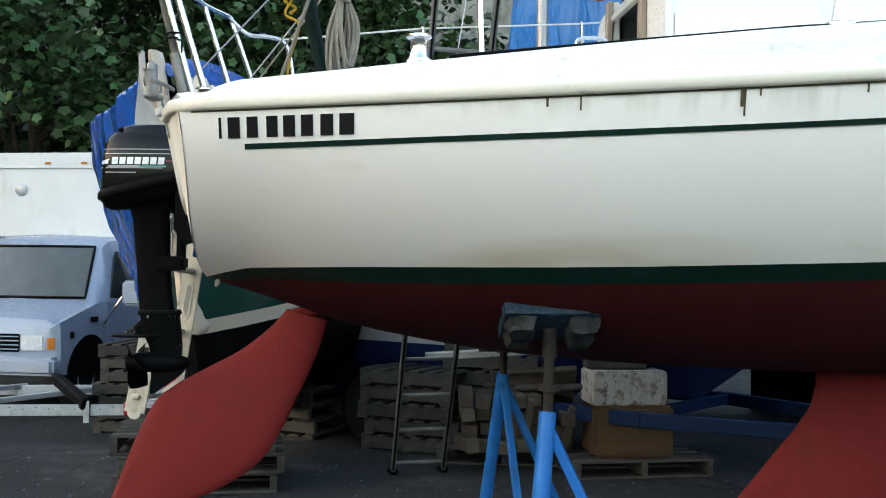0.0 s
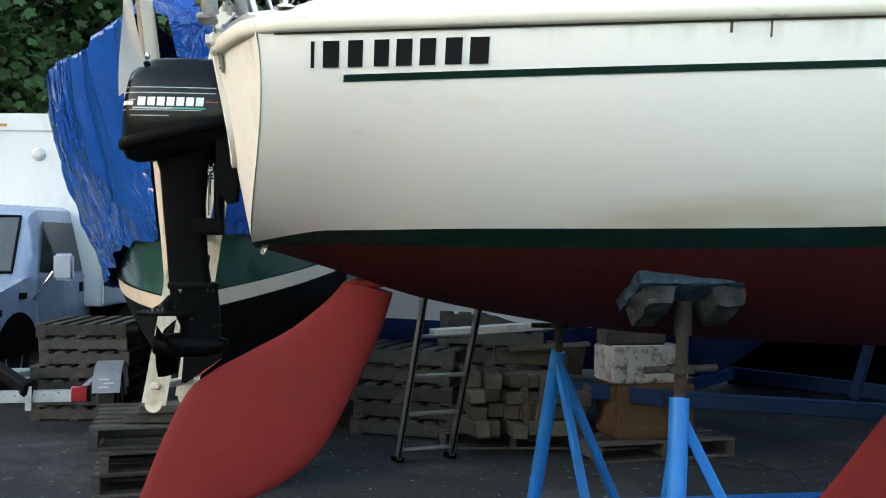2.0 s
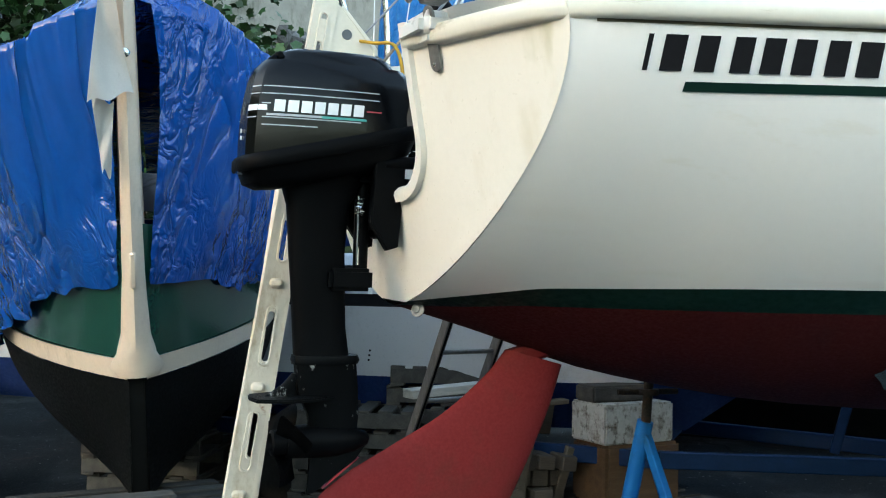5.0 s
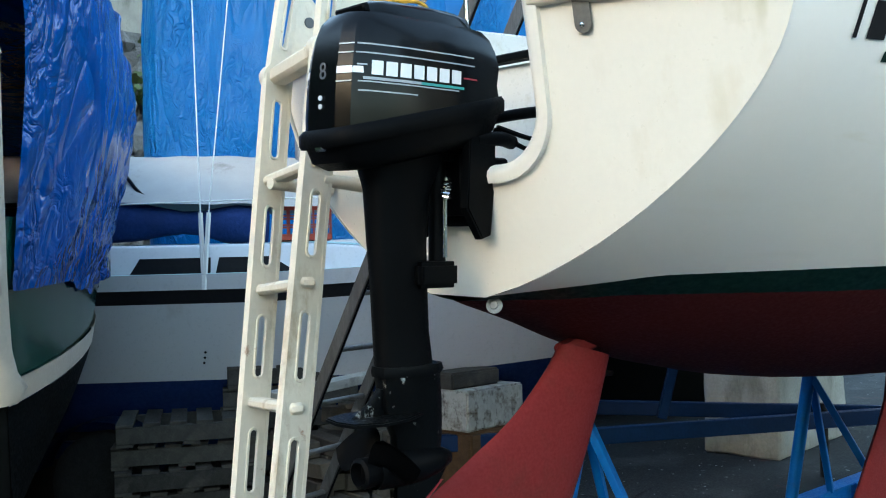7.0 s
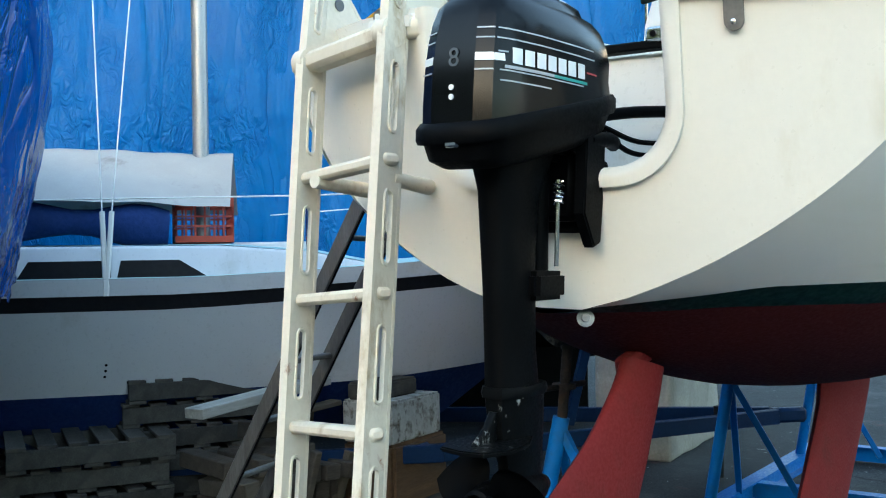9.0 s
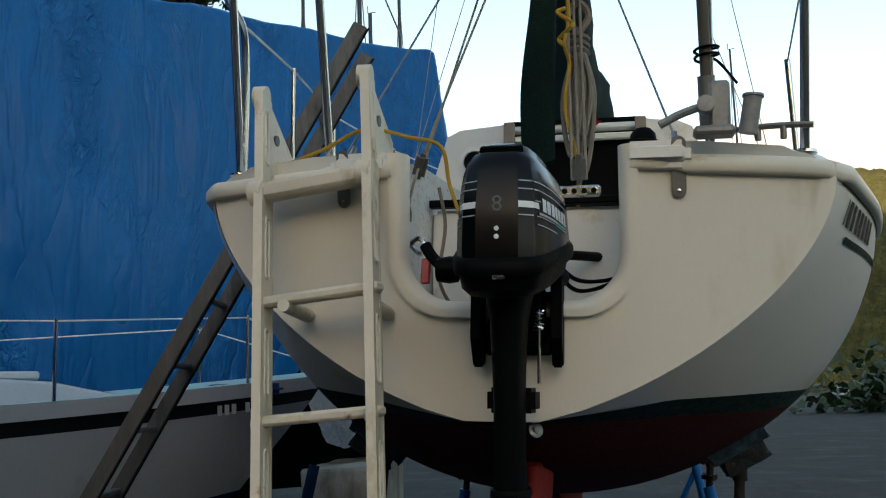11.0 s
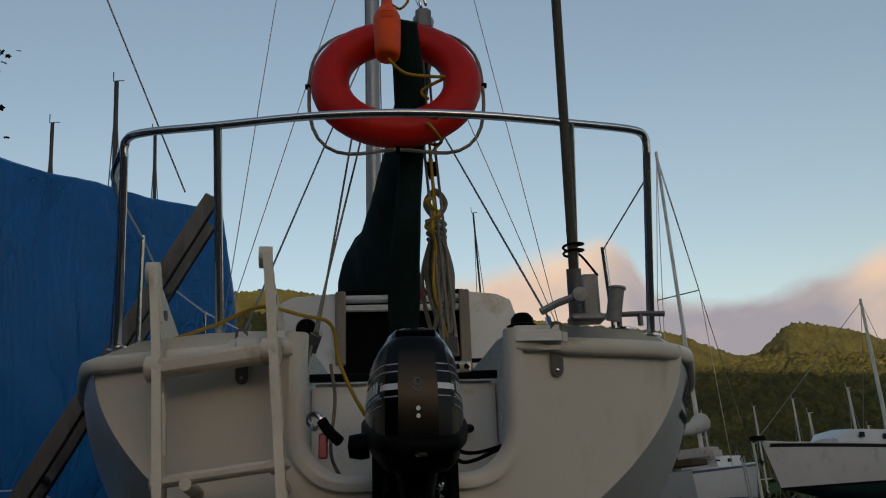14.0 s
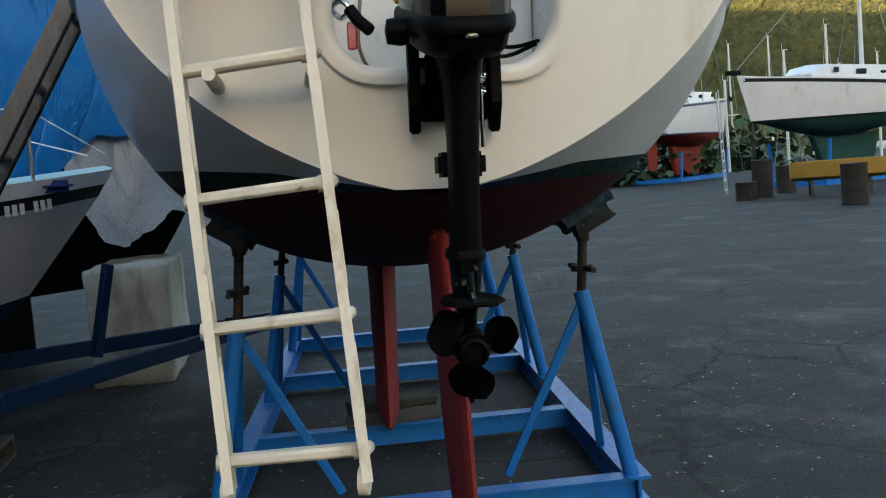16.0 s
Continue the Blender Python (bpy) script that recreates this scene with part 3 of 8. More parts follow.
def hills(name, a0, a1, r0, r1, r2, table, seed, label, nu=300, nv=60, crown=0.0, rough=10.0):
    """A wooded range seen across the water: its crest's angle of height for each bearing, its foot at r0, crest at r1, far side at r2."""
    def f(u, v):
        az = radians(a0 + (a1 - a0) * u)
        r = r0 + (r2 - r0) * v
        top = r1 * math.tan(radians(smooth_lerp(a0 + (a1 - a0) * u, table)))
        k = (r - r0) / (r1 - r0)
        s = k ** 0.85 if k < 1 else 1 - 0.6 * ((r - r1) / (r2 - r1)) ** 1.3
        x, y = r * math.cos(az), r * math.sin(az)
        z = top * s + noise.fractal((x * 0.006 + seed, y * 0.006, 0.3), 1.0, 2.0, 4) * rough * min(1, k * 2) * (0.35 if k > 0.9 else 1)
        if crown:
            d = noise.voronoi((x / crown, y / crown, seed))[0][0]
            z += crown * 0.75 * (1 - min(1.0, d * 1.5) ** 2) + crown * 0.4 * noise.noise((x / crown * 3, y / crown * 3, seed))
        return (x, y, z - 3)
    return single(name, grid(f, nu, nv), M["forest"], None, label, "hill", kind="structure", sharp=180)


hills("hill_near", -62, 34, 430, 760, 950, [(-62, 5.5), (-40, 7.0), (-32, 7.7), (-29, 8.2), (-26.6, 8.4), (-24.3, 8.75), (-21.2, 8.8), (-19.6, 8.7), (-16, 8.9), (-12, 9.4), (-6, 11.2), (3, 13.2), (8, 14), (15, 13), (34, 11)], 7.7, "golden wooded hillside above the marina", 900, 170, 5.0, 3.0)
hills("mountain_far", -60, 30, 1000, 1900, 2500, [(-60, 4), (-32, 7), (-29, 8.6), (-27.5, 9.4), (-26, 9.9), (-24.6, 10.3), (-23.8, 10.2), (-22.8, 9.4), (-22, 8.9), (-21, 8.95), (-20, 9.35), (-17.5, 10.6), (-13, 11.6), (-6, 13), (0, 14.2), (3.9, 14.8), (6, 15.2), (8, 15.15), (12, 15), (30, 13)], 3.1, "sunlit forested mountain across the harbour", 800, 90, 6.5, 4.0)
hills("ridge_west", 120, 302, 700, 1000, 1250, [(120, 18), (150, 23), (166, 23), (180, 18), (190, 14), (202, 12.6), (212, 11), (225, 8.5), (250, 6), (275, 5.5), (290, 5), (302, 4)], 9.4, "wooded ridge that shades the yard", 200, 24, 0.0, 16.0)


def cloud_material():
    m = bpy.data.materials.new("cloud")
    m.use_nodes = True
    N, L = m.node_tree.nodes, m.node_tree.links
    for n in list(N):
        N.remove(n)
    out = N.new("ShaderNodeOutputMaterial")
    tc = N.new("ShaderNodeTexCoord")
    sp = N.new("ShaderNodeSeparateXYZ")
    L.new(tc.outputs["UV"], sp.inputs[0])
    mp = N.new("ShaderNodeMapping")
    mp.inputs["Scale"].default_value = (16.0, 1.6, 1)
    L.new(tc.outputs["UV"], mp.inputs[0])
    n = N.new("ShaderNodeTexNoise")
    n.inputs["Scale"].default_value, n.inputs["Detail"].default_value, n.inputs["Roughness"].default_value = 1.0, 9.0, 0.55
    L.new(mp.outputs[0], n.inputs["Vector"])

    def rng(sock, a, b, c, d):
        r = N.new("ShaderNodeMapRange")
        r.interpolation_type = "SMOOTHSTEP"
        L.new(sock, r.inputs[0])
        for k, x in zip(range(1, 5), (a, b, c, d)):
            r.inputs[k].default_value = x
        return r.outputs[0]

    def op(kind, a, b):
        o = N.new("ShaderNodeMath")
        o.operation = kind
        for s_, v in zip(o.inputs, (a, b)):
            if isinstance(v, (int, float)):
                s_.default_value = v
            else:
                L.new(v, s_)
        return o.outputs[0]
    height = op("ADD", sp.outputs["Y"], op("MULTIPLY", op("SUBTRACT", n.outputs["Fac"], 0.5), 0.36))
    edge = op("MULTIPLY", rng(sp.outputs["X"], 0.0, 0.2, 0, 1), rng(sp.outputs["X"], 0.85, 1.0, 1, 0))
    alpha = op("MULTIPLY", rng(height, 0.74, 0.9, 0.96, 0.0), edge)
    ramp = N.new("ShaderNodeValToRGB")
    e = ramp.color_ramp.elements
    e[0].position, e[0].color = 0.1, (0.2, 0.2, 0.235, 1)
    e[1].position, e[1].color = 0.8, (0.6, 0.43, 0.29, 1)
    e.new(0.45).color = (0.36, 0.31, 0.28, 1)
    mp2 = N.new("ShaderNodeMapping")
    mp2.inputs["Scale"].default_value = (14.0, 2.0, 1)
    mp2.inputs["Location"].default_value = (4.2, 1.0, 0)
    L.new(tc.outputs["UV"], mp2.inputs[0])
    n2 = N.new("ShaderNodeTexNoise")
    n2.inputs["Scale"].default_value, n2.inputs["Detail"].default_value = 1.0, 6.0
    L.new(mp2.outputs[0], n2.inputs["Vector"])
    warm = op("MAXIMUM", rng(sp.outputs["X"], 0.5, 0.46, 0.0, 1.0), rng(sp.outputs["X"], 0.57, 0.6, 0.0, 0.8))
    shade = op("ADD", op("MULTIPLY", op("SUBTRACT", height, 0.45), 0.7), op("ADD", op("MULTIPLY", warm, 0.42), op("MULTIPLY", op("SUBTRACT", n2.outputs["Fac"], 0.45), 0.9)))
    L.new(shade, ramp.inputs[0])
    em = N.new("ShaderNodeEmission")
    em.inputs["Strength"].default_value = 1.0
    L.new(ramp.outputs[0], em.inputs["Color"])
    tr = N.new("ShaderNodeBsdfTransparent")
    mx = N.new("ShaderNodeMixShader")
    L.new(alpha, mx.inputs[0])
    L.new(tr.outputs[0], mx.inputs[1])
    L.new(em.outputs[0], mx.inputs[2])
    L.new(mx.outputs[0], out.inputs[0])
    return m


CLOUD_TOP = [(-75, 9), (-40, 13), (-31, 15.5), (-27, 14.6), (-23, 13.6), (-19, 13.8), (-16.6, 14.6), (-15.2, 17.6), (-10, 17.6), (-4, 16.8), (0, 16), (5, 15.4), (40, 12)]


def make_cloud(name, a0, a1, e0, dist):
    bm = empty_bm()
    uv = bm.loops.layers.uv.new("UVMap")
    nu, nv = 120, 6

    def at(i, j):
        az = a0 + (a1 - a0) * i / nu
        el = e0 + (smooth_lerp(az, CLOUD_TOP) - e0) * j / nv
        return (dist * math.cos(radians(az)), dist * math.sin(radians(az)), dist * math.tan(radians(el)))
    vs = [[bm.verts.new(at(i, j)) for j in range(nv + 1)] for i in range(nu + 1)]
    for i in range(nu):
        for j in range(nv):
            f = bm.faces.new((vs[i][j], vs[i + 1][j], vs[i + 1][j + 1], vs[i][j + 1]))
            for lp, (p, q) in zip(f.loops, ((i, j), (i + 1, j), (i + 1, j + 1), (i, j + 1))):
                lp[uv].uv = (1 - p / nu, q / nv)
    me = bpy.data.meshes.new(name)
    bm.to_mesh(me)
    bm.free()
    me.materials.append(M["cloud"])
    ob = new(name, me)
    ob.visible_shadow = False
    return tagged(ob, "low bank of pinkish grey evening cloud", "cloud", kind="structure")


M["cloud"] = cloud_material()
make_cloud("backdrop", -75, 40, 5.0, 3400)

# ---- the sailboat on its cradle ----
YC = 0.025
BEAM = [(0.0, 0.812), (0.1, 0.842), (0.18, 0.882), (0.27, 0.915), (0.36, 0.945), (0.74, 1.065), (1.2, 1.175), (1.8, 1.262), (2.6, 1.3), (3.5, 1.25), (4.6, 1.02), (5.6, 0.68), (6.5, 0.26), (7.0, 0.012)]
KEELZ = [(0.0, 1.375), (0.075, 1.36), (0.39, 1.268), (0.64, 1.185), (0.89, 1.13), (1.27, 1.066), (1.78, 1.016), (2.3, 0.985), (3.0, 0.965), (4.2, 0.98), (5.4, 1.1), (6.3, 1.35), (6.8, 1.7), (7.0, 2.02)]
FULL = [(0.0, 1.6), (0.1, 1.6), (0.5, 1.65), (1.0, 1.8), (1.5, 1.95), (3.0, 2.2), (5.0, 1.8), (7.0, 1.3)]


def sheer(x):
    return 2.002 + 0.006 * x + 0.0135 * x * x if x < 3 else 2.1415 + 0.087 * (x - 3)


def half_beam(x, z):
    zk, zs = smooth_lerp(x, KEELZ), sheer(x)
    s = min(max((z - zk) / (zs - zk), 0.0), 1.0)
    p = lerp(x, FULL)
    return smooth_lerp(x, BEAM) * max(0.0, 1 - (1 - s) ** p) ** (1 / p)


def keel_shift(x, z):
    """The boat lies slightly askew on its keel: the bottom's centre line drifts to port going forward."""
    k = min(max((x - 0.8) / 2.0, 0.0), 1.0)
    s = min(max((z - smooth_lerp(x, KEELZ)) / (sheer(x) - smooth_lerp(x, KEELZ)), 0.0), 1.0)
    return 0.12 * k * k * (3 - 2 * k) * (1 - s)


def transom_x(y, z):
    return -0.0464 + 0.211 * (1.94 - z) + 0.2457 * y * y


def water_top(x):
    return lerp(x, [(0.0, 1.37), (0.1, 1.378), (0.2, 1.408), (0.3, 1.43), (0.74, 1.45), (1.63, 1.47), (2.5, 1.5), (7.0, 1.66)])


def water_low(x):
    return water_top(x) - lerp(x, [(0.0, 0.02), (0.3, 0.05), (0.8, 0.062), (7, 0.075)])


STATIONS = [0.08, 0.2, 0.24, 0.28, 0.32, 0.38, 0.46, 0.56, 0.68, 0.82, 1.0, 1.2, 1.45, 1.75, 2.1, 2.5, 3.0, 3.5, 4.0, 4.5, 5.0, 5.4, 5.8, 6.2, 6.5, 6.75, 6.9, 7.0]


def hull_band(lo, hi, n, side, ease=1.0, out=0.0):
    def f(x, k):
        zk = smooth_lerp(x, KEELZ)
        a, b = max(lo(x), zk), max(hi(x), zk)
        z = a + (b - a) * (k / n) ** ease
        y = half_beam(x, z) + out
        return x, side * y, z
    rings = []
    for i, x in enumerate(STATIONS):
        row = []
        for k in range(n + 1):
            xx, y, z = f(x, k)
            if i == 0:
                xx = transom_x(y, z)
                y = side * (half_beam(max(0.08, xx), z) + out)
            row.append(Vector((xx, y + YC + keel_shift(xx, z), z)))
        rings.append(row)
    return rings


def mirror_band(lo, hi, n, ease=1.0, out=0.0):
    bm = empty_bm()
    for side in (-1, 1):
        loft(hull_band(lo, hi, n, side, ease, out), closed=False, caps=False, bm=bm)
    bmesh.ops.remove_doubles(bm, verts=bm.verts, dist=0.0015)
    bmesh.ops.dissolve_degenerate(bm, edges=bm.edges, dist=0.0005)
    return bm


boat = thing("sailboat", HEEL, "white sailboat with green stripes and red bottom on a cradle", "sailboat")
part("hull_side", mirror_band(water_top, sheer, 22, 1.25), M["gelcoat"], boat, "white gelcoat topsides with faint yellow stains", 60)
part("boot_stripe", mirror_band(water_low, water_top, 3), M["green_stripe"], boat, "dark green boot stripe", 60)
part("bottom", mirror_band(lambda x: smooth_lerp(x, KEELZ), water_low, 14, 1.6), M["antifouling_shaded"], boat, "red antifouling paint, darkened for the shade under the hull", 60)


def cutout():
    """Outline of the notch in the transom, from port top round to starboard top."""
    pts = []
    w, bot, r = 0.285, 1.672, 0.13
    pts.append((w - 0.022, 2.06))
    for k in range(9):
        a = radians(0 - 90 * k / 8)
        pts.append((w - 0.012 - r + r * math.cos(a), bot + r + r * math.sin(a)))
    for k in range(9):
        a = radians(-90 - 90 * k / 8)
        pts.append((-w - 0.012 + r + r * math.cos(a), bot + r + r * math.sin(a)))
    pts.append((-w - 0.012, 2.06))
    return pts


def transom_bm():
    """The transom as strips on either side of the notch and below it."""
    bm = empty_bm()
    top = 2.03

    def edge(z, side):
        xx = 0.1
        for _ in range(4):
            xx = transom_x(half_beam(max(0.08, xx), z), z)
        return side * half_beam(max(0.08, xx), z) + YC

    def hole(z, side):
        if z <= 1.672:
            return None
        w, r = 0.285, 0.13
        if z >= 1.672 + r:
            return -0.012 + side * w
        d = 1.672 + r - z
        return -0.012 + side * (w - r + math.sqrt(max(0, r * r - d * d)))
    zs = [1.372 + (1.672 - 1.372) * k / 10 for k in range(11)]
    rows = [[Vector((transom_x(y, z), y, z)) for y in np.linspace(edge(z, -1), edge(z, 1), 25)] for z in zs]
    loft(rows, closed=False, caps=False, bm=bm)
    zs = [1.672 + 0.13 * (1 - math.cos(radians(90 * k / 8))) for k in range(9)] + [1.83, 1.87, 1.91, 1.95, 1.99, top]
    for side in (-1, 1):
        rows = []
        for z in zs:
            h = hole(z + 1e-6, side)
            rows.append([Vector((transom_x(y, z), y, z)) for y in np.linspace(h, edge(min(z, 2.0), side), 14)])
        loft(rows, closed=False, caps=False, bm=bm)
    bmesh.ops.remove_doubles(bm, verts=bm.verts, dist=0.002)
    return bm


part("transom", transom_bm(), M["transom"], boat, "cream transom with a notch cut for the motor", 60)
rim = [Vector((transom_x(y, z) + 0.004, y, z)) for y, z in cutout()]
rbm = empty_bm()
fr = ring_frames(rim)
sec = [(-0.006, 0.0), (-0.004, 0.012), (0.006, 0.024), (0.02, 0.03), (0.045, 0.03), (0.045, -0.012), (0.0, -0.02)]
cy, cz = -0.012, 1.95
rings = []
for y, z in cutout():
    d = Vector((0, y - cy, min(0, z - cz))) if z < 1.81 else Vector((0, y - cy, 0))
    d.normalize()
    rings.append([Vector((transom_x(y, z) + a - 0.008, y - d.y * (b - 0.02), z - d.z * (b - 0.02))) for a, b in sec])
part("notch_rim", loft(rings, True, True, rbm), M["transom"], boat, "rounded moulded rim of the motor notch", 50)


def deck_top(x):
    return lerp(x, [(0.0, 2.072), (0.2, 2.078), (0.3, 2.108), (0.7, 2.136), (1.1, 2.168), (1.5, 2.204), (1.85, 2.238), (2.4, 2.29), (3.5, 2.36), (5, 2.48), (7.0, 2.62)])


LIP = [(-0.02, -0.002), (0.014, 0.0), (0.022, 0.008), (0.0235, 0.034), (0.017, 0.046), (-0.008, 0.053), (-0.05, 0.054)]
bm = empty_bm()
for side in (-1, 1):
    path = []
    for y in np.linspace(0.302, 0.78, 12):
        yy = side * y + (-0.012 if y < 0.42 else YC)
        path.append(Vector((transom_x(yy, 2.0), yy, sheer(0) - 0.012 + (0.008 if y < 0.44 else 0))))
    path.append(Vector((transom_x(0.825, 2.0) + 0.002, side * 0.822 + YC, sheer(0) - 0.012)))
    path.append(Vector((transom_x(0.825, 2.0) + 0.028, side * 0.845 + YC, sheer(0) - 0.012)))
    for x in STATIONS[1:]:
        path.append(Vector((x, side * max(0.005, smooth_lerp(x, BEAM)) + YC, sheer(x) - 0.012)))
    rings = []
    for i, p in enumerate(path):
        d = path[min(i + 1, len(path) - 1)] - path[max(i - 1, 0)]
        n = Vector((d.y, -d.x, 0)).normalized() * -side
        if n.y * side < -0.2:
            n = -n
        rings.append([p + n * o + Vector((0, 0, c)) for o, c in LIP])
    loft(rings, closed=False, caps=False, bm=bm)
part("rub_rail", bm, M["lip"], boat, "dirty beige moulded gunwale lip", 60)

bm = empty_bm()
for side in (-1, 1):
    rows = [[Vector((transom_x(min(q, 0.8), 2.0) + 0.03, -0.012 * (q < 0.4) + YC * (q >= 0.4) + side * q, 2.03)) for q in (0.81, 0.8, 0.79, 0.77, 0.74, 0.52, 0.312, 0.292)]]
    for i, x in enumerate([0.03] + STATIONS[1:]):
        b, z, t = smooth_lerp(x, BEAM), sheer(x) + 0.038, deck_top(x)
        inner = 0.292 if x < 1.98 else 0.0
        pts = [(b - 0.01, z + 0.002), (b - 0.028, z + 0.012), (b - 0.05, z + (t - z) * 0.55), (b - 0.075, t - 0.012), (b - 0.1, t), ((b - 0.1 + inner) / 2, t + 0.006), (inner + 0.02, t), (inner, t - 0.015)]
        if b < 0.2:
            pts = [(max(0, p * b / 0.2 if p > 0 else 0), q) for p, q in pts]
        rows.append([Vector((x if i else 0.0 + transom_x(p, 2.0) + 0.01, YC * (1 if p > 0.4 else 0) - (0.012 if p < 0.4 else 0) + side * max(0.0, p), q)) for p, q in pts])
    loft(rows, closed=False, caps=False, bm=bm)
part("deck", bm, M["gelcoat_top"], boat, "white fibreglass deck and coaming", 50)

bm = empty_bm()
for side in (-1, 1):
    loft([[Vector((x, -0.012 + side * 0.292, z)) for z in (1.655, 1.8, deck_top(x) - 0.01)] for x in (0.055, 0.3, 0.7, 1.2, 1.95)], closed=False, caps=False, bm=bm)
loft([[Vector((x, y, 1.655)) for y in (-0.304, 0, 0.28)] for x in (0.05, 1.0, 1.95)], closed=False, caps=False, bm=bm)
part("cockpit_liner", bm, M["gelcoat_top"], boat)

# cabin trunk with companionway
CX, CW = 1.93, 0.64


def cabin_ring(x, w, top, base):
    return [Vector((x, -w, base)), Vector((x, -w * 0.97, base + (top - base) * 0.6)), Vector((x, -w * 0.88, top - 0.03)), Vector((x, -w * 0.78, top)), Vector((x, 0, top + 0.05)), Vector((x, w * 0.78, top)), Vector((x, w * 0.88, top - 0.03)), Vector((x, w * 0.97, base + (top - base) * 0.6)), Vector((x, w, base))]


part("cabin_trunk", loft([cabin_ring(x, w, t, b) for x, w, t, b in ((CX, CW, 2.63, 2.1), (3.0, 0.68, 2.68, 2.12), (4.2, 0.6, 2.7, 2.15), (4.9, 0.5, 2.62, 2.2), (5.3, 0.42, 2.36, 2.25))], closed=False, caps=False), M["gelcoat_top"], boat, "white cabin trunk", 45)
bm = empty_bm()
for side in (-1, 1):
    prism([(-0.035 + side * 0.29, 2.1), (side * CW, 2.1), (side * CW * 0.97, 2.44), (side * CW * 0.88, 2.63), (side * CW * 0.78, 2.66), (-0.035 + side * 0.29, 2.68)], "x", CX - 0.035, CX, 0.006, bm=bm)
box((CX - 0.01, -0.03, 2.0), (0.04, 1.2, 0.5), bm=bm)
part("bulkhead", bm, M["gelcoat_top"], boat, "white cabin bulkhead")
# black panel in the doorway paints the darkness of the cabin inside
part("companionway", box((CX + 0.02, -0.035, 2.42), (0.02, 0.6, 0.56)), M["blackdull"], boat, "black panel standing in for the unlit companionway opening")
for side in (-1, 1):
    part("trim_post", box((CX - 0.05, -0.035 + side * 0.3, 2.5), (0.03, 0.05, 0.36), (0, 0, 0), 0.006), M["teak"], boat, "weathered teak trim")
part("hatch", box((CX + 0.32, -0.035, 2.655), (0.66, 0.62, 0.04), (0, 0, 0), 0.015), M["gelcoat_top"], boat, "white sliding hatch")
part("hatch_edge", box((CX - 0.03, -0.035, 2.6), (0.03, 0.56, 0.03), (0, 0, 0), 0.005), M["lip"], boat)
part("porthole", lathe([(0.0, 0), (0.075, 0), (0.075, 0.012), (0.055, 0.014), (0.05, 0.006), (0.0, 0.006)], 24, Matrix.Translation((CX - 0.036, 0.43, 2.5)) @ pose(0, 0, 0, 0, -90, 0)), M["gelcoat_top"], boat)
part("porthole_opening", lathe([(0.0, 0), (0.05, 0), (0.05, 0.009), (0.0, 0.009)], 24, Matrix.Translation((CX - 0.0375, 0.43, 2.5)) @ pose(0, 0, 0, 0, -90, 0)), M["blackdull"], boat, "black round instrument hole")
part("bulkhead_slot", box((CX - 0.037, -0.41, 2.33), (0.008, 0.16, 0.02)), M["blackdull"], boat)

# traveller across the cockpit
part("bridge", box((0.4, -0.012, 1.82), (0.09, 0.575, 0.33), (0, 0, 0), 0.012, 2), M["gelcoat_top"], boat, "white moulded bridge across the cockpit")
tr = part("traveller_bar", box((0.345, -0.012, 2.0), (0.04, 0.62, 0.022), (0, 0, 0), 0.004), M["blackdull"], boat, "black mainsheet traveller track")
bm = box((0.33, -0.165, 2.022), (0.03, 0.125, 0.036), (0, 0, 0), 0.006)
part("traveller_car", bm, M["stainless"], tr, "drilled steel traveller plate")
for k in range(4):
    part("hole", lathe([(0.0, 0), (0.008, 0), (0.008, 0.003), (0.0, 0.003)], 10, Matrix.Translation((0.3145, -0.208 + 0.028 * k, 2.022)) @ pose(0, 0, 0, 0, -90, 0)), M["blackdull"], tr)

# keel and rudder
def foil(outline, thick, n=5):
    """Outline of (aft x, fore x, z) rows made into a blade with a rounded foil section."""
    rings = []
    for xa, xf, z, t in outline:
        ring = []
        for k in range(24):
            a = 2 * math.pi * k / 24
            u = 0.5 - 0.5 * math.cos(a)
            w = math.sin(a) * t / 2 * (1.15 - 0.5 * abs(u - 0.65))
            ring.append(Vector((xa + (xf - xa) * u, 0.135 + w, z)))
        rings.append(ring)
    return loft(rings)


def rudder_bm():
    """A blade swept back, its rows leaning with the stock."""
    lead = smooth_path([(0.592, 0, 1.19), (0.545, 0, 1.035), (0.45, 0, 0.822), (0.35, 0, 0.628), (0.235, 0, 0.51), (0.04, 0, 0.405), (-0.17, 0, 0.336), (-0.315, 0, 0.318)], 35)
    trail = smooth_path([(0.412, 0, 1.235), (0.345, 0, 1.16), (0.215, 0, 1.055), (0.05, 0, 0.965), (-0.125, 0, 0.86), (-0.225, 0, 0.69), (-0.3, 0, 0.5), (-0.352, 0, 0.36), (-0.345, 0, 0.33)], 35)
    n = 30
    rings = []
    for i in range(n + 1):
        t = i / n
        a, b = trail[int(t * (len(trail) - 1))], lead[int(t * (len(lead) - 1))]
        th = 0.085 * (1 - t) + 0.03 * t
        if i == n:
            th *= 0.6
        ring = []
        for k in range(20):
            g = 2 * math.pi * k / 20
            u = 0.5 - 0.5 * math.cos(g)
            w = math.copysign(abs(math.sin(g)) ** 0.8, math.sin(g)) * th / 2 * (0.75 + 0.5 * u)
            p = a + (b - a) * u
            ring.append(Vector((p.x, w - 0.022, p.z)))
        rings.append(ring)
    return loft(rings)


part("rudder", rudder_bm(), M["antifouling"], boat, "red spade rudder swept aft", 60)
part("rudder_stock", box((0.5, -0.01, 1.225), (0.17, 0.05, 0.05), (0, -14, 0), 0.01), M["antifouling"], boat)
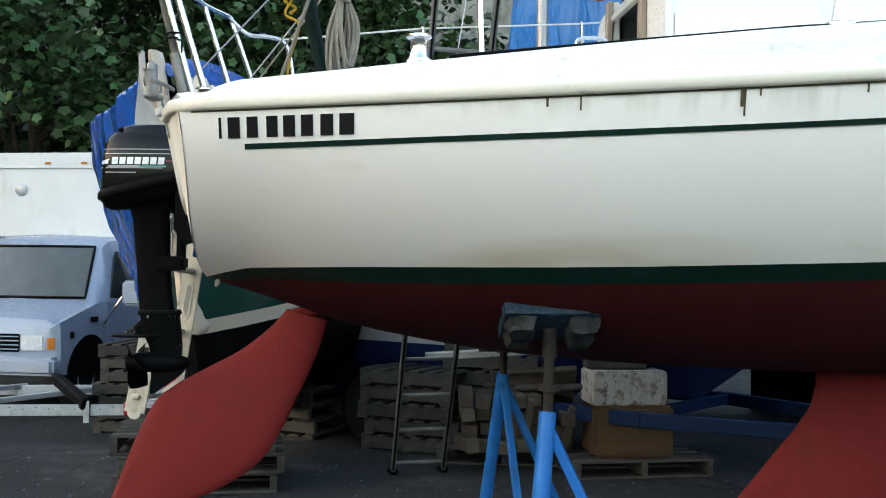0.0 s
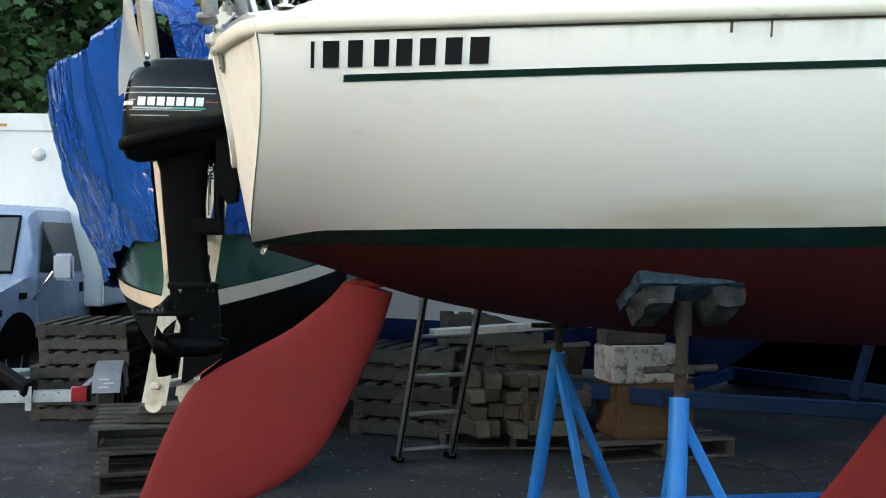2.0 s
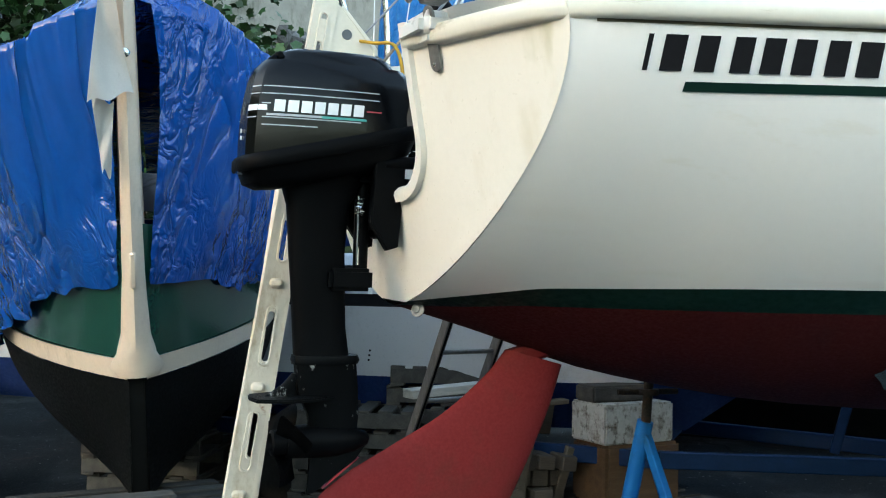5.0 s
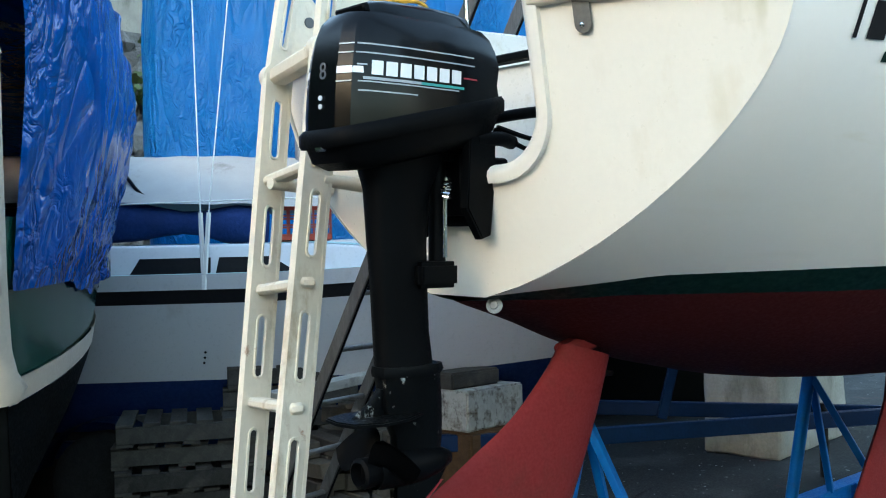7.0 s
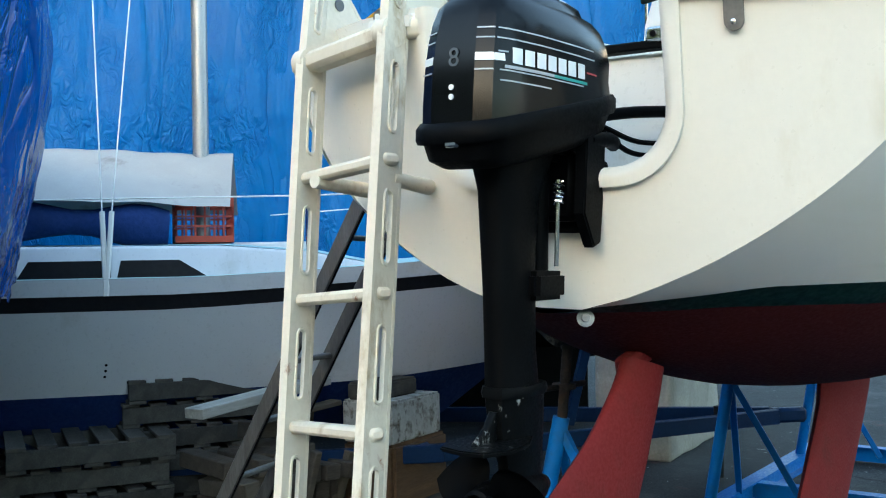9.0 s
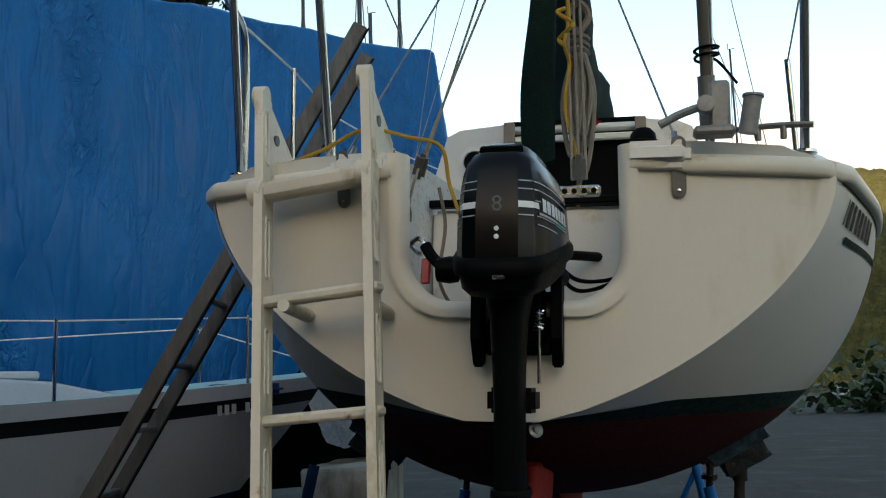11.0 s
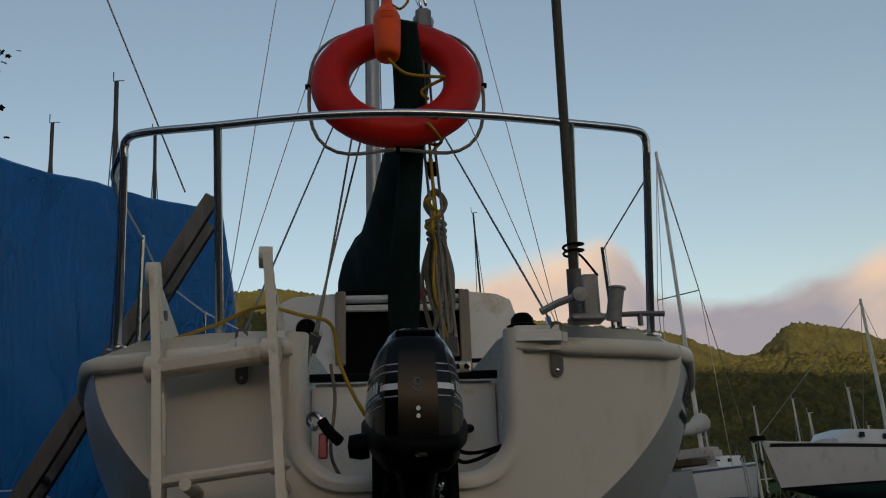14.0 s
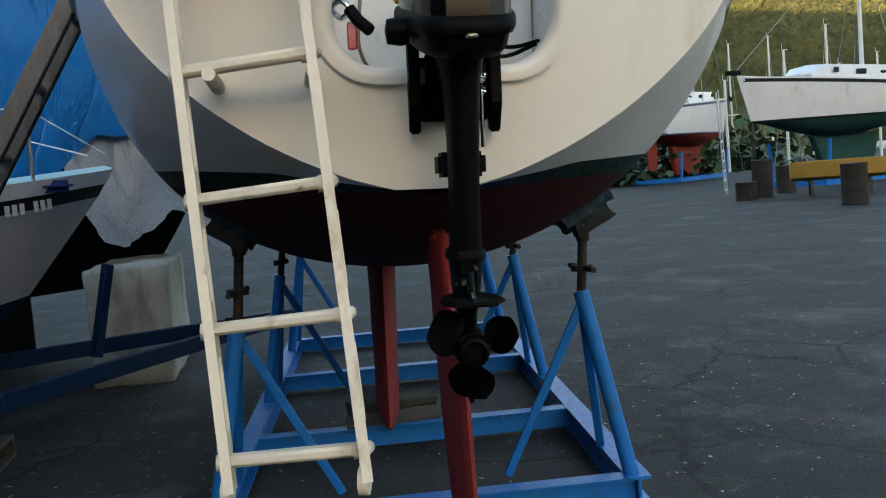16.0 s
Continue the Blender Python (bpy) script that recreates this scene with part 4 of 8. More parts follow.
KEEL_ROWS = [(2.86, 3.75, 1.02, 0.17), (2.86, 3.74, 0.9, 0.16), (2.835, 3.7, 0.79, 0.15), (2.76, 3.64, 0.68, 0.14), (2.68, 3.56, 0.585, 0.14), (2.58, 3.47, 0.46, 0.13), (2.48, 3.38, 0.34, 0.12), (2.36, 3.28, 0.22, 0.12), (2.26, 3.2, 0.165, 0.11), (2.28, 3.18, 0.15, 0.1)]
part("keel", foil(KEEL_ROWS, 0.15), M["antifouling"], boat, "red fin keel", 60)

# stripe and registration marks on the starboard side
def skin(x0, x1, zf, h, name, material, n=24, parent=boat, lift=0.003):
    rings = []
    for k in range(n + 1):
        x = x0 + (x1 - x0) * k / n
        z = zf(x)
        row = []
        for zz in (z - h / 2, z + h / 2):
            row.append(Vector((x, YC - half_beam(x, zz) + keel_shift(x, zz) - lift, zz)))
        rings.append(row)
    return part(name, loft(rings, closed=False, caps=False), material, parent, "", 60)


skin(0.352, 6.6, lambda x: 1.862 + 0.013 * x + 0.0109 * x * x if x < 3 else 1.999 + 0.078 * (x - 3), 0.019, "cove_stripe", M["green_stripe"], 60)
for x0, x1 in ((0.261, 0.271), (0.294, 0.338), (0.362, 0.402), (0.432, 0.472), (0.491, 0.533), (0.553, 0.595), (0.62, 0.664), (0.684, 0.734)):
    skin(x0, x1, lambda x: 1.93 + 0.018 * (x - 0.26), 0.07, "registration_mark", M["letter"], 3, lift=0.0035)
skin(0.16, 6.4, lambda x: sheer(x) - 0.0155, 0.007, "lip_joint", M["grime"], 60, lift=0.0025)
for x0, wd, drop in ((1.352, 0.008, 0.035), (1.458, 0.006, 0.05), (1.96, 0.014, 0.06), (1.972, 0.006, 0.09), (2.02, 0.005, 0.03), (2.36, 0.007, 0.035), (2.72, 0.008, 0.04)):
    skin(x0, x0 + wd, lambda x: sheer(x) - 0.012 - drop / 2, drop, "grime_streak", M["grime"], 2, lift=0.002)
# drain fitting and chainplates
part("drain_fitting", lathe([(0.0, 0), (0.02, 0), (0.02, 0.005), (0.011, 0.007), (0.009, 0.011), (0.0, 0.011)], 18, Matrix.Translation((0.118, -0.06, 1.35)) @ pose(0, 0, 0, 75, 0, -55)), M["anode"], boat)
for y in (-0.435, 0.435):
    ol = [(y + a, b) for a, b in rounded(0.036, 0.15, 0.0175, 5)]
    bm = prism([(u, 2.005 + v) for u, v in ol], "x", -0.012, -0.006, 0.001)
    for v in bm.verts:
        v.co.x += transom_x(v.co.y, v.co.z)
    plate = part("chainplate", bm, M["alu"], boat, "dull steel backstay chainplate")
    part("bolt", lathe([(0, 0), (0.006, 0), (0.005, 0.003), (0, 0.004)], 12, Matrix.Translation((transom_x(y, 1.95) - 0.0125, y, 1.946)) @ pose(0, 0, 0, 0, -90, 0)), M["stainless"], plate)

# ---- blue steel cradle ----
cradle = thing("boat_cradle", None, "blue painted steel boat cradle with screw jacks under the hull", "boat cradle")
X0, X1 = 1.36, 5.6
I_BEAM = [(-0.05, 0.0), (0.05, 0.0), (0.05, 0.01), (0.006, 0.014), (0.006, 0.106), (0.05, 0.11), (0.05, 0.12), (-0.05, 0.12), (-0.05, 0.11), (-0.006, 0.106), (-0.006, 0.014), (-0.05, 0.01)]


def hull_z(x, y):
    lo, hi = smooth_lerp(x, KEELZ), sheer(x)
    for _ in range(30):
        mid = (lo + hi) / 2
        lo, hi = (mid, hi) if half_beam(x, mid) < abs(y - YC) else (lo, mid)
    return lo


for side in (-1, 1):
    y = side * 0.86
    bm = prism([(y + a, b) for a, b in I_BEAM], "x", X0 - 0.05, X1 + 0.05)
    part("side_rail", bm, M["blue_steel"], cradle)
for x in (X0, 2.55, 4.1, X1):
    bm = beam((x, -0.85, 0.058), (x, 0.85, 0.058), 0.012, 0.1)
    beam((x, -0.85, 0.111), (x, 0.85, 0.111), 0.09, 0.01, bm=bm)
    part("cross_beam", bm, M["blue_steel"], cradle)
for side in (-1, 1):
    for x, base in ((1.46, 1.38), (3.35, 3.35), (5.1, 5.1)):
        top = Vector((x, side * 0.705, 0.88))
        foot = Vector((base, side * 0.845, 0.115))
        part("jack_tube", tube([foot, top], 0.033, 14), M["blue_steel"], cradle)
        for h in (0.35, 0.6):
            p = foot.lerp(top, h)
            part("pin_hole", tube([p + Vector((0, side * 0.0335 - 0.001, 0)), p + Vector((0, side * 0.034 + 0.001, 0))], 0.006, 8), M["blackdull"], cradle)
        for dx in (-0.02, 0.42):
            a, b = Vector((base + dx + (0.0 if dx > 0 else 0.16), side * (0.82 if dx > 0 else 0.35), 0.115)), top - Vector((0, 0, 0.05))
            part("brace", beam(a, b, 0.036, 0.036, 0.004), M["blue_steel"], cradle)
        yb = YC + side * 0.7
        zb = hull_z(x, yb)
        tilt = math.degrees(math.atan2(hull_z(x, yb + side * 0.1) - hull_z(x, yb - side * 0.1), 0.2))
        pm = HEEL @ pose(x, yb, zb) @ pose(0, 0, 0, side * tilt, 0, 0) @ pose(0, 0, 0.02)
        head = pm @ Vector((0, 0, -0.02)) - Vector((0, 0, 0.1))
        part("jack_screw", tube([top - Vector((0, 0, 0.03)), head], 0.02, 12), M["rusty"], cradle, "rusty jack screw")
        part("jack_nut", lathe([(0.0, -0.012), (0.045, -0.012), (0.045, 0.012), (0.0, 0.012)], 12, Matrix.Translation(top.lerp(head, 0.42))), M["rusty"], cradle)
        h = top.lerp(head, 0.42)
        part("jack_handle", tube([h + Vector((-0.13, side * 0.02, 0.0)), h + Vector((0.13, -side * 0.02, 0.0))], 0.012, 8), M["rusty"], cradle)
        t = empty_bm()
        bmesh.ops.create_cube(t, size=1)
        bmesh.ops.subdivide_edges(t, edges=t.edges[:], cuts=9, use_grid_fill=True)
        for v in t.verts:
            v.co = Vector((v.co.x * 0.36, v.co.y * 0.22, v.co.z * 0.045))
            v.co += Vector((noise.noise(v.co * 23), noise.noise(v.co * 29), 0.7 * noise.noise(v.co * 31))) * 0.012
        bmesh.ops.transform(t, matrix=pm, verts=t.verts)
        part("pad", t, M["carpet"], cradle, "worn carpet-covered support pad", 60)
        for dx in (-0.115, 0.115):
            t = empty_bm()
            bmesh.ops.create_cube(t, size=1)
            bmesh.ops.subdivide_edges(t, edges=t.edges[:], cuts=6, use_grid_fill=True)
            for v in t.verts:
                v.co = Vector((v.co.x * 0.12 * (0.8 + 0.4 * v.co.z) + dx, v.co.y * 0.17, v.co.z * 0.065 - 0.05))
                v.co += Vector((noise.noise(v.co * 17), noise.noise(v.co * 19), noise.noise(v.co * 13))) * 0.022
            bmesh.ops.transform(t, matrix=pm, verts=t.verts)
            part("pad_wrap", t, M["pad_wrap"], cradle, "ragged grey carpet wrapped round the pad", 60)
        part("pad_socket", tube([pm @ Vector((0, 0, -0.03)), head + Vector((0, 0, -0.02))], 0.028, 10), M["rusty"], cradle)
for k, (x, z, s) in enumerate(((2.65, 0.045, 0.09), (2.65, 0.115, 0.045), (3.05, 0.045, 0.09), (3.05, 0.115, 0.045))):
    single("keel_block", box((0, 0, 0), (0.2, 0.5, s), (0, 0, 4 * k), 0.006), M["greywood"], pose(x, 0.11, z), "dark timber block under the keel", "timber block", "keel blocks")

# ---- outboard motor ----
motor = thing("outboard_motor", HEEL @ Matrix.Translation((-0.375, -0.035, 0)) @ pose(0, 0, 0, 0, 0, 0.5) @ Matrix.Translation((0.375, 0, 0)), "black eight horsepower outboard motor clamped to the transom", "outboard motor")


def cowl_ring(z, x0, x1, w, front=0.6, y=0.0):
    """Cowl section: narrow flat back with chamfered corners, flanks that widen towards the boat."""
    L_ = (x1 - x0) / 0.46
    pts = [(x0, -w * 0.36), (x0 + 0.016, -w * 0.6), (x0 + L_ * 0.05, -w * 0.72), (x0 + L_ * 0.14, -w * 0.86), (x0 + L_ * 0.27, -w * 0.97), (x0 + L_ * 0.36, -w), (x0 + L_ * 0.42, -w * 0.94), (x0 + L_ * 0.45, -w * 0.72), (x1, -w * 0.36)]
    pts += [(a, -b) for a, b in pts[::-1]]
    return [Vector((a, b + y, z)) for a, b in pts]


def cowl(rows):
    return loft([cowl_ring(*r) for r in rows])


def slant(bm, k, x0):
    for v in bm.verts:
        v.co.z += (v.co.x - x0) * k
    return bm


def cowl_body(rows):
    """The cowl's lower rim rises towards the boat."""
    rings = [cowl_ring(*r) for r in rows]
    for k, s in ((0, 1.0), (1, 0.6), (2, 0.2)):
        for p in rings[k]:
            p.z += (p.x + 0.15) * 0.24 * s
    return loft(rings)


cw = part("cowl", cowl_body([(1.77, -0.375, 0.072, 0.131), (1.80, -0.375, 0.07, 0.132), (1.835, -0.372, 0.067, 0.131), (1.86, -0.369, 0.065, 0.129), (1.90, -0.363, 0.074, 0.126), (1.935, -0.356, 0.067, 0.12), (1.965, -0.346, 0.056, 0.109), (1.985, -0.328, 0.04, 0.094)]), M["blackpaint"], motor, "glossy black cowl with stripe decals", 26)
bm = cowl([(1.98, -0.308, 0.02, 0.086), (2.008, -0.292, 0.0, 0.08), (2.021, -0.262, -0.03, 0.064)])
part("cowl_cap", bm, M["blackpaint"], motor, "", 40)
part("air_intake", box((-0.294, 0, 1.998), (0.02, 0.1, 0.02), (0, -20, 0), 0.004), M["blackdull"], motor)
# the lower pan rises towards the boat
bm = cowl([(1.752, -0.384, 0.076, 0.138), (1.76, -0.388, 0.08, 0.142), (1.782, -0.388, 0.08, 0.142), (1.792, -0.38, 0.075, 0.136)])
part("seal_band", slant(bm, 0.24, -0.15), M["blackdull"], motor, "", 40)
bm = cowl([(1.69, -0.28, 0.0, 0.075), (1.698, -0.33, 0.03, 0.1), (1.718, -0.362, 0.06, 0.12), (1.762, -0.378, 0.08, 0.13)])
part("lower_cowl", slant(bm, 0.24, -0.15), M["blackdull"], motor, "", 40)
part("cowl_latch", box((-0.376, -0.005, 1.7), (0.02, 0.03, 0.02), (0, 0, 0), 0.004), M["stainless"], motor)
for z in (1.785, 1.803):
    part("lamp_dot", lathe([(0, 0), (0.0055, 0), (0.0055, 0.003), (0, 0.003)], 10, Matrix.Translation((-0.3755, 0.0, z)) @ pose(0, 0, 0, 0, -90, 0)), M["white_bar"], motor)


COWL_ROWS = [(1.752, -0.375, 0.072, 0.131), (1.80, -0.375, 0.07, 0.132), (1.835, -0.372, 0.067, 0.131), (1.86, -0.369, 0.065, 0.129), (1.90, -0.363, 0.074, 0.126), (1.935, -0.356, 0.067, 0.12), (1.965, -0.346, 0.056, 0.109)]


def on_cowl_side(x0, x1, z, h, name, material, y_sign=-1, skew=0.0, lift=0.0015):
    """A decal bar on the flank of the cowl between two places along it."""
    rings = []
    n = max(2, int((x1 - x0) / 0.02))
    rows = COWL_ROWS
    for k in range(n + 1):
        x = x0 + (x1 - x0) * k / n
        row = []
        for zz, sh in ((z - h / 2, 0.0), (z + h / 2, skew)):
            a0, a1, w = (float(np.interp(zz, [r[0] for r in rows], [r[j] for r in rows])) for j in (1, 2, 3))
            ring = cowl_ring(zz, a0, a1, w)[:9]
            yy = float(np.interp(x + sh, [p.x for p in ring], [p.y for p in ring]))
            row.append(Vector((x + sh, (yy - lift) * (1 if y_sign < 0 else -1), zz)))
        rings.append(row)
    return part(name, loft(rings, False, False), material, cw, "", 60)


for sgn in (-1, 1):
    for z, a, b in ((1.912, -0.34, -0.05), (1.893, -0.345, -0.05), (1.868, -0.345, -0.325), (1.833, -0.345, -0.1), (1.814, -0.345, -0.21)):
        on_cowl_side(a, b, z, 0.003, "pinstripe", M["silver_bar"], sgn)
    on_cowl_side(-0.354, -0.333, 1.857, 0.014, "decal_block", M["white_bar"], sgn)
    for k in range(7):
        x0 = -0.318 + 0.033 * k
        on_cowl_side(x0, x0 + 0.0265, 1.863, 0.03, "brand_block", M["white_bar"], sgn, 0.003)
    on_cowl_side(-0.335, -0.2, 1.84, 0.006, "silver_stripe", M["silver_bar"], sgn)
    on_cowl_side(-0.2, -0.085, 1.84, 0.006, "teal_stripe", M["teal_bar"], sgn)
    on_cowl_side(-0.085, -0.045, 1.863, 0.004, "red_stripe", M["red_bar"], sgn)
    for z, h, nm, mt in ((1.912, 0.003, "corner_stripe", "silver_bar"), (1.893, 0.003, "corner_stripe", "silver_bar"), (1.833, 0.003, "corner_stripe", "silver_bar"), (1.857, 0.015, "back_decal", "white_bar")):
        rows = COWL_ROWS
        ring_ = []
        for zz in (z - h / 2, z + h / 2):
            a0, a1, w = (float(np.interp(zz, [r[0] for r in rows], [r[j] for r in rows])) for j in (1, 2, 3))
            p0, p1 = cowl_ring(zz, a0, a1, w)[:2]
            pr = [p0 + Vector((-0.0012, -0.0008, 0)), p1 + Vector((-0.0012, -0.0012, 0))]
            ring_.append([Vector((p.x, p.y * (1 if sgn < 0 else -1), p.z)) for p in pr])
        part(nm, loft(ring_, False, False), M[mt], cw)


def digit(text, size, m, material, parent, name):
    cu = bpy.data.curves.new(name, "FONT")
    cu.body, cu.size, cu.extrude = text, size, 0.0008
    cu.align_x, cu.align_y = "CENTER", "CENTER"
    tmp = bpy.data.objects.new("tmp", cu)
    scene.collection.objects.link(tmp)
    me = bpy.data.meshes.new_from_object(tmp.evaluated_get(bpy.context.evaluated_depsgraph_get()))
    bpy.data.objects.remove(tmp)
    me.transform(m)
    me.materials.append(material)
    ob = new(name, me)
    ob.parent = parent
    return ob


digit("8", 0.05, Matrix(((0, 0, -1, -0.3705), (-1, 0, 0, 0.0), (0, 1, 0, 1.858), (0, 0, 0, 1))), M["grey_mark"], cw, "digit")


def leg_ring(z, x0, x1, w):
    pts = []
    for k in range(20):
        a = 2 * math.pi * k / 20
        u = 0.5 - 0.5 * math.cos(a)
        pts.append(Vector((x0 + (x1 - x0) * u, math.copysign(abs(math.sin(a)) ** 0.6, math.sin(a)) * w, z)))
    return pts


part("midsection", loft([leg_ring(*r) for r in ((1.73, -0.28, -0.03, 0.066), (1.68, -0.27, -0.055, 0.056), (1.62, -0.252, -0.085, 0.044), (1.5, -0.243, -0.092, 0.038), (1.42, -0.235, -0.088, 0.036), (1.3, -0.226, -0.082, 0.036), (1.225, -0.22, -0.07, 0.038))]), M["blackdull"], motor, "long dull black drive leg", 40)
part("leg_collar", loft([leg_ring(*r) for r in ((1.228, -0.224, -0.045, 0.045), (1.215, -0.226, -0.04, 0.048), (1.205, -0.224, -0.045, 0.045))]), M["chipped"], motor)
part("gearcase_strut", loft([leg_ring(*r) for r in ((1.206, -0.218, -0.048, 0.04), (1.14, -0.213, -0.04, 0.034), (1.07, -0.18, -0.035, 0.025), (1.0, -0.17, -0.04, 0.022))]), M["chipped"], motor, "chipped black gearcase", 40)
ol = [(-0.335, 0.0), (-0.325, 0.05), (-0.26, 0.075), (-0.18, 0.065), (-0.11, 0.03), (-0.11, -0.03), (-0.18, -0.065), (-0.26, -0.075), (-0.325, -0.05)]
part("cavitation_plate", prism(ol, "z", 1.112, 1.122, 0.003), M["chipped"], motor, "scraped cavitation plate")
part("trim_tab", loft([leg_ring(*r) for r in ((1.118, -0.3, -0.2, 0.006), (1.15, -0.25, -0.2, 0.008), (1.18, -0.222, -0.2, 0.01))]), M["chipped"], motor)
prof = [(0.0, -0.02), (0.018, -0.01), (0.034, 0.03), (0.043, 0.08), (0.045, 0.14), (0.043, 0.2), (0.04, 0.215), (0.0, 0.215)]
part("torpedo", lathe([(r, z) for r, z in prof], 20, Matrix.Translation((-0.02, 0, 1.0)) @ pose(0, 0, 0, 0, -90, 0)), M["blackdull"], motor, "", 50)
part("skeg", prism([(-0.17, 0.99), (-0.01, 0.985), (-0.04, 0.945), (-0.155, 0.862), (-0.175, 0.862), (-0.165, 0.94)], "y", -0.007, 0.007, 0.003), M["chipped"], motor)
part("skeg_edge", prism([(-0.1, 0.903), (-0.03, 0.95), (-0.04, 0.942), (-0.13, 0.872)], "y", -0.008, 0.008), M["red_bar"], motor)
prop = part("propeller", lathe([(0, 0), (0.02, 0), (0.032, 0.012), (0.034, 0.07), (0.026, 0.075), (0.022, 0.05), (0, 0.05)], 18, Matrix.Translation((-0.2, 0, 1.0)) @ pose(0, 0, 0, 0, -90, 0)), M["blackdull"], motor, "black three-bladed propeller")
for k in range(3):
    def blade(u, v, k=k):
        r = 0.03 + 0.085 * v
        half = (0.62 * math.sin(math.pi * (0.18 + 0.72 * v)) + 0.1)
        a = radians(120 * k + 35) + (u - 0.5) * 2 * half
        return Vector((-0.235 + (u - 0.5) * 0.06 + 0.012 * v, r * math.cos(a), 1.0 + r * math.sin(a)))
    bm = grid(blade, 8, 6)
    bmesh.ops.solidify(bm, geom=bm.faces[:], thickness=0.004)
    part("blade", bm, M["blackdull"], prop, "", 60)
# clamp bracket and steering
br = part("clamp_bracket", box((-0.005, 0.0, 1.64), (0.05, 0.14, 0.15), (0, 0, 0), 0.012), M["blackdull"], motor, "black clamp bracket with screws")
for side in (-1, 1):
    part("bracket_arm", prism([(0.035, 1.745), (-0.05, 1.75), (-0.05, 1.66), (-0.058, 1.58), (-0.01, 1.51), (0.02, 1.52), (0.028, 1.64)], "y", side * 0.1 - 0.014, side * 0.1 + 0.014, 0.004), M["blackdull"], br)
    part("screw_grip", tube([(0.02, side * 0.075, 1.69), (0.1, side * 0.075, 1.69)], 0.013, 10), M["blackdull"], br)
part("bracket_plate", box((0.022, 0, 1.6), (0.016, 0.17, 0.12), (0, 9, 0), 0.006), M["blackdull"], br)
part("swivel_post", tube([(-0.045, 0, 1.72), (-0.045, 0, 1.4)], 0.02, 14), M["blackdull"], motor)
part("lower_mount", box((-0.085, 0, 1.43), (0.12, 0.115, 0.06), (0, 0, 0), 0.01, 2), M["blackdull"], motor)
part("steering_head", box((-0.03, 0, 1.715), (0.17, 0.11, 0.05), (0, 0, 0), 0.015, 2), M["blackdull"], motor)
part("carry_grip", tube(smooth_path([(-0.02, -0.1, 1.735), (0.05, -0.11, 1.742), (0.1, -0.1, 1.738)], 10), 0.017, 10), M["blackdull"], motor)
part("tilt_spring", tube([(-0.072 + 0.011 * math.sin(k * 1.2), -0.06 + 0.011 * math.cos(k * 1.2), 1.6 + 0.0016 * k) for k in range(30)], 0.0025, 5), M["stainless"], motor)
part("tilt_rod", tube([(-0.075, -0.06, 1.65), (-0.075, -0.06, 1.47)], 0.005, 8), M["stainless"], motor)
part("tiller", tube(smooth_path([(0.06, -0.02, 1.79), (0.2, -0.1, 1.82), (0.42, -0.22, 1.84)], 14), 0.014, 10), M["blackdull"], motor, "black tiller arm")
part("fuel_knob", lathe([(0, 0), (0.03, 0), (0.033, 0.02), (0.028, 0.05), (0, 0.055)], 16, Matrix.Translation((-0.2, 0.118, 1.735)) @ pose(0, 0, 0, -90, 0, 0)), M["blackdull"], motor)
part("control_cable", tube(smooth_path([(0.05, -0.1, 1.77), (0.14, -0.14, 1.745), (0.22, -0.2, 1.75), (0.26, -0.27, 1.77)], 20), 0.006, 6), M["blackdull"], motor)
part("fuel_hose", tube(smooth_path([(0.05, -0.09, 1.765), (0.13, -0.13, 1.72), (0.2, -0.18, 1.725), (0.25, -0.26, 1.76)], 20), 0.006, 6), M["blackdull"], motor)

# ---- folding boarding ladder on the port quarter ----
ladder = thing("boarding_ladder", HEEL, "weathered cream plastic boarding ladder hung on the stern", "ladder")
TOP_P, TOP_S = Vector((-0.042, 0.658, 1.97)), Vector((-0.095, 0.345, 2.0))
DOWN, DOWN_P = Vector((-0.163, -0.09, -0.98)).normalized(), Vector((-0.135, -0.087, -0.98)).normalized()


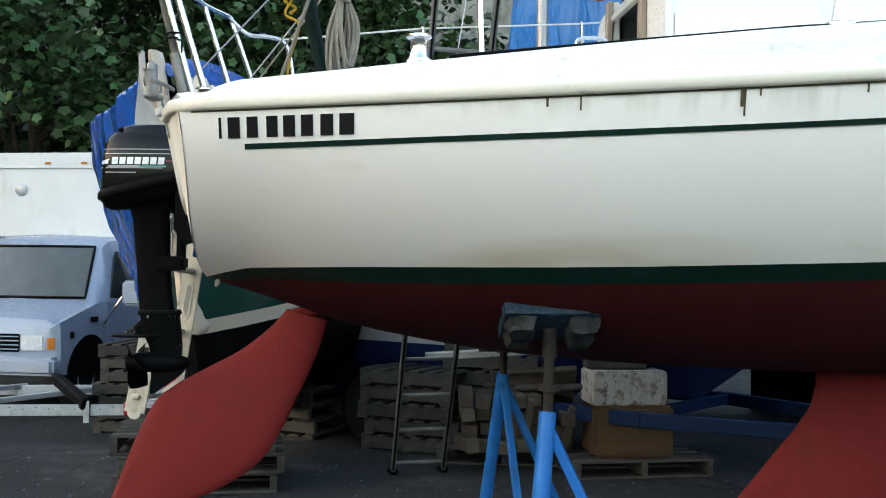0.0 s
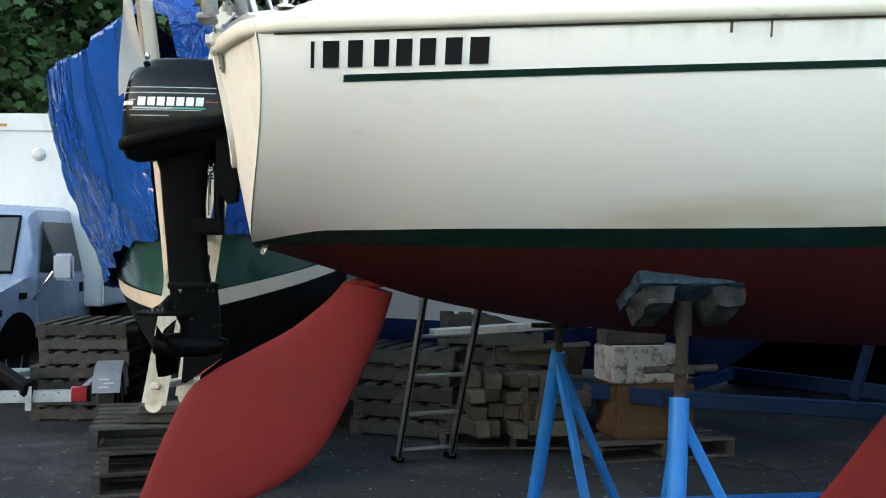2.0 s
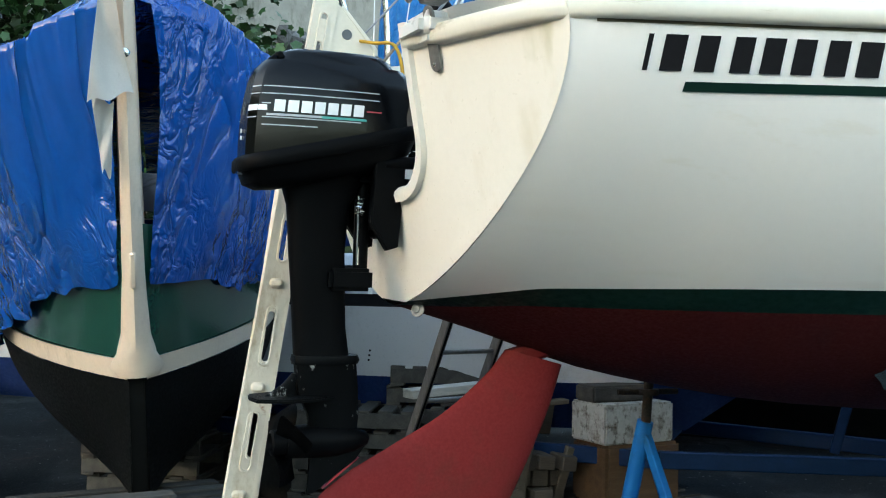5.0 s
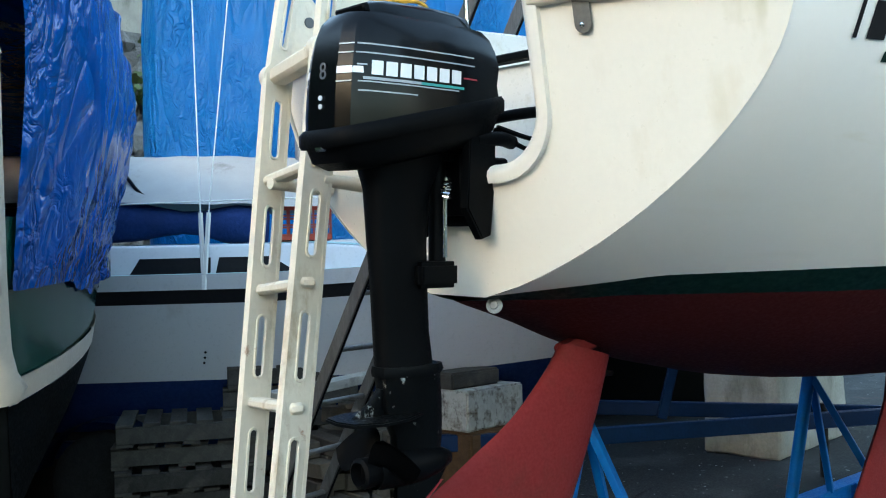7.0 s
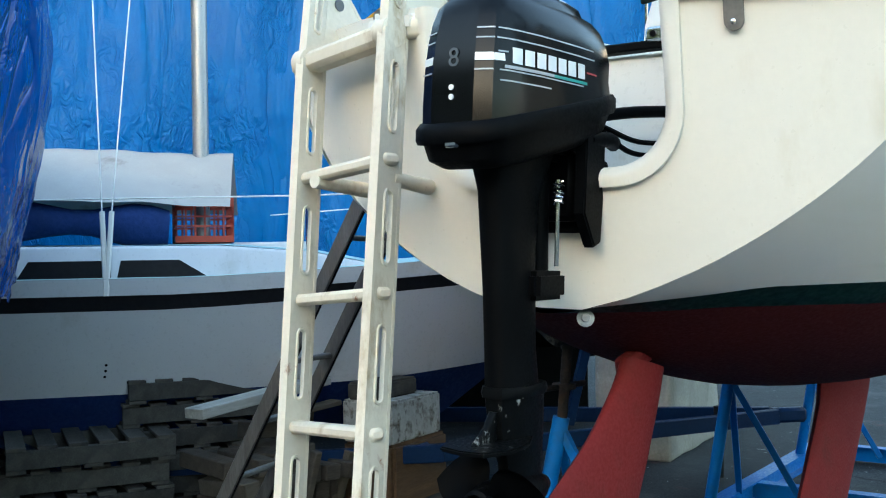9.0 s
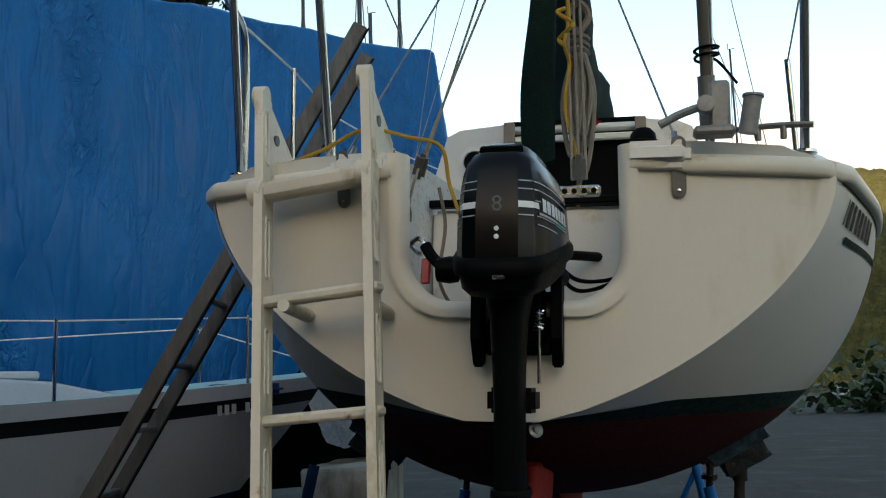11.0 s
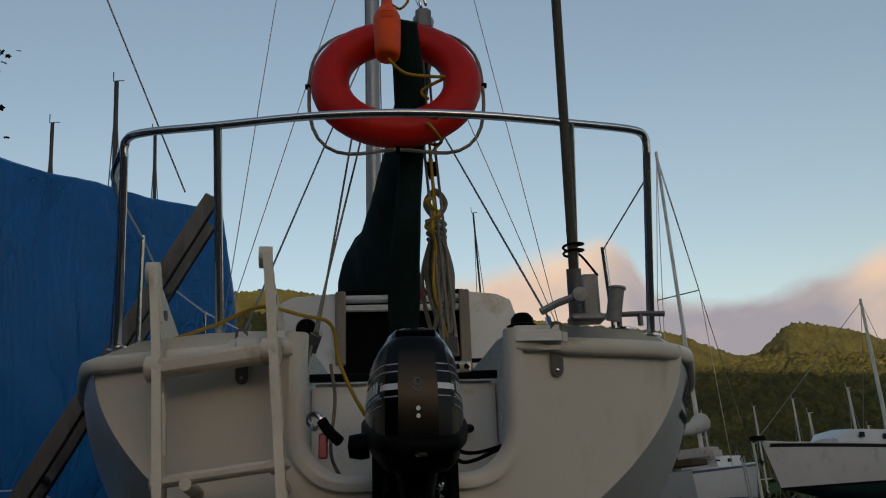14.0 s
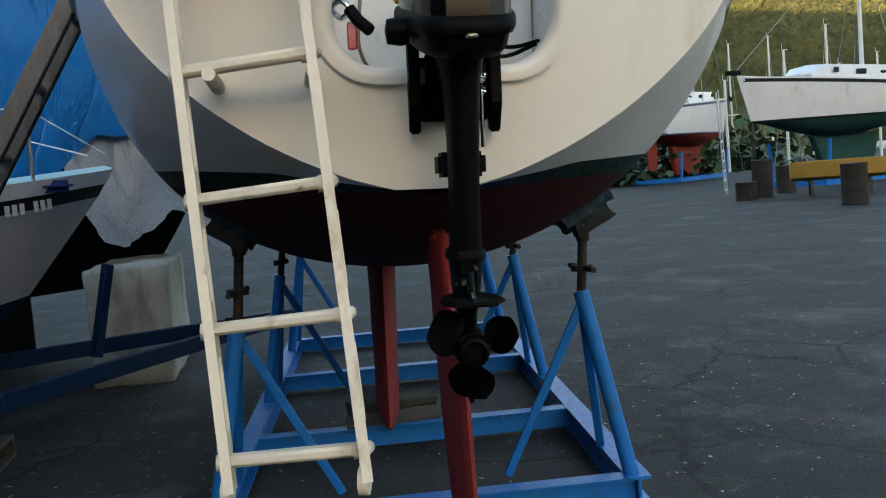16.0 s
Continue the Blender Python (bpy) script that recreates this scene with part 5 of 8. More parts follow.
def slot_rail(a, b, slots, wid, side, name="rail"):
    """A channel rail with long rounded slots; it is wide fore and aft."""
    d = (b - a)
    ln = d.length
    d.normalize()
    across = Vector((1.0, 0.06, 0.0)).normalized()
    across = (across - d * across.dot(d)).normalized()
    nrm = d.cross(across)
    w, th = wid, 0.036
    bm = empty_bm()

    def bar(p0, p1, u0, u1, t0, t1):
        ring = []
        vs = []
        for p in (p0, p1):
            for u, t in ((u0, t0), (u1, t0), (u1, t1), (u0, t1)):
                vs.append(bm.verts.new(a + d * p + across * u + nrm * t))
        for f in ((0, 1, 2, 3), (7, 6, 5, 4), (0, 4, 5, 1), (1, 5, 6, 2), (2, 6, 7, 3), (3, 7, 4, 0)):
            bm.faces.new([vs[k] for k in f])
    f0, f1 = 0.006, 0.018
    bar(0, ln, -w / 2, -w / 2 + 0.01, -0.006, f1)
    bar(0, ln, w / 2 - 0.01, w / 2, -0.006, f1)
    sw = wid * 0.17
    edges = [0.0]
    for s0, s1 in slots:
        edges += [s0, s1]
    edges.append(ln)
    for k in range(0, len(edges) - 1, 2):
        bar(edges[k], edges[k + 1], -w / 2 + 0.008, w / 2 - 0.008, f0, f1 - 0.001)
    for s0, s1 in slots:
        for u in (-1, 1):
            bar(s0, s1, u * sw if u > 0 else -w / 2 + 0.008, w / 2 - 0.008 if u > 0 else -sw, f0, f1 - 0.001)
        path = []
        for k in range(9):
            g = math.pi * k / 8
            path.append(a + d * (s0 + sw - sw * math.sin(g)) + across * (sw * math.cos(g)))
        for k in range(9):
            g = math.pi * k / 8
            path.append(a + d * (s1 - sw + sw * math.sin(g)) + across * (-sw * math.cos(g)))
        tube([p + nrm * (f1 - 0.001) for p in path], 0.0045, 5, True, bm=bm)
        # rounded ends of the slot
        for c0, sg in ((s0, 1), (s1, -1)):
            for u in (-1, 1):
                for k in range(3):
                    y0, y1 = sw * k / 3, sw * (k + 1) / 3
                    dd = sw - math.sqrt(sw * sw - ((y0 + y1) / 2) ** 2)
                    lo, hi = (c0, c0 + dd) if sg > 0 else (c0 - dd, c0)
                    bar(lo, hi, u * y1 if u < 0 else y0, u * y0 if u < 0 else y1, f0, f1 - 0.002)
    return part(name, bm, M["ladder_paint"], ladder, "", 40)


LEN = 1.29
slots = [(0.07 + 0.305 * k, 0.24 + 0.305 * k) for k in range(4)]
for top, side, down in ((TOP_P, 1, DOWN_P), (TOP_S, -1, DOWN)):
    end = top + down * LEN
    slot_rail(top, end, slots, 0.09, side)
    part("rail_foot", lathe([(0, -0.011), (0.033, -0.011), (0.033, 0.011), (0, 0.011)], 18, Matrix.Translation(end) @ pose(0, 0, 0, 0, 90, 80 if side < 0 else 85)), M["ladder_paint"], ladder)
    # upright above the deck
    up = Vector((0.03, 0.7, 2.262)) if side > 0 else Vector((-0.05, 0.372, 2.278))
    slot_rail(up, top, [(0.05, 0.22)], 0.075, side, "upper_rail")
    part("rail_cap", lathe([(0, -0.018), (0.031, -0.018), (0.031, 0.018), (0, 0.018)], 18, Matrix.Translation(up) @ pose(0, 0, 0, 90, 0, 4)), M["ladder_paint"], ladder)
    hb = top + Vector((0.17, 0.0, 0.1))
    plate = [up + Vector((0.02, 0, 0.0)), up + Vector((0.05, 0, -0.02)), hb + Vector((0.03, 0, 0.03)), hb + Vector((0.035, 0, -0.03)), hb + Vector((-0.02, 0, -0.045)), top + Vector((0.02, 0, 0.06))]
    bm = empty_bm()
    loft([[p + Vector((0, dy, 0)) for p in plate] for dy in (-0.007, 0.007)], True, True, bm)
    part("hook_plate", bm, M["ladder_paint"], ladder)
    part("hook_hole", tube([hb.lerp(up, 0.4) + Vector((-0.01, -0.008, 0)), hb.lerp(up, 0.4) + Vector((-0.01, 0.008, 0))], 0.016, 12), M["grey_mark"], ladder)
    part("hook_flange", tube(plate[1:5], 0.011, 8), M["ladder_paint"], ladder)
    part("hinge_pin", tube([hb + Vector((0.0, -0.03, -0.02)), hb + Vector((0.0, 0.03, -0.02))], 0.012, 10), M["stainless"], ladder)
    part("pivot_boss", lathe([(0, -0.02), (0.036, -0.02), (0.036, 0.02), (0, 0.02)], 18, Matrix.Translation(top + Vector((-0.01, 0, 0.0))) @ pose(0, 0, 0, 0, 90, 80)), M["ladder_paint"], ladder)
for k in range(5):
    a, b = TOP_P + DOWN_P * 0.305 * k, TOP_S + DOWN * 0.305 * k
    if k == 0:
        bm = beam(a, b, 0.06, 0.05, 0.012)
    else:
        bm = beam(a + (a - b) * 0.02, b + (b - a) * 0.09, 0.05 if k < 2 else 0.042, 0.028, 0.008)
    part("rung", bm, M["ladder_paint"], ladder)
    for p in (a, b):
        part("rung_boss", lathe([(0, -0.016), (0.02, -0.016), (0.02, 0.016), (0, 0.016)], 12, Matrix.Translation(p + Vector((0, -0.0, -0.004))) @ pose(0, 0, 0, 90, 0, 0)), M["ladder_paint"], ladder)
for y in (0.55, 0.31):
    z = 1.66
    p = Vector((-0.13, y, z))
    part("standoff", tube([p, Vector((transom_x(y, z) - 0.01, y + 0.01, z - 0.01))], [0.016, 0.02], 10), M["ladder_paint"], ladder)

# ---- green boat wrapped in blue tarp ----
green = thing("green_sailboat", pose(-0.355, 1.86, 0.04, 0, -3.3, -7), "dark green wooden boat, black below, wrapped in a torn blue tarp", "boat")


def g_half(y, z):
    """Half breadth of the green hull at y aft of the stem."""
    flare = 0.75 + 0.25 * min(1.6, max(0, (z - 0.3) / 1.2))
    yy = y + (z - 0.98) * 0.27
    return max(0.0, 1.03 * (1 - math.exp(-max(0, yy) / 1.1))) * flare


def g_stem(z):
    return -(z - 0.98) * 0.27 if z > 0.98 else -(z - 0.98) * 0.15


def stripe_z(y):
    return 0.985 + 0.12 * y - 0.012 * y * y


def g_band(lo, hi, n, side, length=8.0, bm=None, off=0.0):
    rows = []
    for i in range(30):
        t = (i / 29) ** 1.7
        row = []
        for k in range(n + 1):
            ya = t * length
            z = lo(ya) + (hi(ya) - lo(ya)) * k / n
            y = g_stem(z) + ya
            row.append(Vector((side * (g_half(y, z) + off + 0.03), y, z)))
        rows.append(row)
    return loft(rows, False, False, bm)


for nm, lo, hi, n, mt, off in (("hull_side", lambda y: stripe_z(y) + 0.045, lambda y: 1.62, 4, "hullgreen", 0.0), ("rub_stripe", lambda y: stripe_z(y) - 0.045, lambda y: stripe_z(y) + 0.045, 1, "cream", 0.012), ):
    bm = empty_bm()
    for side in (-1, 1):
        g_band(lo, hi, n, side, bm=bm, off=off)
    part(nm, bm, M[mt], green, "", 60)
bm = empty_bm()
for side in (-1, 1):
    rows = []
    for i in range(24):
        ya = 8.0 * (i / 23) ** 1.6
        row = []
        for k in range(9):
            s = k / 8
            z = 0.32 + (stripe_z(ya) - 0.05 - 0.32) * s
            w = (g_half(ya, stripe_z(ya)) + 0.03) * s ** (0.62 - 0.27 * min(1, ya / 2.2)) * (1 + 0.1 * min(1, ya / 3) * math.sin(s * math.pi))
            row.append(Vector((side * max(0.035, w), 0.1 * (1 - s) + ya, z)))
        rows.append(row)
    loft(rows, False, False, bm)
part("bottom", bm, M["hullblack"], green, "black bottom paint", 60)
part("forefoot", prism([(0.0, 0.98), (0.1, 0.28), (2.6, 0.25), (2.6, 0.6)], "x", -0.04, 0.04, 0.01), M["hullblack"], green)
bm = loft([[Vector((-w, g_stem(z) + 0.06, z)), Vector((-w * 0.75, g_stem(z) - 0.015, z)), Vector((0, g_stem(z) - 0.055, z)), Vector((w * 0.75, g_stem(z) - 0.015, z)), Vector((w, g_stem(z) + 0.06, z)), Vector((0, g_stem(z) + 0.12, z))] for z, w in ((0.95, 0.09), (1.0, 0.12), (1.06, 0.085), (1.15, 0.068), (1.4, 0.056), (1.9, 0.048), (2.3, 0.045), (2.62, 0.041), (2.66, 0.035))])
part("stem", bm, M["cream"], green, "tall cream painted stem post", 60)
part("stem_screw", lathe([(0, 0), (0.02, 0), (0.016, 0.01), (0, 0.013)], 14, Matrix.Translation((0.0, g_stem(2.3) - 0.052, 2.3)) @ pose(0, 0, 0, 90, 0, 0)), M["stainless"], green)
part("stem_fitting", box((0.0, g_stem(1.42) - 0.055, 1.42), (0.03, 0.03, 0.16), (15, 0, 0), 0.008), M["cream"], green)


def tarp_sheet(side):
    """A hanging sheet from the ridge over the rail, with vertical folds and a ragged foot."""
    def f(u, v):
        ya = (u ** 1.35) * 7.5
        ridge_z = 2.62 - 0.16 * min(1, ya / 1.2) + 0.1 * math.sin(ya * 1.7 + side) * (ya > 0.3) + 0.03 * noise.noise((ya * 3, side, 0))
        foot = 1.36 - 0.02 * ya + 0.1 * noise.noise((ya * 2.2, side * 3.0, 4)) + 0.05 * noise.noise((ya * 9, 2, side))
        if side < 0:
            foot -= 0.27 * min(1, max(0, (ya - 0.25) / 1.1))
        gap = 0.02 + 0.06 * math.sin(min(1, v) * math.pi) ** 2 if side > 0 else 0.0 + 0.02 * v
        ya2 = ya + (gap * max(0, 1 - ya / 0.8))
        if v < 0.28:
            k = v / 0.28
            z = ridge_z - 0.1 * k * k
            w = (g_half(ya2 - 0.33, 2.2) + 0.07 * min(1, ya / 0.35)) * k ** 0.8
        else:
            k = (v - 0.28) / 0.72
            z = (ridge_z - 0.1) + (foot - ridge_z + 0.1) * k
            w = g_half(ya2 - (max(1.2, z) - 0.98) * 0.27, max(1.2, z)) + 0.05 + (0.03 + 0.05 * math.sin(k * math.pi)) * min(1, ya / 0.35)
        if side > 0:
            w -= 0.075 * min(1, max(0, ya - 0.3))
        else:
            w += 0.06 * math.sin(min(1, ya / 1.2) * math.pi / 2) * (1 - 0.6 * k if v >= 0.28 else k)
        amp = 0.012 + 0.05 * (v > 0.28) * min(1, ya)
        fold = noise.noise((ya * 5.5 + side * 7, z * 0.7, 1.0)) + 0.6 * noise.noise((ya * 13, z * 1.6, side)) + 0.35 * noise.noise((ya * 9, z * 9, 2.0 + side))
        # crumpled foot
        cr = max(0, (v - 0.8) / 0.2)
        fold += cr * 1.1 * noise.noise((ya * 11, z * 14, 5.0))
        w += fold * amp
        y = g_stem(z) + ya2
        return Vector((side * max(0.015, w), y + 0.02 * fold, z))
    bm = grid(f, 150, 60)
    return bm


tarp = thing("blue_tarp", pose(-0.355, 1.86, 0.04, 0, -3.3, -7), "torn glossy blue tarpaulin draped over the green boat", "tarpaulin")
part("tarp_side", tarp_sheet(-1), M["tarp"], tarp, "", 180)
part("tarp_side", tarp_sheet(1), M["tarp"], tarp, "", 180)


def flap(u, v):
    z = 2.64 - 0.5 * v - 0.05 * v * u + 0.012 * math.sin(u * 9)
    left, right = -0.075 - 0.075 * v, -0.03 + 0.06 * v * v
    x = right + (left - right) * u
    return Vector((x, g_stem(z) - 0.062 - 0.025 * math.sin(u * 4 + v * 5) - 0.03 * v, z))


def flap_tail(u, v):
    z = 2.12 - 0.3 * v
    x = -0.135 + 0.085 * u * (1 - 0.6 * v) + 0.03 * v
    return Vector((x, g_stem(z) - 0.05 - 0.02 * math.sin(u * 5 + v * 7), z + 0.02 * math.sin(u * 6)))


part("canvas_flap", grid(flap, 14, 24), M["canvas"], tarp, "torn white canvas flap", 180)
part("canvas_tail", grid(flap_tail, 10, 16), M["canvas"], tarp, "", 180)
for k, (x, y, z, sx, sy, sz, r) in enumerate(((-0.42, 1.74, 0.475, 0.34, 0.12, 0.05, 6), (-0.46, 1.8, 0.42, 0.42, 0.16, 0.06, -4))):
    single("support_timber", box((0, 0, 0), (sx, sy, sz), (0, 0, r), 0.006), M["greywood"], pose(x, y, z), "rough timber blocking under the green bow", "timber block", "bow blocking")

# ---- pallets and timber pile ----
def pallet(name="pallet"):
    p = thing(name, None, "grey weathered wooden pallet in a stack", "pallet", "stacked pallets")
    w, d = 1.0, 0.8
    board = box((0, 0, 0), (w, 0.09, 0.018), (0, 0, 0), 0.002)
    first = part("deck_board", board, M["greywood"], p)
    first.location = (0, -d / 2 + 0.045, 0.118)
    for k in range(1, 6):
        o = new("deck_board", first.data)
        o.parent, o.location = p, (0.006 * math.sin(k * 7), -d / 2 + 0.045 + k * (d - 0.09) / 5, 0.118)
    st = part("stringer", box((0, 0, 0), (0.045, d, 0.09), (0, 0, 0), 0.003), M["greywood"], p)
    st.location = (-w / 2 + 0.0225, 0, 0.064)
    for x in (0, w / 2 - 0.0225):
        o = new("stringer", st.data)
        o.parent, o.location = p, (x, 0, 0.064)
    for y in (-d / 2 + 0.045, 0, d / 2 - 0.045):
        o = new("bottom_board", first.data)
        o.parent, o.location = p, (0, y, 0.0095)
    return p


pal = pallet()
rnd = random.Random(5)


def stack(x, y, n, turn, z0=0.0, start=None):
    for k in range(n):
        m = pose(x + rnd.uniform(-0.03, 0.03), y + rnd.uniform(-0.03, 0.03), z0 + 0.1285 * k, 0, 0, turn + rnd.uniform(-3, 3))
        if start is not None and k == 0:
            start.matrix_world = m
        else:
            copy_thing(pal, m)


stack(1.22, 3.55, 5, 62, 0.0, pal)
stack(1.85, 3.5, 7, 62)
stack(0.1, 4.5, 7, 62, -0.13)
stack(-1.62, 5.95, 7, 84, -0.26)
stack(-0.36, 2.12, 3, 6)
stack(2.56, 2.62, 1, 4)
stack(1.75, 3.05, 1, -5)


def timber(c, s, rot, material="oldwood", label="short weathered timber offcut", bev=0.006):
    return single("timber", box((0, 0, 0), s, (0, 0, 0), bev), M[material], pose(*c, *rot), label, "timber", "timber pile")


XB = 2.53
single("wooden_box", box((0, 0, 0), (0.56, 0.36, 0.36), (0, 0, 0), 0.02, 2), M["brownwood"], pose(XB + 0.03, 2.44, 0.311, 0, 0, 4), "dark brown wooden box on a pallet", "box")
single("painted_box", box((0, 0, 0), (0.53, 0.34, 0.24), (0, 0, 0), 0.012, 2), M["chippedwhite"], pose(XB, 2.44, 0.611, 0, 0, 5), "wooden box with flaking white paint", "box")
single("timber_beam", box((0, 0, 0), (0.42, 0.2, 0.1), (0, 0, 0), 0.012, 2), M["greywood"], pose(XB - 0.06, 2.46, 0.781, 0, 0, 3), "short grey timber on the painted box", "timber", "timber pile")
for k in range(26):
    row = k // 7
    x = 1.44 + 0.115 * (k % 7) + rnd.uniform(-0.02, 0.02)
    timber((x, 2.68 + rnd.uniform(-0.08, 0.08), 0.175 + 0.105 * row), (rnd.uniform(0.09, 0.12), rnd.uniform(0.3, 0.5), rnd.uniform(0.08, 0.1)), (rnd.uniform(-4, 4), rnd.uniform(-6, 6), rnd.uniform(-8, 8)))
for c, s, r in (((2.12, 2.95, 0.6), (0.24, 0.3, 0.2), (4, 8, 10)), ((1.85, 2.7, 0.62), (0.5, 0.1, 0.09), (0, 5, 3)), ((1.95, 2.62, 0.7), (0.55, 0.09, 0.03), (0, -4, -5)), ((2.15, 2.5, 0.3), (0.06, 0.05, 0.34), (14, 10, 0)), ((1.75, 2.47, 0.32), (0.05, 0.04, 0.36), (10, -7, 0)), ((1.85, 2.46, 0.33), (0.05, 0.05, 0.38), (12, 6, 0))):
    timber(c, s, r)
single("plank", box((0, 0, 0), (1.0, 0.12, 0.05), (0, 0, 0), 0.004), M["palewood"], pose(1.62, 2.55, 0.83, 0, -3, 6), "pale weathered plank across the timber pile", "plank")

# ---- old extension ladder against the port side ----
ext = thing("extension_ladder", None, "dirty aluminium extension ladder leaning on the boat", "ladder")
LB, LT = Vector((1.07, 2.4, 0.0)), Vector((1.26, 0.545, 3.1))
RUNG = Vector((0.97, 0.22, 0))


for sx in (-1, 1):
    dx = 0.18 * sx
    head_ = LB.lerp(LT, 0.94)
    part("rail", beam(LB + RUNG * dx, head_ + RUNG * dx * 0.95, 0.028, 0.062, 0.004), M["ladder_alu"], ext)
    part("rail_groove", beam(LB.lerp(LT, 0.02) + RUNG * dx + Vector((0, -0.031, -0.017)), head_ + RUNG * dx * 0.95 + Vector((0, -0.031, -0.017)), 0.01, 0.004), M["blackdull"], ext)
    part("foot", box(tuple(LB + RUNG * dx + Vector((0, 0.0, 0.02))), (0.05, 0.1, 0.04), (0, 0, 20), 0.006), M["blackdull"], ext, "black rubber foot")
for k in range(11):
    p = LB.lerp(LT, 0.028 + 0.0812 * k)
    part("rung", beam(p - RUNG * 0.18, p + RUNG * 0.18, 0.034, 0.022, 0.006), M["alu"], ext)

# ---- white trailer boat with a blue trailer ----
wb = thing("white_sailboat", pose(3.95, 1.78, 0.0, 0, 0, 45), "small white sailboat with black sheer band, on a blue trailer", "sailboat")
# local: y runs aft from the stem, -x faces the camera


def w_half(y, s):
    b = 1.12 * (1 - math.exp(-max(0, y) / 1.35))
    return b * (0.62 + 0.38 * min(1, s) ** 0.8)


def w_band(z0, z1, s0, s1, n, mt, nm, rake=1.15, off=0.0, label=""):
    bm = empty_bm()
    for side in (-1, 1):
        rows = []
        for i in range(26):
            ya = 5.6 * (i / 25) ** 1.5
            row = []
            for k in range(n + 1):
                t = k / n
                z = z0(ya) + (z1(ya) - z0(ya)) * t
                s = s0 + (s1 - s0) * t
                y = ya + rake * (1 - s)
                row.append(Vector((side * (w_half(ya, s) + off), y, z)))
            rows.append(row)
        loft(rows, False, False, bm)
    return part(nm, bm, M[mt], wb, label, 60)


def sz(y):
    return 1.45 + 0.16 * max(0.0, 1 - y / 2.6) ** 1.3


w_band(lambda y: 0.82 + 0.06 * max(0, 1 - y / 0.9), lambda y: sz(y) - 0.17, 0.45, 0.9, 8, "whitehull", "hull_side")
w_band(lambda y: 0.5, lambda y: 0.82 + 0.06 * max(0, 1 - y / 0.9), 0.0, 0.45, 4, "bluecloth", "bottom", label="dark blue bottom paint")
w_band(lambda y: sz(y) - 0.17, lambda y: sz(y) - 0.09, 0.9, 0.95, 1, "letter", "sheer_band", label="black sheer band")
w_band(lambda y: sz(y) - 0.09, lambda y: sz(y), 0.95, 1.0, 2, "whitehull", "gunwale", off=0.012)
bm = empty_bm()
for side in (-1, 1):
    loft([[Vector((side * k * w_half(5.6 * (i / 25) ** 1.5, 1.0), 5.6 * (i / 25) ** 1.5, sz(5.6 * (i / 25) ** 1.5) + 0.03 * (1 - k))) for k in (1, 0.5, 0)] for i in range(26)], False, False, bm)
part("deck", bm, M["paleblue"], wb, "pale blue deck", 60)
CABIN = [(1.3, 0.5, 1.4, 1.46), (1.9, 0.72, 1.4, 1.58), (2.4, 0.83, 1.38, 1.62), (4.6, 1.0, 1.36, 1.63)]
bm = loft([[Vector((-w, y, z0)), Vector((-w * 0.975, y + 0.02, z1 - 0.02)), Vector((-w * 0.95, y + 0.03, z1)), Vector((w * 0.95, y + 0.03, z1)), Vector((w * 0.975, y + 0.02, z1 - 0.02)), Vector((w, y, z0))] for y, w, z0, z1 in CABIN], True, True)
part("cabin", bm, M["whitehull"], wb, "white raised cabin side", 45)
bm = empty_bm()
loft([[Vector((k * w * 0.93, y + 0.03, z1 + 0.004 + 0.03 * (1 - abs(k)))) for k in (-1, -0.5, 0, 0.5, 1)] for y, w, z0, z1 in CABIN], False, False, bm)
part("cabin_top", bm, M["paleblue"], wb, "pale blue cabin top", 60)


def cabin_side(y, z, out=0.0):
    w, z0, z1 = (float(np.interp(y, [r[0] for r in CABIN], [r[k] for r in CABIN])) for k in (1, 2, 3))
    return Vector((-w * (1 - 0.025 * (z - z0) / (z1 - z0)) - out, y, z))


for a, b, ca, cb_ in ((2.48, 2.96, 0.16, 0.02), (2.99, 3.46, 0.0, 0.06)):
    bm = empty_bm()
    lo_ = [cabin_side(a + (b - a) * k / 8, 1.445, 0.004) for k in range(9)]
    hi_ = [cabin_side(a + ca + (b - cb_ - a - ca) * k / 8, 1.545, 0.004) for k in range(9)]
    loft([[p, q, q + Vector((0.012, 0, 0)), p + Vector((0.012, 0, 0))] for p, q in zip(lo_, hi_)], True, True, bm)
    part("window", bm, M["letter"], wb, "long dark cabin window")
part("cabin_moulding", tube([cabin_side(2.3 + 0.25 * k, 1.42, 0.004) for k in range(9)], 0.008, 6), M["whitehull"], wb)
part("mast", tube([(0.0, 2.6, 1.66), (0.0, 2.6, 8.2)], 0.05, 14), M["mast"], wb, "silver mast")
for k, (x, y) in enumerate(((-0.98, 3.55), (-0.88, 1.95), (-0.45, 0.75), (0.45, 0.75))):
    part("stanchion", tube([(x, y, sz(y)), (x, y, sz(y) + 0.42)], 0.011, 8), M["stainless"], wb)
part("lifeline", tube([(-1.0, 5.5, sz(5) + 0.4), (-0.98, 3.55, sz(4) + 0.41), (-0.88, 1.95, sz(2) + 0.41), (-0.45, 0.75, sz(0.7) + 0.4), (-0.1, 0.1, sz(0) + 0.1)], 0.005, 6), M["whitewire"], wb)
part("lifeline", tube([(0.9, 2.2, sz(2) + 0.41), (0.45, 0.75, sz(0.7) + 0.4), (0.1, 0.1, sz(0) + 0.1)], 0.005, 6), M["whitewire"], wb)
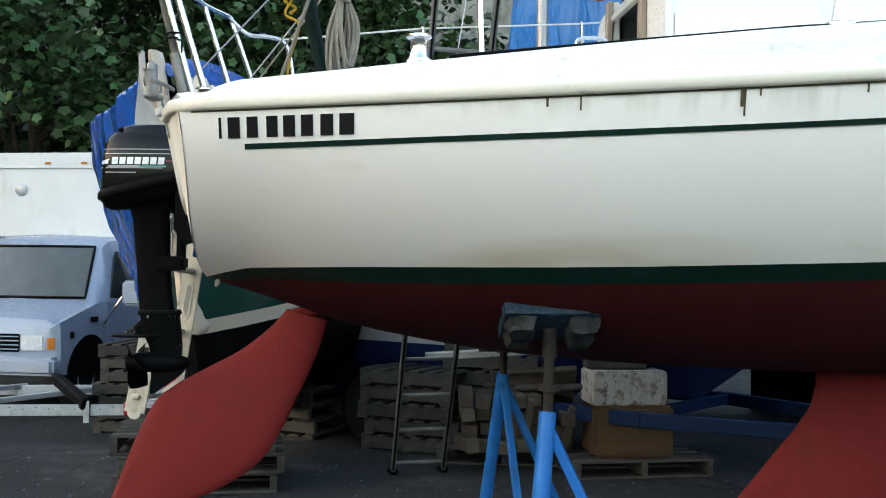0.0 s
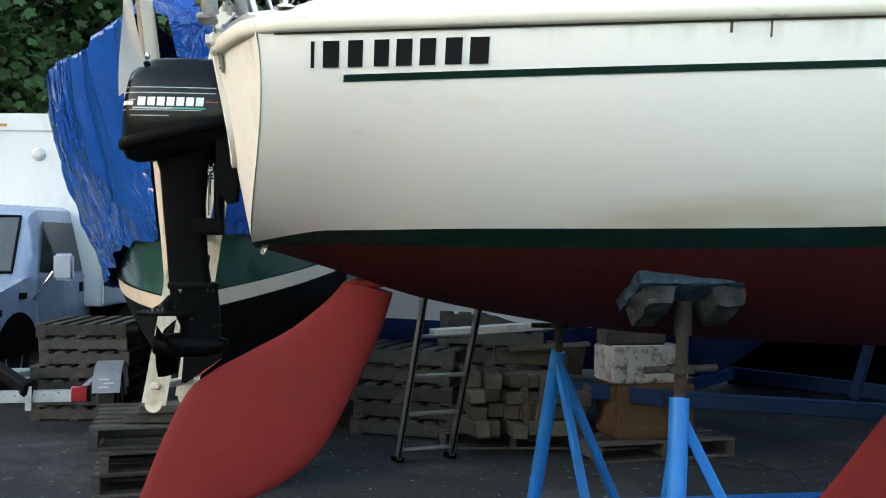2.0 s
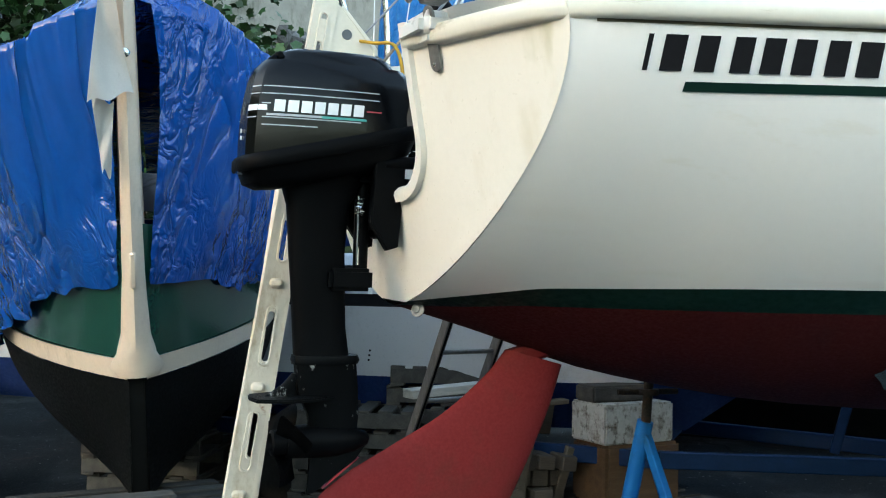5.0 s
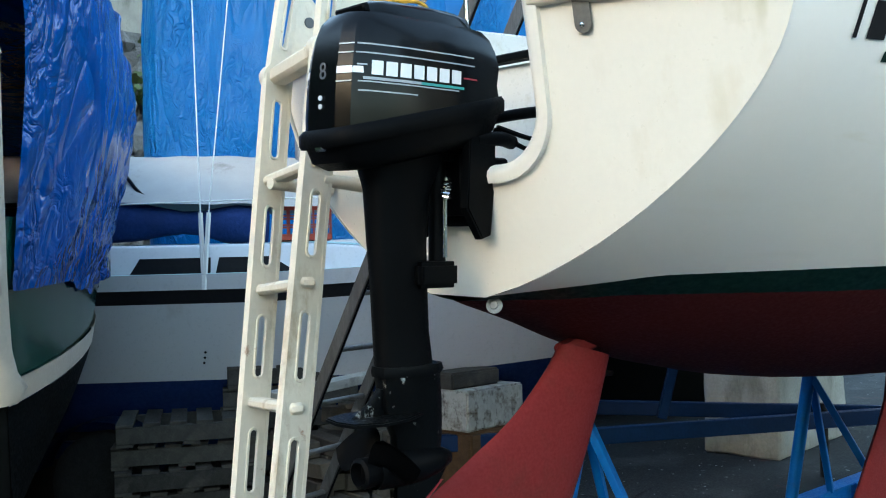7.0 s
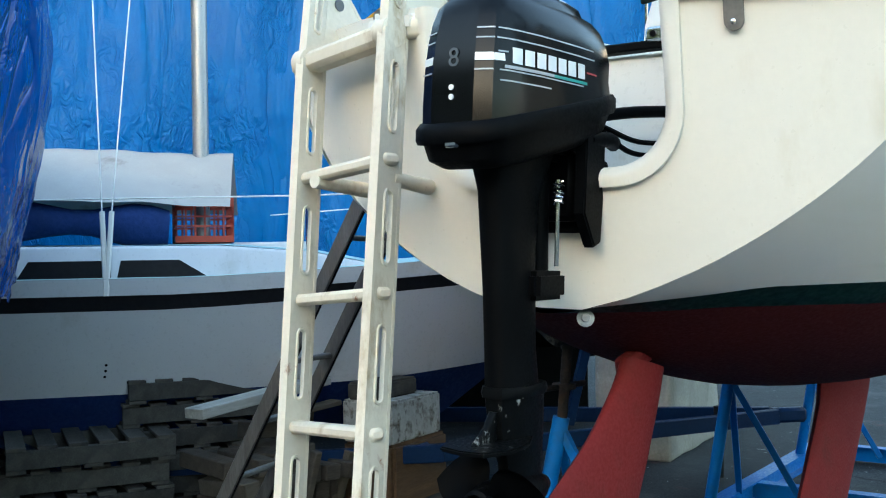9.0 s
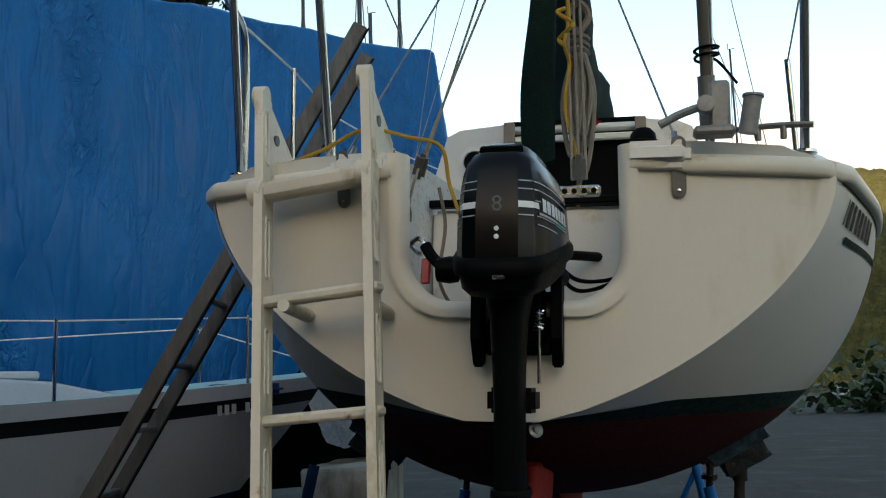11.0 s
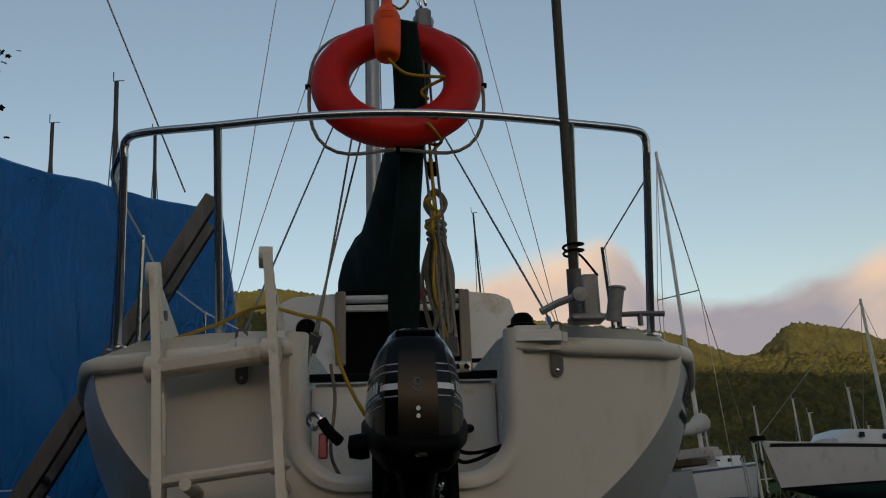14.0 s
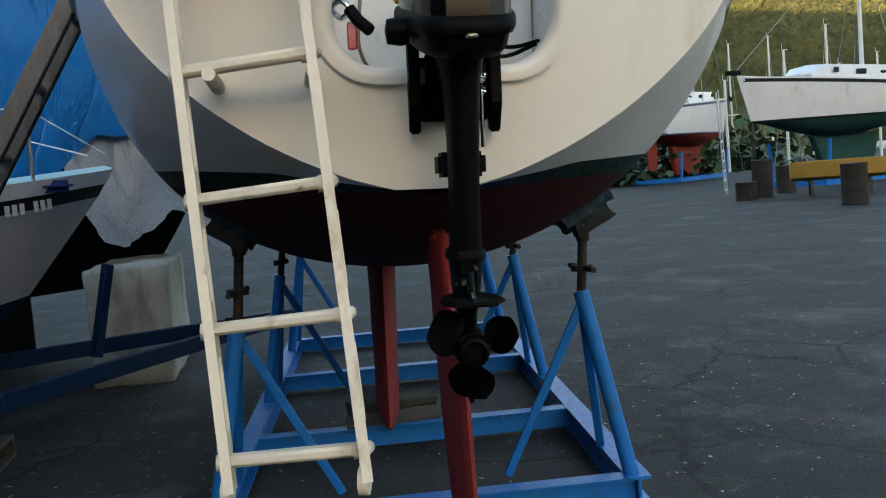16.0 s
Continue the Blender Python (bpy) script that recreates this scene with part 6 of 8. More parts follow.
for y0, x0, yt in ((2.98, -1.02, 2.6), (3.0, -1.02, 3.2)):
    part("shroud", tube([(-1.0, 2.99, sz(3) - 0.09), (-0.98, y0 + (yt - y0) * 0.05, sz(3) + 0.35)], 0.014, 6), M["whitewire"], wb, "white shroud cover")
    part("shroud", tube([(-0.98, y0 + (yt - y0) * 0.05, sz(3) + 0.35), (-0.1 if yt < 3 else -0.6, yt, 7.5 if yt < 3 else 5.5)], 0.004, 5), M["whitewire"], wb)
for k in range(3):
    part("vent_dot", lathe([(0, 0), (0.007, 0), (0.007, 0.004), (0, 0.004)], 10, Matrix.Translation((-0.965, 3.0 + 0.004 * k, 1.0 - 0.03 * k)) @ pose(0, 0, 0, 0, -90, 0)), M["blackdull"], wb)
for k in range(7):
    if k != 3:
        yy = 0.62 + 0.052 * k
        part("registration_mark", box((-w_half(yy, 0.915) - 0.003, yy + 0.03, sz(yy) - 0.145), (0.004, 0.034, 0.06), (0, 0, 22)), M["canvas"], wb)


def boom_tent(u, v):
    y = 2.4 + 3.2 * u
    a = (v - 0.5) * 2
    z = 2.22 - 0.36 * abs(a) ** 1.1 + 0.02 * noise.noise((y * 4, v * 6, 0)) + 0.1 * u
    return Vector((a * 0.62 * (0.6 + 0.4 * math.sin(min(1, u * 3) * math.pi / 2)) + 0.02 * noise.noise((y * 5, v * 5, 3)), y, z))


part("boom_tent", grid(boom_tent, 40, 24), M["tentcloth"], wb, "pale grey canvas boom tent with a torn seam", 180)
part("tent_tear", tube(smooth_path([(-0.33, 3.7, 2.11), (-0.42, 3.62, 2.04), (-0.5, 3.55, 1.98), (-0.56, 3.45, 1.92)], 10), 0.012, 5), M["blackdull"], wb)
part("furled_sail", tube(smooth_path([(-0.4, 2.75, 1.74), (-0.5, 3.4, 1.78), (-0.5, 4.4, 1.8), (-0.45, 5.4, 1.82)], 20), [0.1 + 0.03 * math.sin(k) for k in range(len(smooth_path([(0, 0, 0)] * 4, 20)))], 12), M["bluecloth"], wb, "dark blue cloth bundle")
part("hatch", box((0.1, 2.15, 1.63), (0.6, 0.5, 0.05), (0, 0, 0), 0.012), M["whitehull"], wb)
part("deck_cover", box((-0.1, 0.75, 1.5), (0.7, 0.5, 0.07), (0, 3, 0), 0.03, 2), M["bluecloth"], wb)


def milk_crate(m):
    c = thing("milk_crate", m, "red plastic milk crate on the white deck", "crate")
    w, h = 0.34, 0.28
    for sx, sy, rx in ((0, -1, 0), (0, 1, 0), (-1, 0, 1), (1, 0, 1)):
        for k in range(7):
            a = -w / 2 + w * k / 6
            part("upright", box((a, sy * w / 2, h / 2 - 0.02) if not rx else (sx * w / 2, a, h / 2 - 0.02), (0.012, 0.012, h - 0.06)), M["crate_red"], c)
        for z, th in ((0.02, 0.04), (0.1, 0.012), (0.16, 0.012), (h - 0.03, 0.06)):
            part("slat", box((0, sy * w / 2, z) if not rx else (sx * w / 2, 0, z), (w, 0.013, th) if not rx else (0.013, w, th)), M["crate_red"], c)
    part("base", box((0, 0, 0.01), (w, w, 0.012)), M["crate_red"], c)
    return c


milk_crate(pose(3.95, 1.78, 0, 0, 0, 45) @ pose(0.05, 2.6, 1.66, 0, 0, 10))

trailer2 = thing("boat_trailer", pose(3.95, 1.78, 0.0, 0, 0, 45), "blue steel boat trailer under the white sailboat", "trailer")
for side in (-1, 1):
    part("frame_rail", beam((side * 0.75, 1.2, 0.42), (side * 0.75, 5.2, 0.42), 0.06, 0.1, 0.006), M["navy_steel"], trailer2)
    part("drawbar", beam((side * 0.75, 1.25, 0.42), (side * 0.05, -1.2, 0.42), 0.06, 0.1, 0.006), M["navy_steel"], trailer2)
    w = part("wheel", lathe([(0.0, -0.08), (0.16, -0.08), (0.26, -0.075), (0.29, -0.05), (0.29, 0.05), (0.26, 0.075), (0.16, 0.08), (0.0, 0.08)], 24, Matrix.Translation((side * 0.95, 3.6, 0.27)) @ pose(0, 0, 0, 0, 90, 0)), M["tyre"], trailer2)
    fm = grid(lambda u, v, side=side: Vector((side * 0.95 + (v - 0.5) * 0.24, 3.6 - 0.38 * math.cos(math.pi * (0.08 + 0.84 * u)), 0.25 + 0.38 * math.sin(math.pi * (0.08 + 0.84 * u)))), 14, 2)
    bmesh.ops.solidify(fm, geom=fm.faces[:], thickness=0.006)
    part("mudguard", fm, M["navy_steel"], trailer2)
for y in (1.3, 2.6, 5.0):
    part("cross_member", beam((-0.75, y, 0.42), (0.75, y, 0.42), 0.06, 0.08, 0.005), M["navy_steel"], trailer2)
part("bow_post", beam((0, 0.25, 0.42), (0, 0.1, 1.0), 0.06, 0.06, 0.004), M["navy_steel"], trailer2)
part("coupler", box((0, -1.3, 0.42), (0.09, 0.26, 0.1), (0, 0, 0), 0.02), M["navy_steel"], trailer2)
part("jockey_stand", tube([(0.0, -0.8, 0.5), (0.0, -0.8, 0.02)], 0.03, 10), M["rusty"], trailer2)

# ---- concrete block ----
cb = box((0, 0, 0), (1.3, 0.6, 0.9), (0, 0, 0), 0.02, 1)
bmesh.ops.subdivide_edges(cb, edges=cb.edges[:], cuts=6, use_grid_fill=True)
for v in cb.verts:
    v.co += v.co.normalized() * 0.02 * noise.noise(v.co * 5)
single("concrete_block", cb, M["concrete"], pose(5.5, 2.07, 0.45, 0, 0, 5), "big stained concrete mooring block", "concrete block", sharp=180)

# ---- tall boat under a pale blue tarp ----
big = thing("shrouded_boat", None, "tall boat hidden under a pale blue tarpaulin", "boat")


WALL_A, WALL_AX, WALL_N = Vector((6.69, 1.19, 0)), Vector((-0.7071, 0.7071, 0)), Vector((-0.7071, -0.7071, 0))
WALL_LEN, WALL_TOP = 6.8, 4.84


def big_tarp(u, v):
    # u along the boat, v up the side and over the top
    base = WALL_A + WALL_AX * WALL_LEN * u
    top = WALL_TOP + 0.05 * noise.noise((u * 9, 0, 0))
    foot = 1.95 - 1.1 * min(1, max(0, (u - 0.22) / 0.2)) + 0.07 * noise.noise((u * 14, 3, 0))
    if v < 0.75:
        k = v / 0.75
        z = foot + (top - foot) * k
        out = 0.22 * math.sin(k * math.pi) - 0.1 * (1 - k) - 0.1 * k
    else:
        k = (v - 0.75) / 0.25
        z = top + 0.14 * math.sin(k * math.pi / 2)
        out = -0.1 - 1.7 * k
    w = 0.06 * noise.noise((u * 18, z * 0.7, 0)) + 0.025 * noise.noise((u * 45, z * 1.4, 2)) + 0.01 * noise.noise((u * 45, z * 9, 2))
    end = max(0, 1 - u / 0.06) ** 2 + max(0, 1 - (1 - u) / 0.06) ** 2
    return base + WALL_N * (out + w - 0.8 * end) + Vector((0, 0, z))


part("tarp_wall", grid(big_tarp, 150, 70), M["tarp_pale"], big, "pale blue tarpaulin", 180)


def big_end(u, v, far=False):
    z = 1.95 + (WALL_TOP + 0.08 - 1.95) * v
    base = WALL_A + (WALL_AX * WALL_LEN if far else Vector((0, 0, 0)))
    bulge = (0.28 * math.sin(u * math.pi) + 0.06 * noise.noise((u * 9, z * 0.8, 3))) * (1 if far else -1)
    return base + WALL_N * (-0.85 - 1.3 * u) + WALL_AX * bulge + Vector((0, 0, z))


part("tarp_end", grid(big_end, 30, 40), M["tarp_pale"], big, "", 180)
part("tarp_end", grid(lambda u, v: big_end(u, v, True), 30, 40), M["tarp_pale"], big, "", 180)


def big_hull(u, v):
    k = math.sin(v * math.pi / 2)
    taper = 1 - 0.9 * max(0, (u - 0.6) / 0.4) ** 2
    return WALL_A + WALL_AX * (0.15 + (WALL_LEN - 0.3) * u) + WALL_N * (-1.75 + (1.3 * k) * taper) + Vector((0, 0, 0.55 + 1.6 * v))


part("hull_side", grid(big_hull, 20, 10), M["hullblack"], big, "dark hull below the tarpaulin", 180)
part("keel", box((0, 0, 0), (3.0, 0.3, 0.7)), M["hullblack"], big).matrix_local = Matrix.Translation(WALL_A + WALL_AX * 3 + WALL_N * -1.75 + Vector((0, 0, 0.35))) @ pose(0, 0, 0, 0, 0, 135)


def curtain(u, v):
    s = -0.5 + 2.3 * u
    fold = noise.noise((s * 5, v * 0.8, 1)) + 0.5 * noise.noise((s * 12, v * 1.5, 2))
    z = 1.98 - (0.85 + 0.35 * noise.noise((s * 2.2, 4, 1))) * v + 0.05 * noise.noise((s * 3, 0, 5)) * (v > 0.9)
    return WALL_A + WALL_AX * s + WALL_N * (-0.18 + 0.5 * v ** 2 + 0.14 * fold * (0.4 + v)) + Vector((0, 0, z))


single("plastic_curtain", grid(curtain, 70, 40), M["plasticsheet"], None, "white plastic sheeting hanging below the blue tarpaulin", "plastic sheet", sharp=180)

part("stay", tube([(7.17, 1.99, 5.31), (5.44, 3.71, 10.28)], 0.009, 6), M["wire"], big, "black wire stay")
# ---- box truck ----
van = thing("box_truck", pose(-3.75, 6.7, -0.24, 0, 0, -11), "pale blue van-fronted truck with a white cargo box", "truck")
# local: -y is the front
def cab_ring(y, w, zb, zs, zt, wt):
    return [Vector((-w, y, zb)), Vector((-w * 1.0, y, (zb + zs) / 2)), Vector((-w * 0.985, y, zs)), Vector((-wt, y, zt - 0.05)), Vector((-wt * 0.9, y, zt)), Vector((0, y, zt + 0.03)), Vector((wt * 0.9, y, zt)), Vector((wt, y, zt - 0.05)), Vector((w * 0.985, y, zs)), Vector((w * 1.0, y, (zb + zs) / 2)), Vector((w, y, zb))]


part("cab", loft([cab_ring(*r) for r in ((0.0, 0.9, 0.5, 0.98, 1.0, 0.8), (0.04, 0.97, 0.45, 1.03, 1.06, 0.88), (0.4, 1.0, 0.42, 1.13, 1.17, 0.9), (0.78, 1.0, 0.4, 1.22, 1.27, 0.88), (1.0, 1.0, 0.4, 1.25, 1.62, 0.84), (1.25, 1.0, 0.4, 1.25, 1.96, 0.8), (1.45, 1.0, 0.4, 1.25, 2.04, 0.8), (2.5, 1.0, 0.4, 1.25, 2.06, 0.82))], True, True), M["van_paint"], van, "pale blue cab", 35)


def ws(u, v):
    z = 1.29 + 0.62 * v
    y = 0.79 + (z - 1.27) * 0.66 - 0.022
    w = 0.84 - 0.1 * v
    return Vector(((u - 0.5) * 2 * w, y - 0.07 * (1 - (2 * u - 1) ** 2), z))


part("windshield", grid(ws, 12, 6), M["windshield"], van, "tinted windshield")
edge = [ws(k / 12, 0) for k in range(13)] + [ws(1, k / 6) for k in range(1, 7)] + [ws(1 - k / 12, 1) for k in range(1, 13)] + [ws(0, 1 - k / 6) for k in range(1, 6)]
part("windshield_seal", tube(edge, 0.018, 6, True), M["blackdull"], van, "black rubber windshield seal")
wh_ = []
for k in range(20):
    a = 2 * math.pi * k / 20
    wh_.append(Vector((0.42 + 0.19 * math.cos(a), 1.02 + 0.03 * math.sin(a), 1.38 + 0.12 * math.sin(a))))
part("steering_wheel", tube(wh_, 0.013, 6, True), M["blackdull"], van)
part("wiper", tube([(-0.3, 0.77, 1.29), (0.45, 0.83, 1.36)], 0.01, 6), M["blackdull"], van)
for side in (-1, 1):
    dr = part("door", prism([(1.08, 0.5), (2.35, 0.5), (2.35, 1.24), (1.02, 1.22)], "x", side * 1.003 - 0.006, side * 1.003 + 0.006, 0.004), M["van_paint"], van)
    bm = prism([(1.12, 1.26), (2.3, 1.27), (2.26, 1.86), (1.47, 1.86)], "x", side * 0.0 - 0.006, side * 0.0 + 0.006, 0.0)
    for v in bm.verts:
        v.co.x += side * (0.985 - (v.co.z - 1.25) / 0.8 * 0.16)
    part("side_window", bm, M["glassdark"], dr, "dark side window")
    part("door_latch", box((side * 1.012, 2.2, 1.08), (0.02, 0.1, 0.12), (0, 0, 0), 0.01), M["blackdull"], dr)
    part("fender_vent", box((side * 1.0, 0.72, 1.04), (0.02, 0.16, 0.06), (0, 0, 0), 0.004), M["blackdull"], van)
    part("headlight", box((side * 0.66, 0.0, 0.8), (0.27, 0.06, 0.17), (0, 0, side * 4), 0.015, 2), M["lens_clear"], van, "clear square headlight")
    part("turn_signal", box((side * 0.87, 0.04, 0.8), (0.11, 0.1, 0.17), (0, 0, side * 14), 0.02, 2), M["lens_amber"], van, "amber turn lens")
    part("marker_lamp", box((side * 0.992, 0.24, 0.88), (0.02, 0.06, 0.07), (0, 0, 0), 0.004), M["blackdull"], van)
    mr = part("mirror", box((side * 1.32, 1.0, 1.35), (0.22, 0.07, 0.3), (0, 0, side * 6), 0.03, 3), M["bumper"], van, "tall side mirror")
    part("mirror_arm", tube([(side * 1.0, 0.95, 0.98), (side * 1.22, 0.96, 1.3)], 0.012, 8), M["stainless"], mr)
    part("mirror_arm", tube([(side * 0.98, 1.1, 1.27), (side * 1.25, 1.0, 1.27), (side * 1.27, 0.98, 1.42)], 0.012, 8), M["stainless"], mr)
    for y in (0.62, 3.9):
        wm = Matrix.Translation((side * 0.86, y, 0.37)) @ pose(0, 0, 0, 0, 90, 0)
        wl = part("wheel", lathe([(0.0, -0.1), (0.2, -0.1), (0.34, -0.1), (0.37, -0.07), (0.37, 0.07), (0.34, 0.1), (0.2, 0.1), (0.0, 0.1)], 28, wm), M["tyre"], van)
        part("rim", lathe([(0.0, -0.07), (0.19, -0.105), (0.2, -0.1), (0.2, 0.1), (0.19, 0.105), (0.0, 0.07)], 20, wm), M["bumper"], wl)
    # dark wheel arch
    arch = [(0.62 + 0.47 * math.cos(math.pi * k / 12), 0.4 + 0.47 * math.sin(math.pi * k / 12)) for k in range(13)]
    part("wheel_arch", prism(arch, "x", side * 0.96 - 0.045, side * 0.96 + 0.046), M["blackdull"], van)
part("grille", box((0, 0.0, 0.8), (1.0, 0.05, 0.2), (0, 0, 0), 0.01), M["blackdull"], van, "dark grille")
for k in range(4):
    part("grille_bar", box((0, -0.028, 0.73 + 0.047 * k), (1.0, 0.012, 0.012), (0, 0, 0), 0.002), M["bumper"], van)
part("bumper", box((0, -0.05, 0.55), (1.96, 0.2, 0.2), (0, 0, 0), 0.04, 3), M["bumper"], van, "grey front bumper")
cargo = part("cargo_box", box((-0.05, 4.3, 2.03), (2.6, 4.0, 2.4), (0, 0, 0), 0.025, 2), M["box_paint"], van, "dirty white cargo box")
part("box_trim", box((-0.05, 2.285, 3.11), (2.58, 0.012, 0.2), (0, 0, 0), 0.004), M["box_paint"], cargo)
for x in (-0.55, -0.02):
    part("clearance_lamp", box((x, 2.27, 3.08), (0.09, 0.03, 0.03), (0, 0, 0), 0.008, 2), M["lens_amber"], cargo, "amber clearance lamp")
for x in (0.42, -0.95):
    part("round_vent", lathe([(0, 0), (0.085, 0), (0.085, 0.012), (0.07, 0.02), (0.06, 0.02), (0.05, 0.03), (0, 0.035)], 24, Matrix.Translation((x, 2.295, 2.72)) @ pose(0, 0, 0, 90, 0, 0)), M["galv"], cargo, "round metal roof vent")
for k in range(26):
    part("rivet", lathe([(0, 0), (0.008, 0), (0.005, 0.004), (0, 0.005)], 6, Matrix.Translation((1.2, 2.297, 1.0 + 0.07 * k)) @ pose(0, 0, 0, 90, 0, 0)), M["galv"], cargo)
part("underframe", box((0, 3.4, 0.55), (1.0, 5.5, 0.2)), M["blackdull"], van)

# ---- small galvanised trailer ----
tl = thing("utility_trailer", pose(-1.5, 4.75, -0.25, 0, 0, 3), "galvanised flat trailer with red tail lamp", "trailer")
part("rear_beam", beam((-3.2, 0, 0.34), (0.05, 0, 0.34), 0.05, 0.1, 0.004), M["galv"], tl)
for k in range(22):
    part("hole", lathe([(0, 0), (0.006, 0), (0.006, 0.002), (0, 0.002)], 8, Matrix.Translation((-2.6 + 0.115 * k, -0.0255, 0.35 + 0.02 * (k % 2))) @ pose(0, 0, 0, 90, 0, 0)), M["blackdull"], tl)
part("front_beam", beam((-2.9, 1.35, 0.36), (0.05, 1.35, 0.36), 0.05, 0.1, 0.004), M["galv"], tl)
part("side_beam", beam((0.0, 0, 0.36), (0.0, 2.6, 0.36), 0.05, 0.1, 0.004), M["galv"], tl)
part("brace_bar", beam((-1.6, 0.0, 0.38), (0.1, 1.5, 0.45), 0.05, 0.05, 0.004), M["galv"], tl)
part("brace_bar", beam((-2.6, 0.0, 0.38), (-1.4, 1.4, 0.4), 0.05, 0.05, 0.004), M["galv"], tl)
part("bunk", beam((-0.95, 0.9, 0.52), (-0.42, -0.06, 0.4), 0.1, 0.12, 0.02), M["blackdull"], tl, "dark rubber roller arm")
part("bunk_post", box((-0.42, -0.04, 0.33), (0.05, 0.04, 0.2)), M["galv"], tl)
part("tail_lamp", box((-0.02, -0.05, 0.36), (0.13, 0.05, 0.13), (0, 0, 0), 0.01), M["lens_red"], tl, "red square tail lamp")
part("lamp_box", box((0.055, -0.04, 0.36), (0.03, 0.06, 0.13)), M["blackdull"], tl)
wm = Matrix.Translation((0.22, 0.02, 0.295)) @ pose(0, 0, 0, 0, 90, 0)
wl = part("wheel", lathe([(0.0, -0.07), (0.16, -0.075), (0.24, -0.085), (0.285, -0.06), (0.285, 0.06), (0.24, 0.085), (0.16, 0.075), (0.0, 0.07)], 26, wm), M["tyre"], tl)
part("rim", lathe([(0.0, -0.06), (0.1, -0.072), (0.155, -0.08), (0.16, 0.08), (0.1, 0.072), (0.0, 0.06)], 20, wm), M["galv"], wl)
fm = grid(lambda u, v: Vector((0.22 + (v - 0.5) * 0.22, 0.02 - 0.33 * math.cos(math.pi * (0.1 + 0.84 * u)), 0.295 + 0.33 * math.sin(math.pi * (0.1 + 0.84 * u)))), 14, 2)
bmesh.ops.solidify(fm, geom=fm.faces[:], thickness=0.006)
part("mudguard", fm, M["galv"], tl, "galvanised mudguard")
for k in range(3):
    part("guard_mark", box((0.2 + 0.04 * (k % 2), -0.263 - 0.016 * k, 0.505 - 0.03 * k), (0.08, 0.004, 0.012), (10, 0, 0)), M["white_bar"], tl)
pl = part("number_plate", box((-1.62, -0.03, 0.2), (0.3, 0.006, 0.15), (0, 0, 0), 0.002), M["white_bar"], tl, "white number plate with dark marks")
for k in range(6):
    part("plate_mark", box((-1.73 + 0.042 * k, -0.0345, 0.19), (0.024, 0.003, 0.06)), M["bluestripe"], pl)
part("plate_tag", box((-1.55, -0.03, 0.3), (0.1, 0.006, 0.05)), M["yellowpaint"], tl)

# ---- hillside, rock wall and trees behind ----
def boulder(bm, c, r, rg):
    t = bmesh.new()
    bmesh.ops.create_icosphere(t, subdivisions=1, radius=1)
    sx, sy, sz_ = (rg.uniform(0.7, 1.3) for _ in range(3))
    off = rg.uniform(0, 50)
    for v in t.verts:
        k = 1 + 0.28 * noise.noise(v.co * 1.6 + Vector((off, 0, 0)))
        v.co = Vector((v.co.x * sx * k, v.co.y * sy * k, v.co.z * sz_ * k)) * r
    bmesh.ops.transform(t, matrix=pose(*c, rg.uniform(0, 360), rg.uniform(0, 360), rg.uniform(0, 360)), verts=t.verts)
    me_v = [bm.verts.new(v.co) for v in t.verts]
    t.verts.index_update()
    for f in t.faces:
        bm.faces.new([me_v[v.index] for v in f.verts])
    t.free()


rg = random.Random(11)
bm = empty_bm()
for k in range(1300):
    x = rg.uniform(-6, 26)
    h = rg.uniform(0, 1)
    boulder(bm, (x, 15.6 + 2.9 * h + rg.uniform(-0.2, 0.2), 0.1 + 6.9 * h), rg.uniform(0.22, 0.5), rg)
single("riprap", bm, M["rock"], None, "steep bank of grey broken rock", "rock bank", kind="stuff", sharp=20)
single("embankment", grid(lambda u, v: Vector((-40 + 90 * u, 15.7 + 3.0 * v, -0.3 + 7.3 * v)), 30, 4), M["rock"], None, "dark earth behind the rock bank", "bank", kind="structure")
wallm = box((5, 19.2, 7.6), (90, 0.4, 1.6), (0, 0, 0), 0.03)
single("wall_north", wallm, M["concrete"], None, "grey concrete parapet above the rock bank", "wall", kind="structure")
single("road", grid(lambda u, v: Vector((-60 + 130 * u, 19.3 + 8 * v, 7.0)), 2, 2), M["asphalt"], None, "road above the bank", "road", kind="structure")


def maple_leaf(bm, c, s, q):
    """A lobed leaf as a small bent star."""
    pts = []
    for k in range(10):
        a = 2 * math.pi * k / 10 + 0.3
        r = s * (1.0 if k % 2 == 0 else 0.66)
        pts.append(Vector((r * math.cos(a), r * math.sin(a), -0.25 * r * r / s)))
    vs = [bm.verts.new(c + q @ p) for p in pts]
    bm.faces.new(vs)


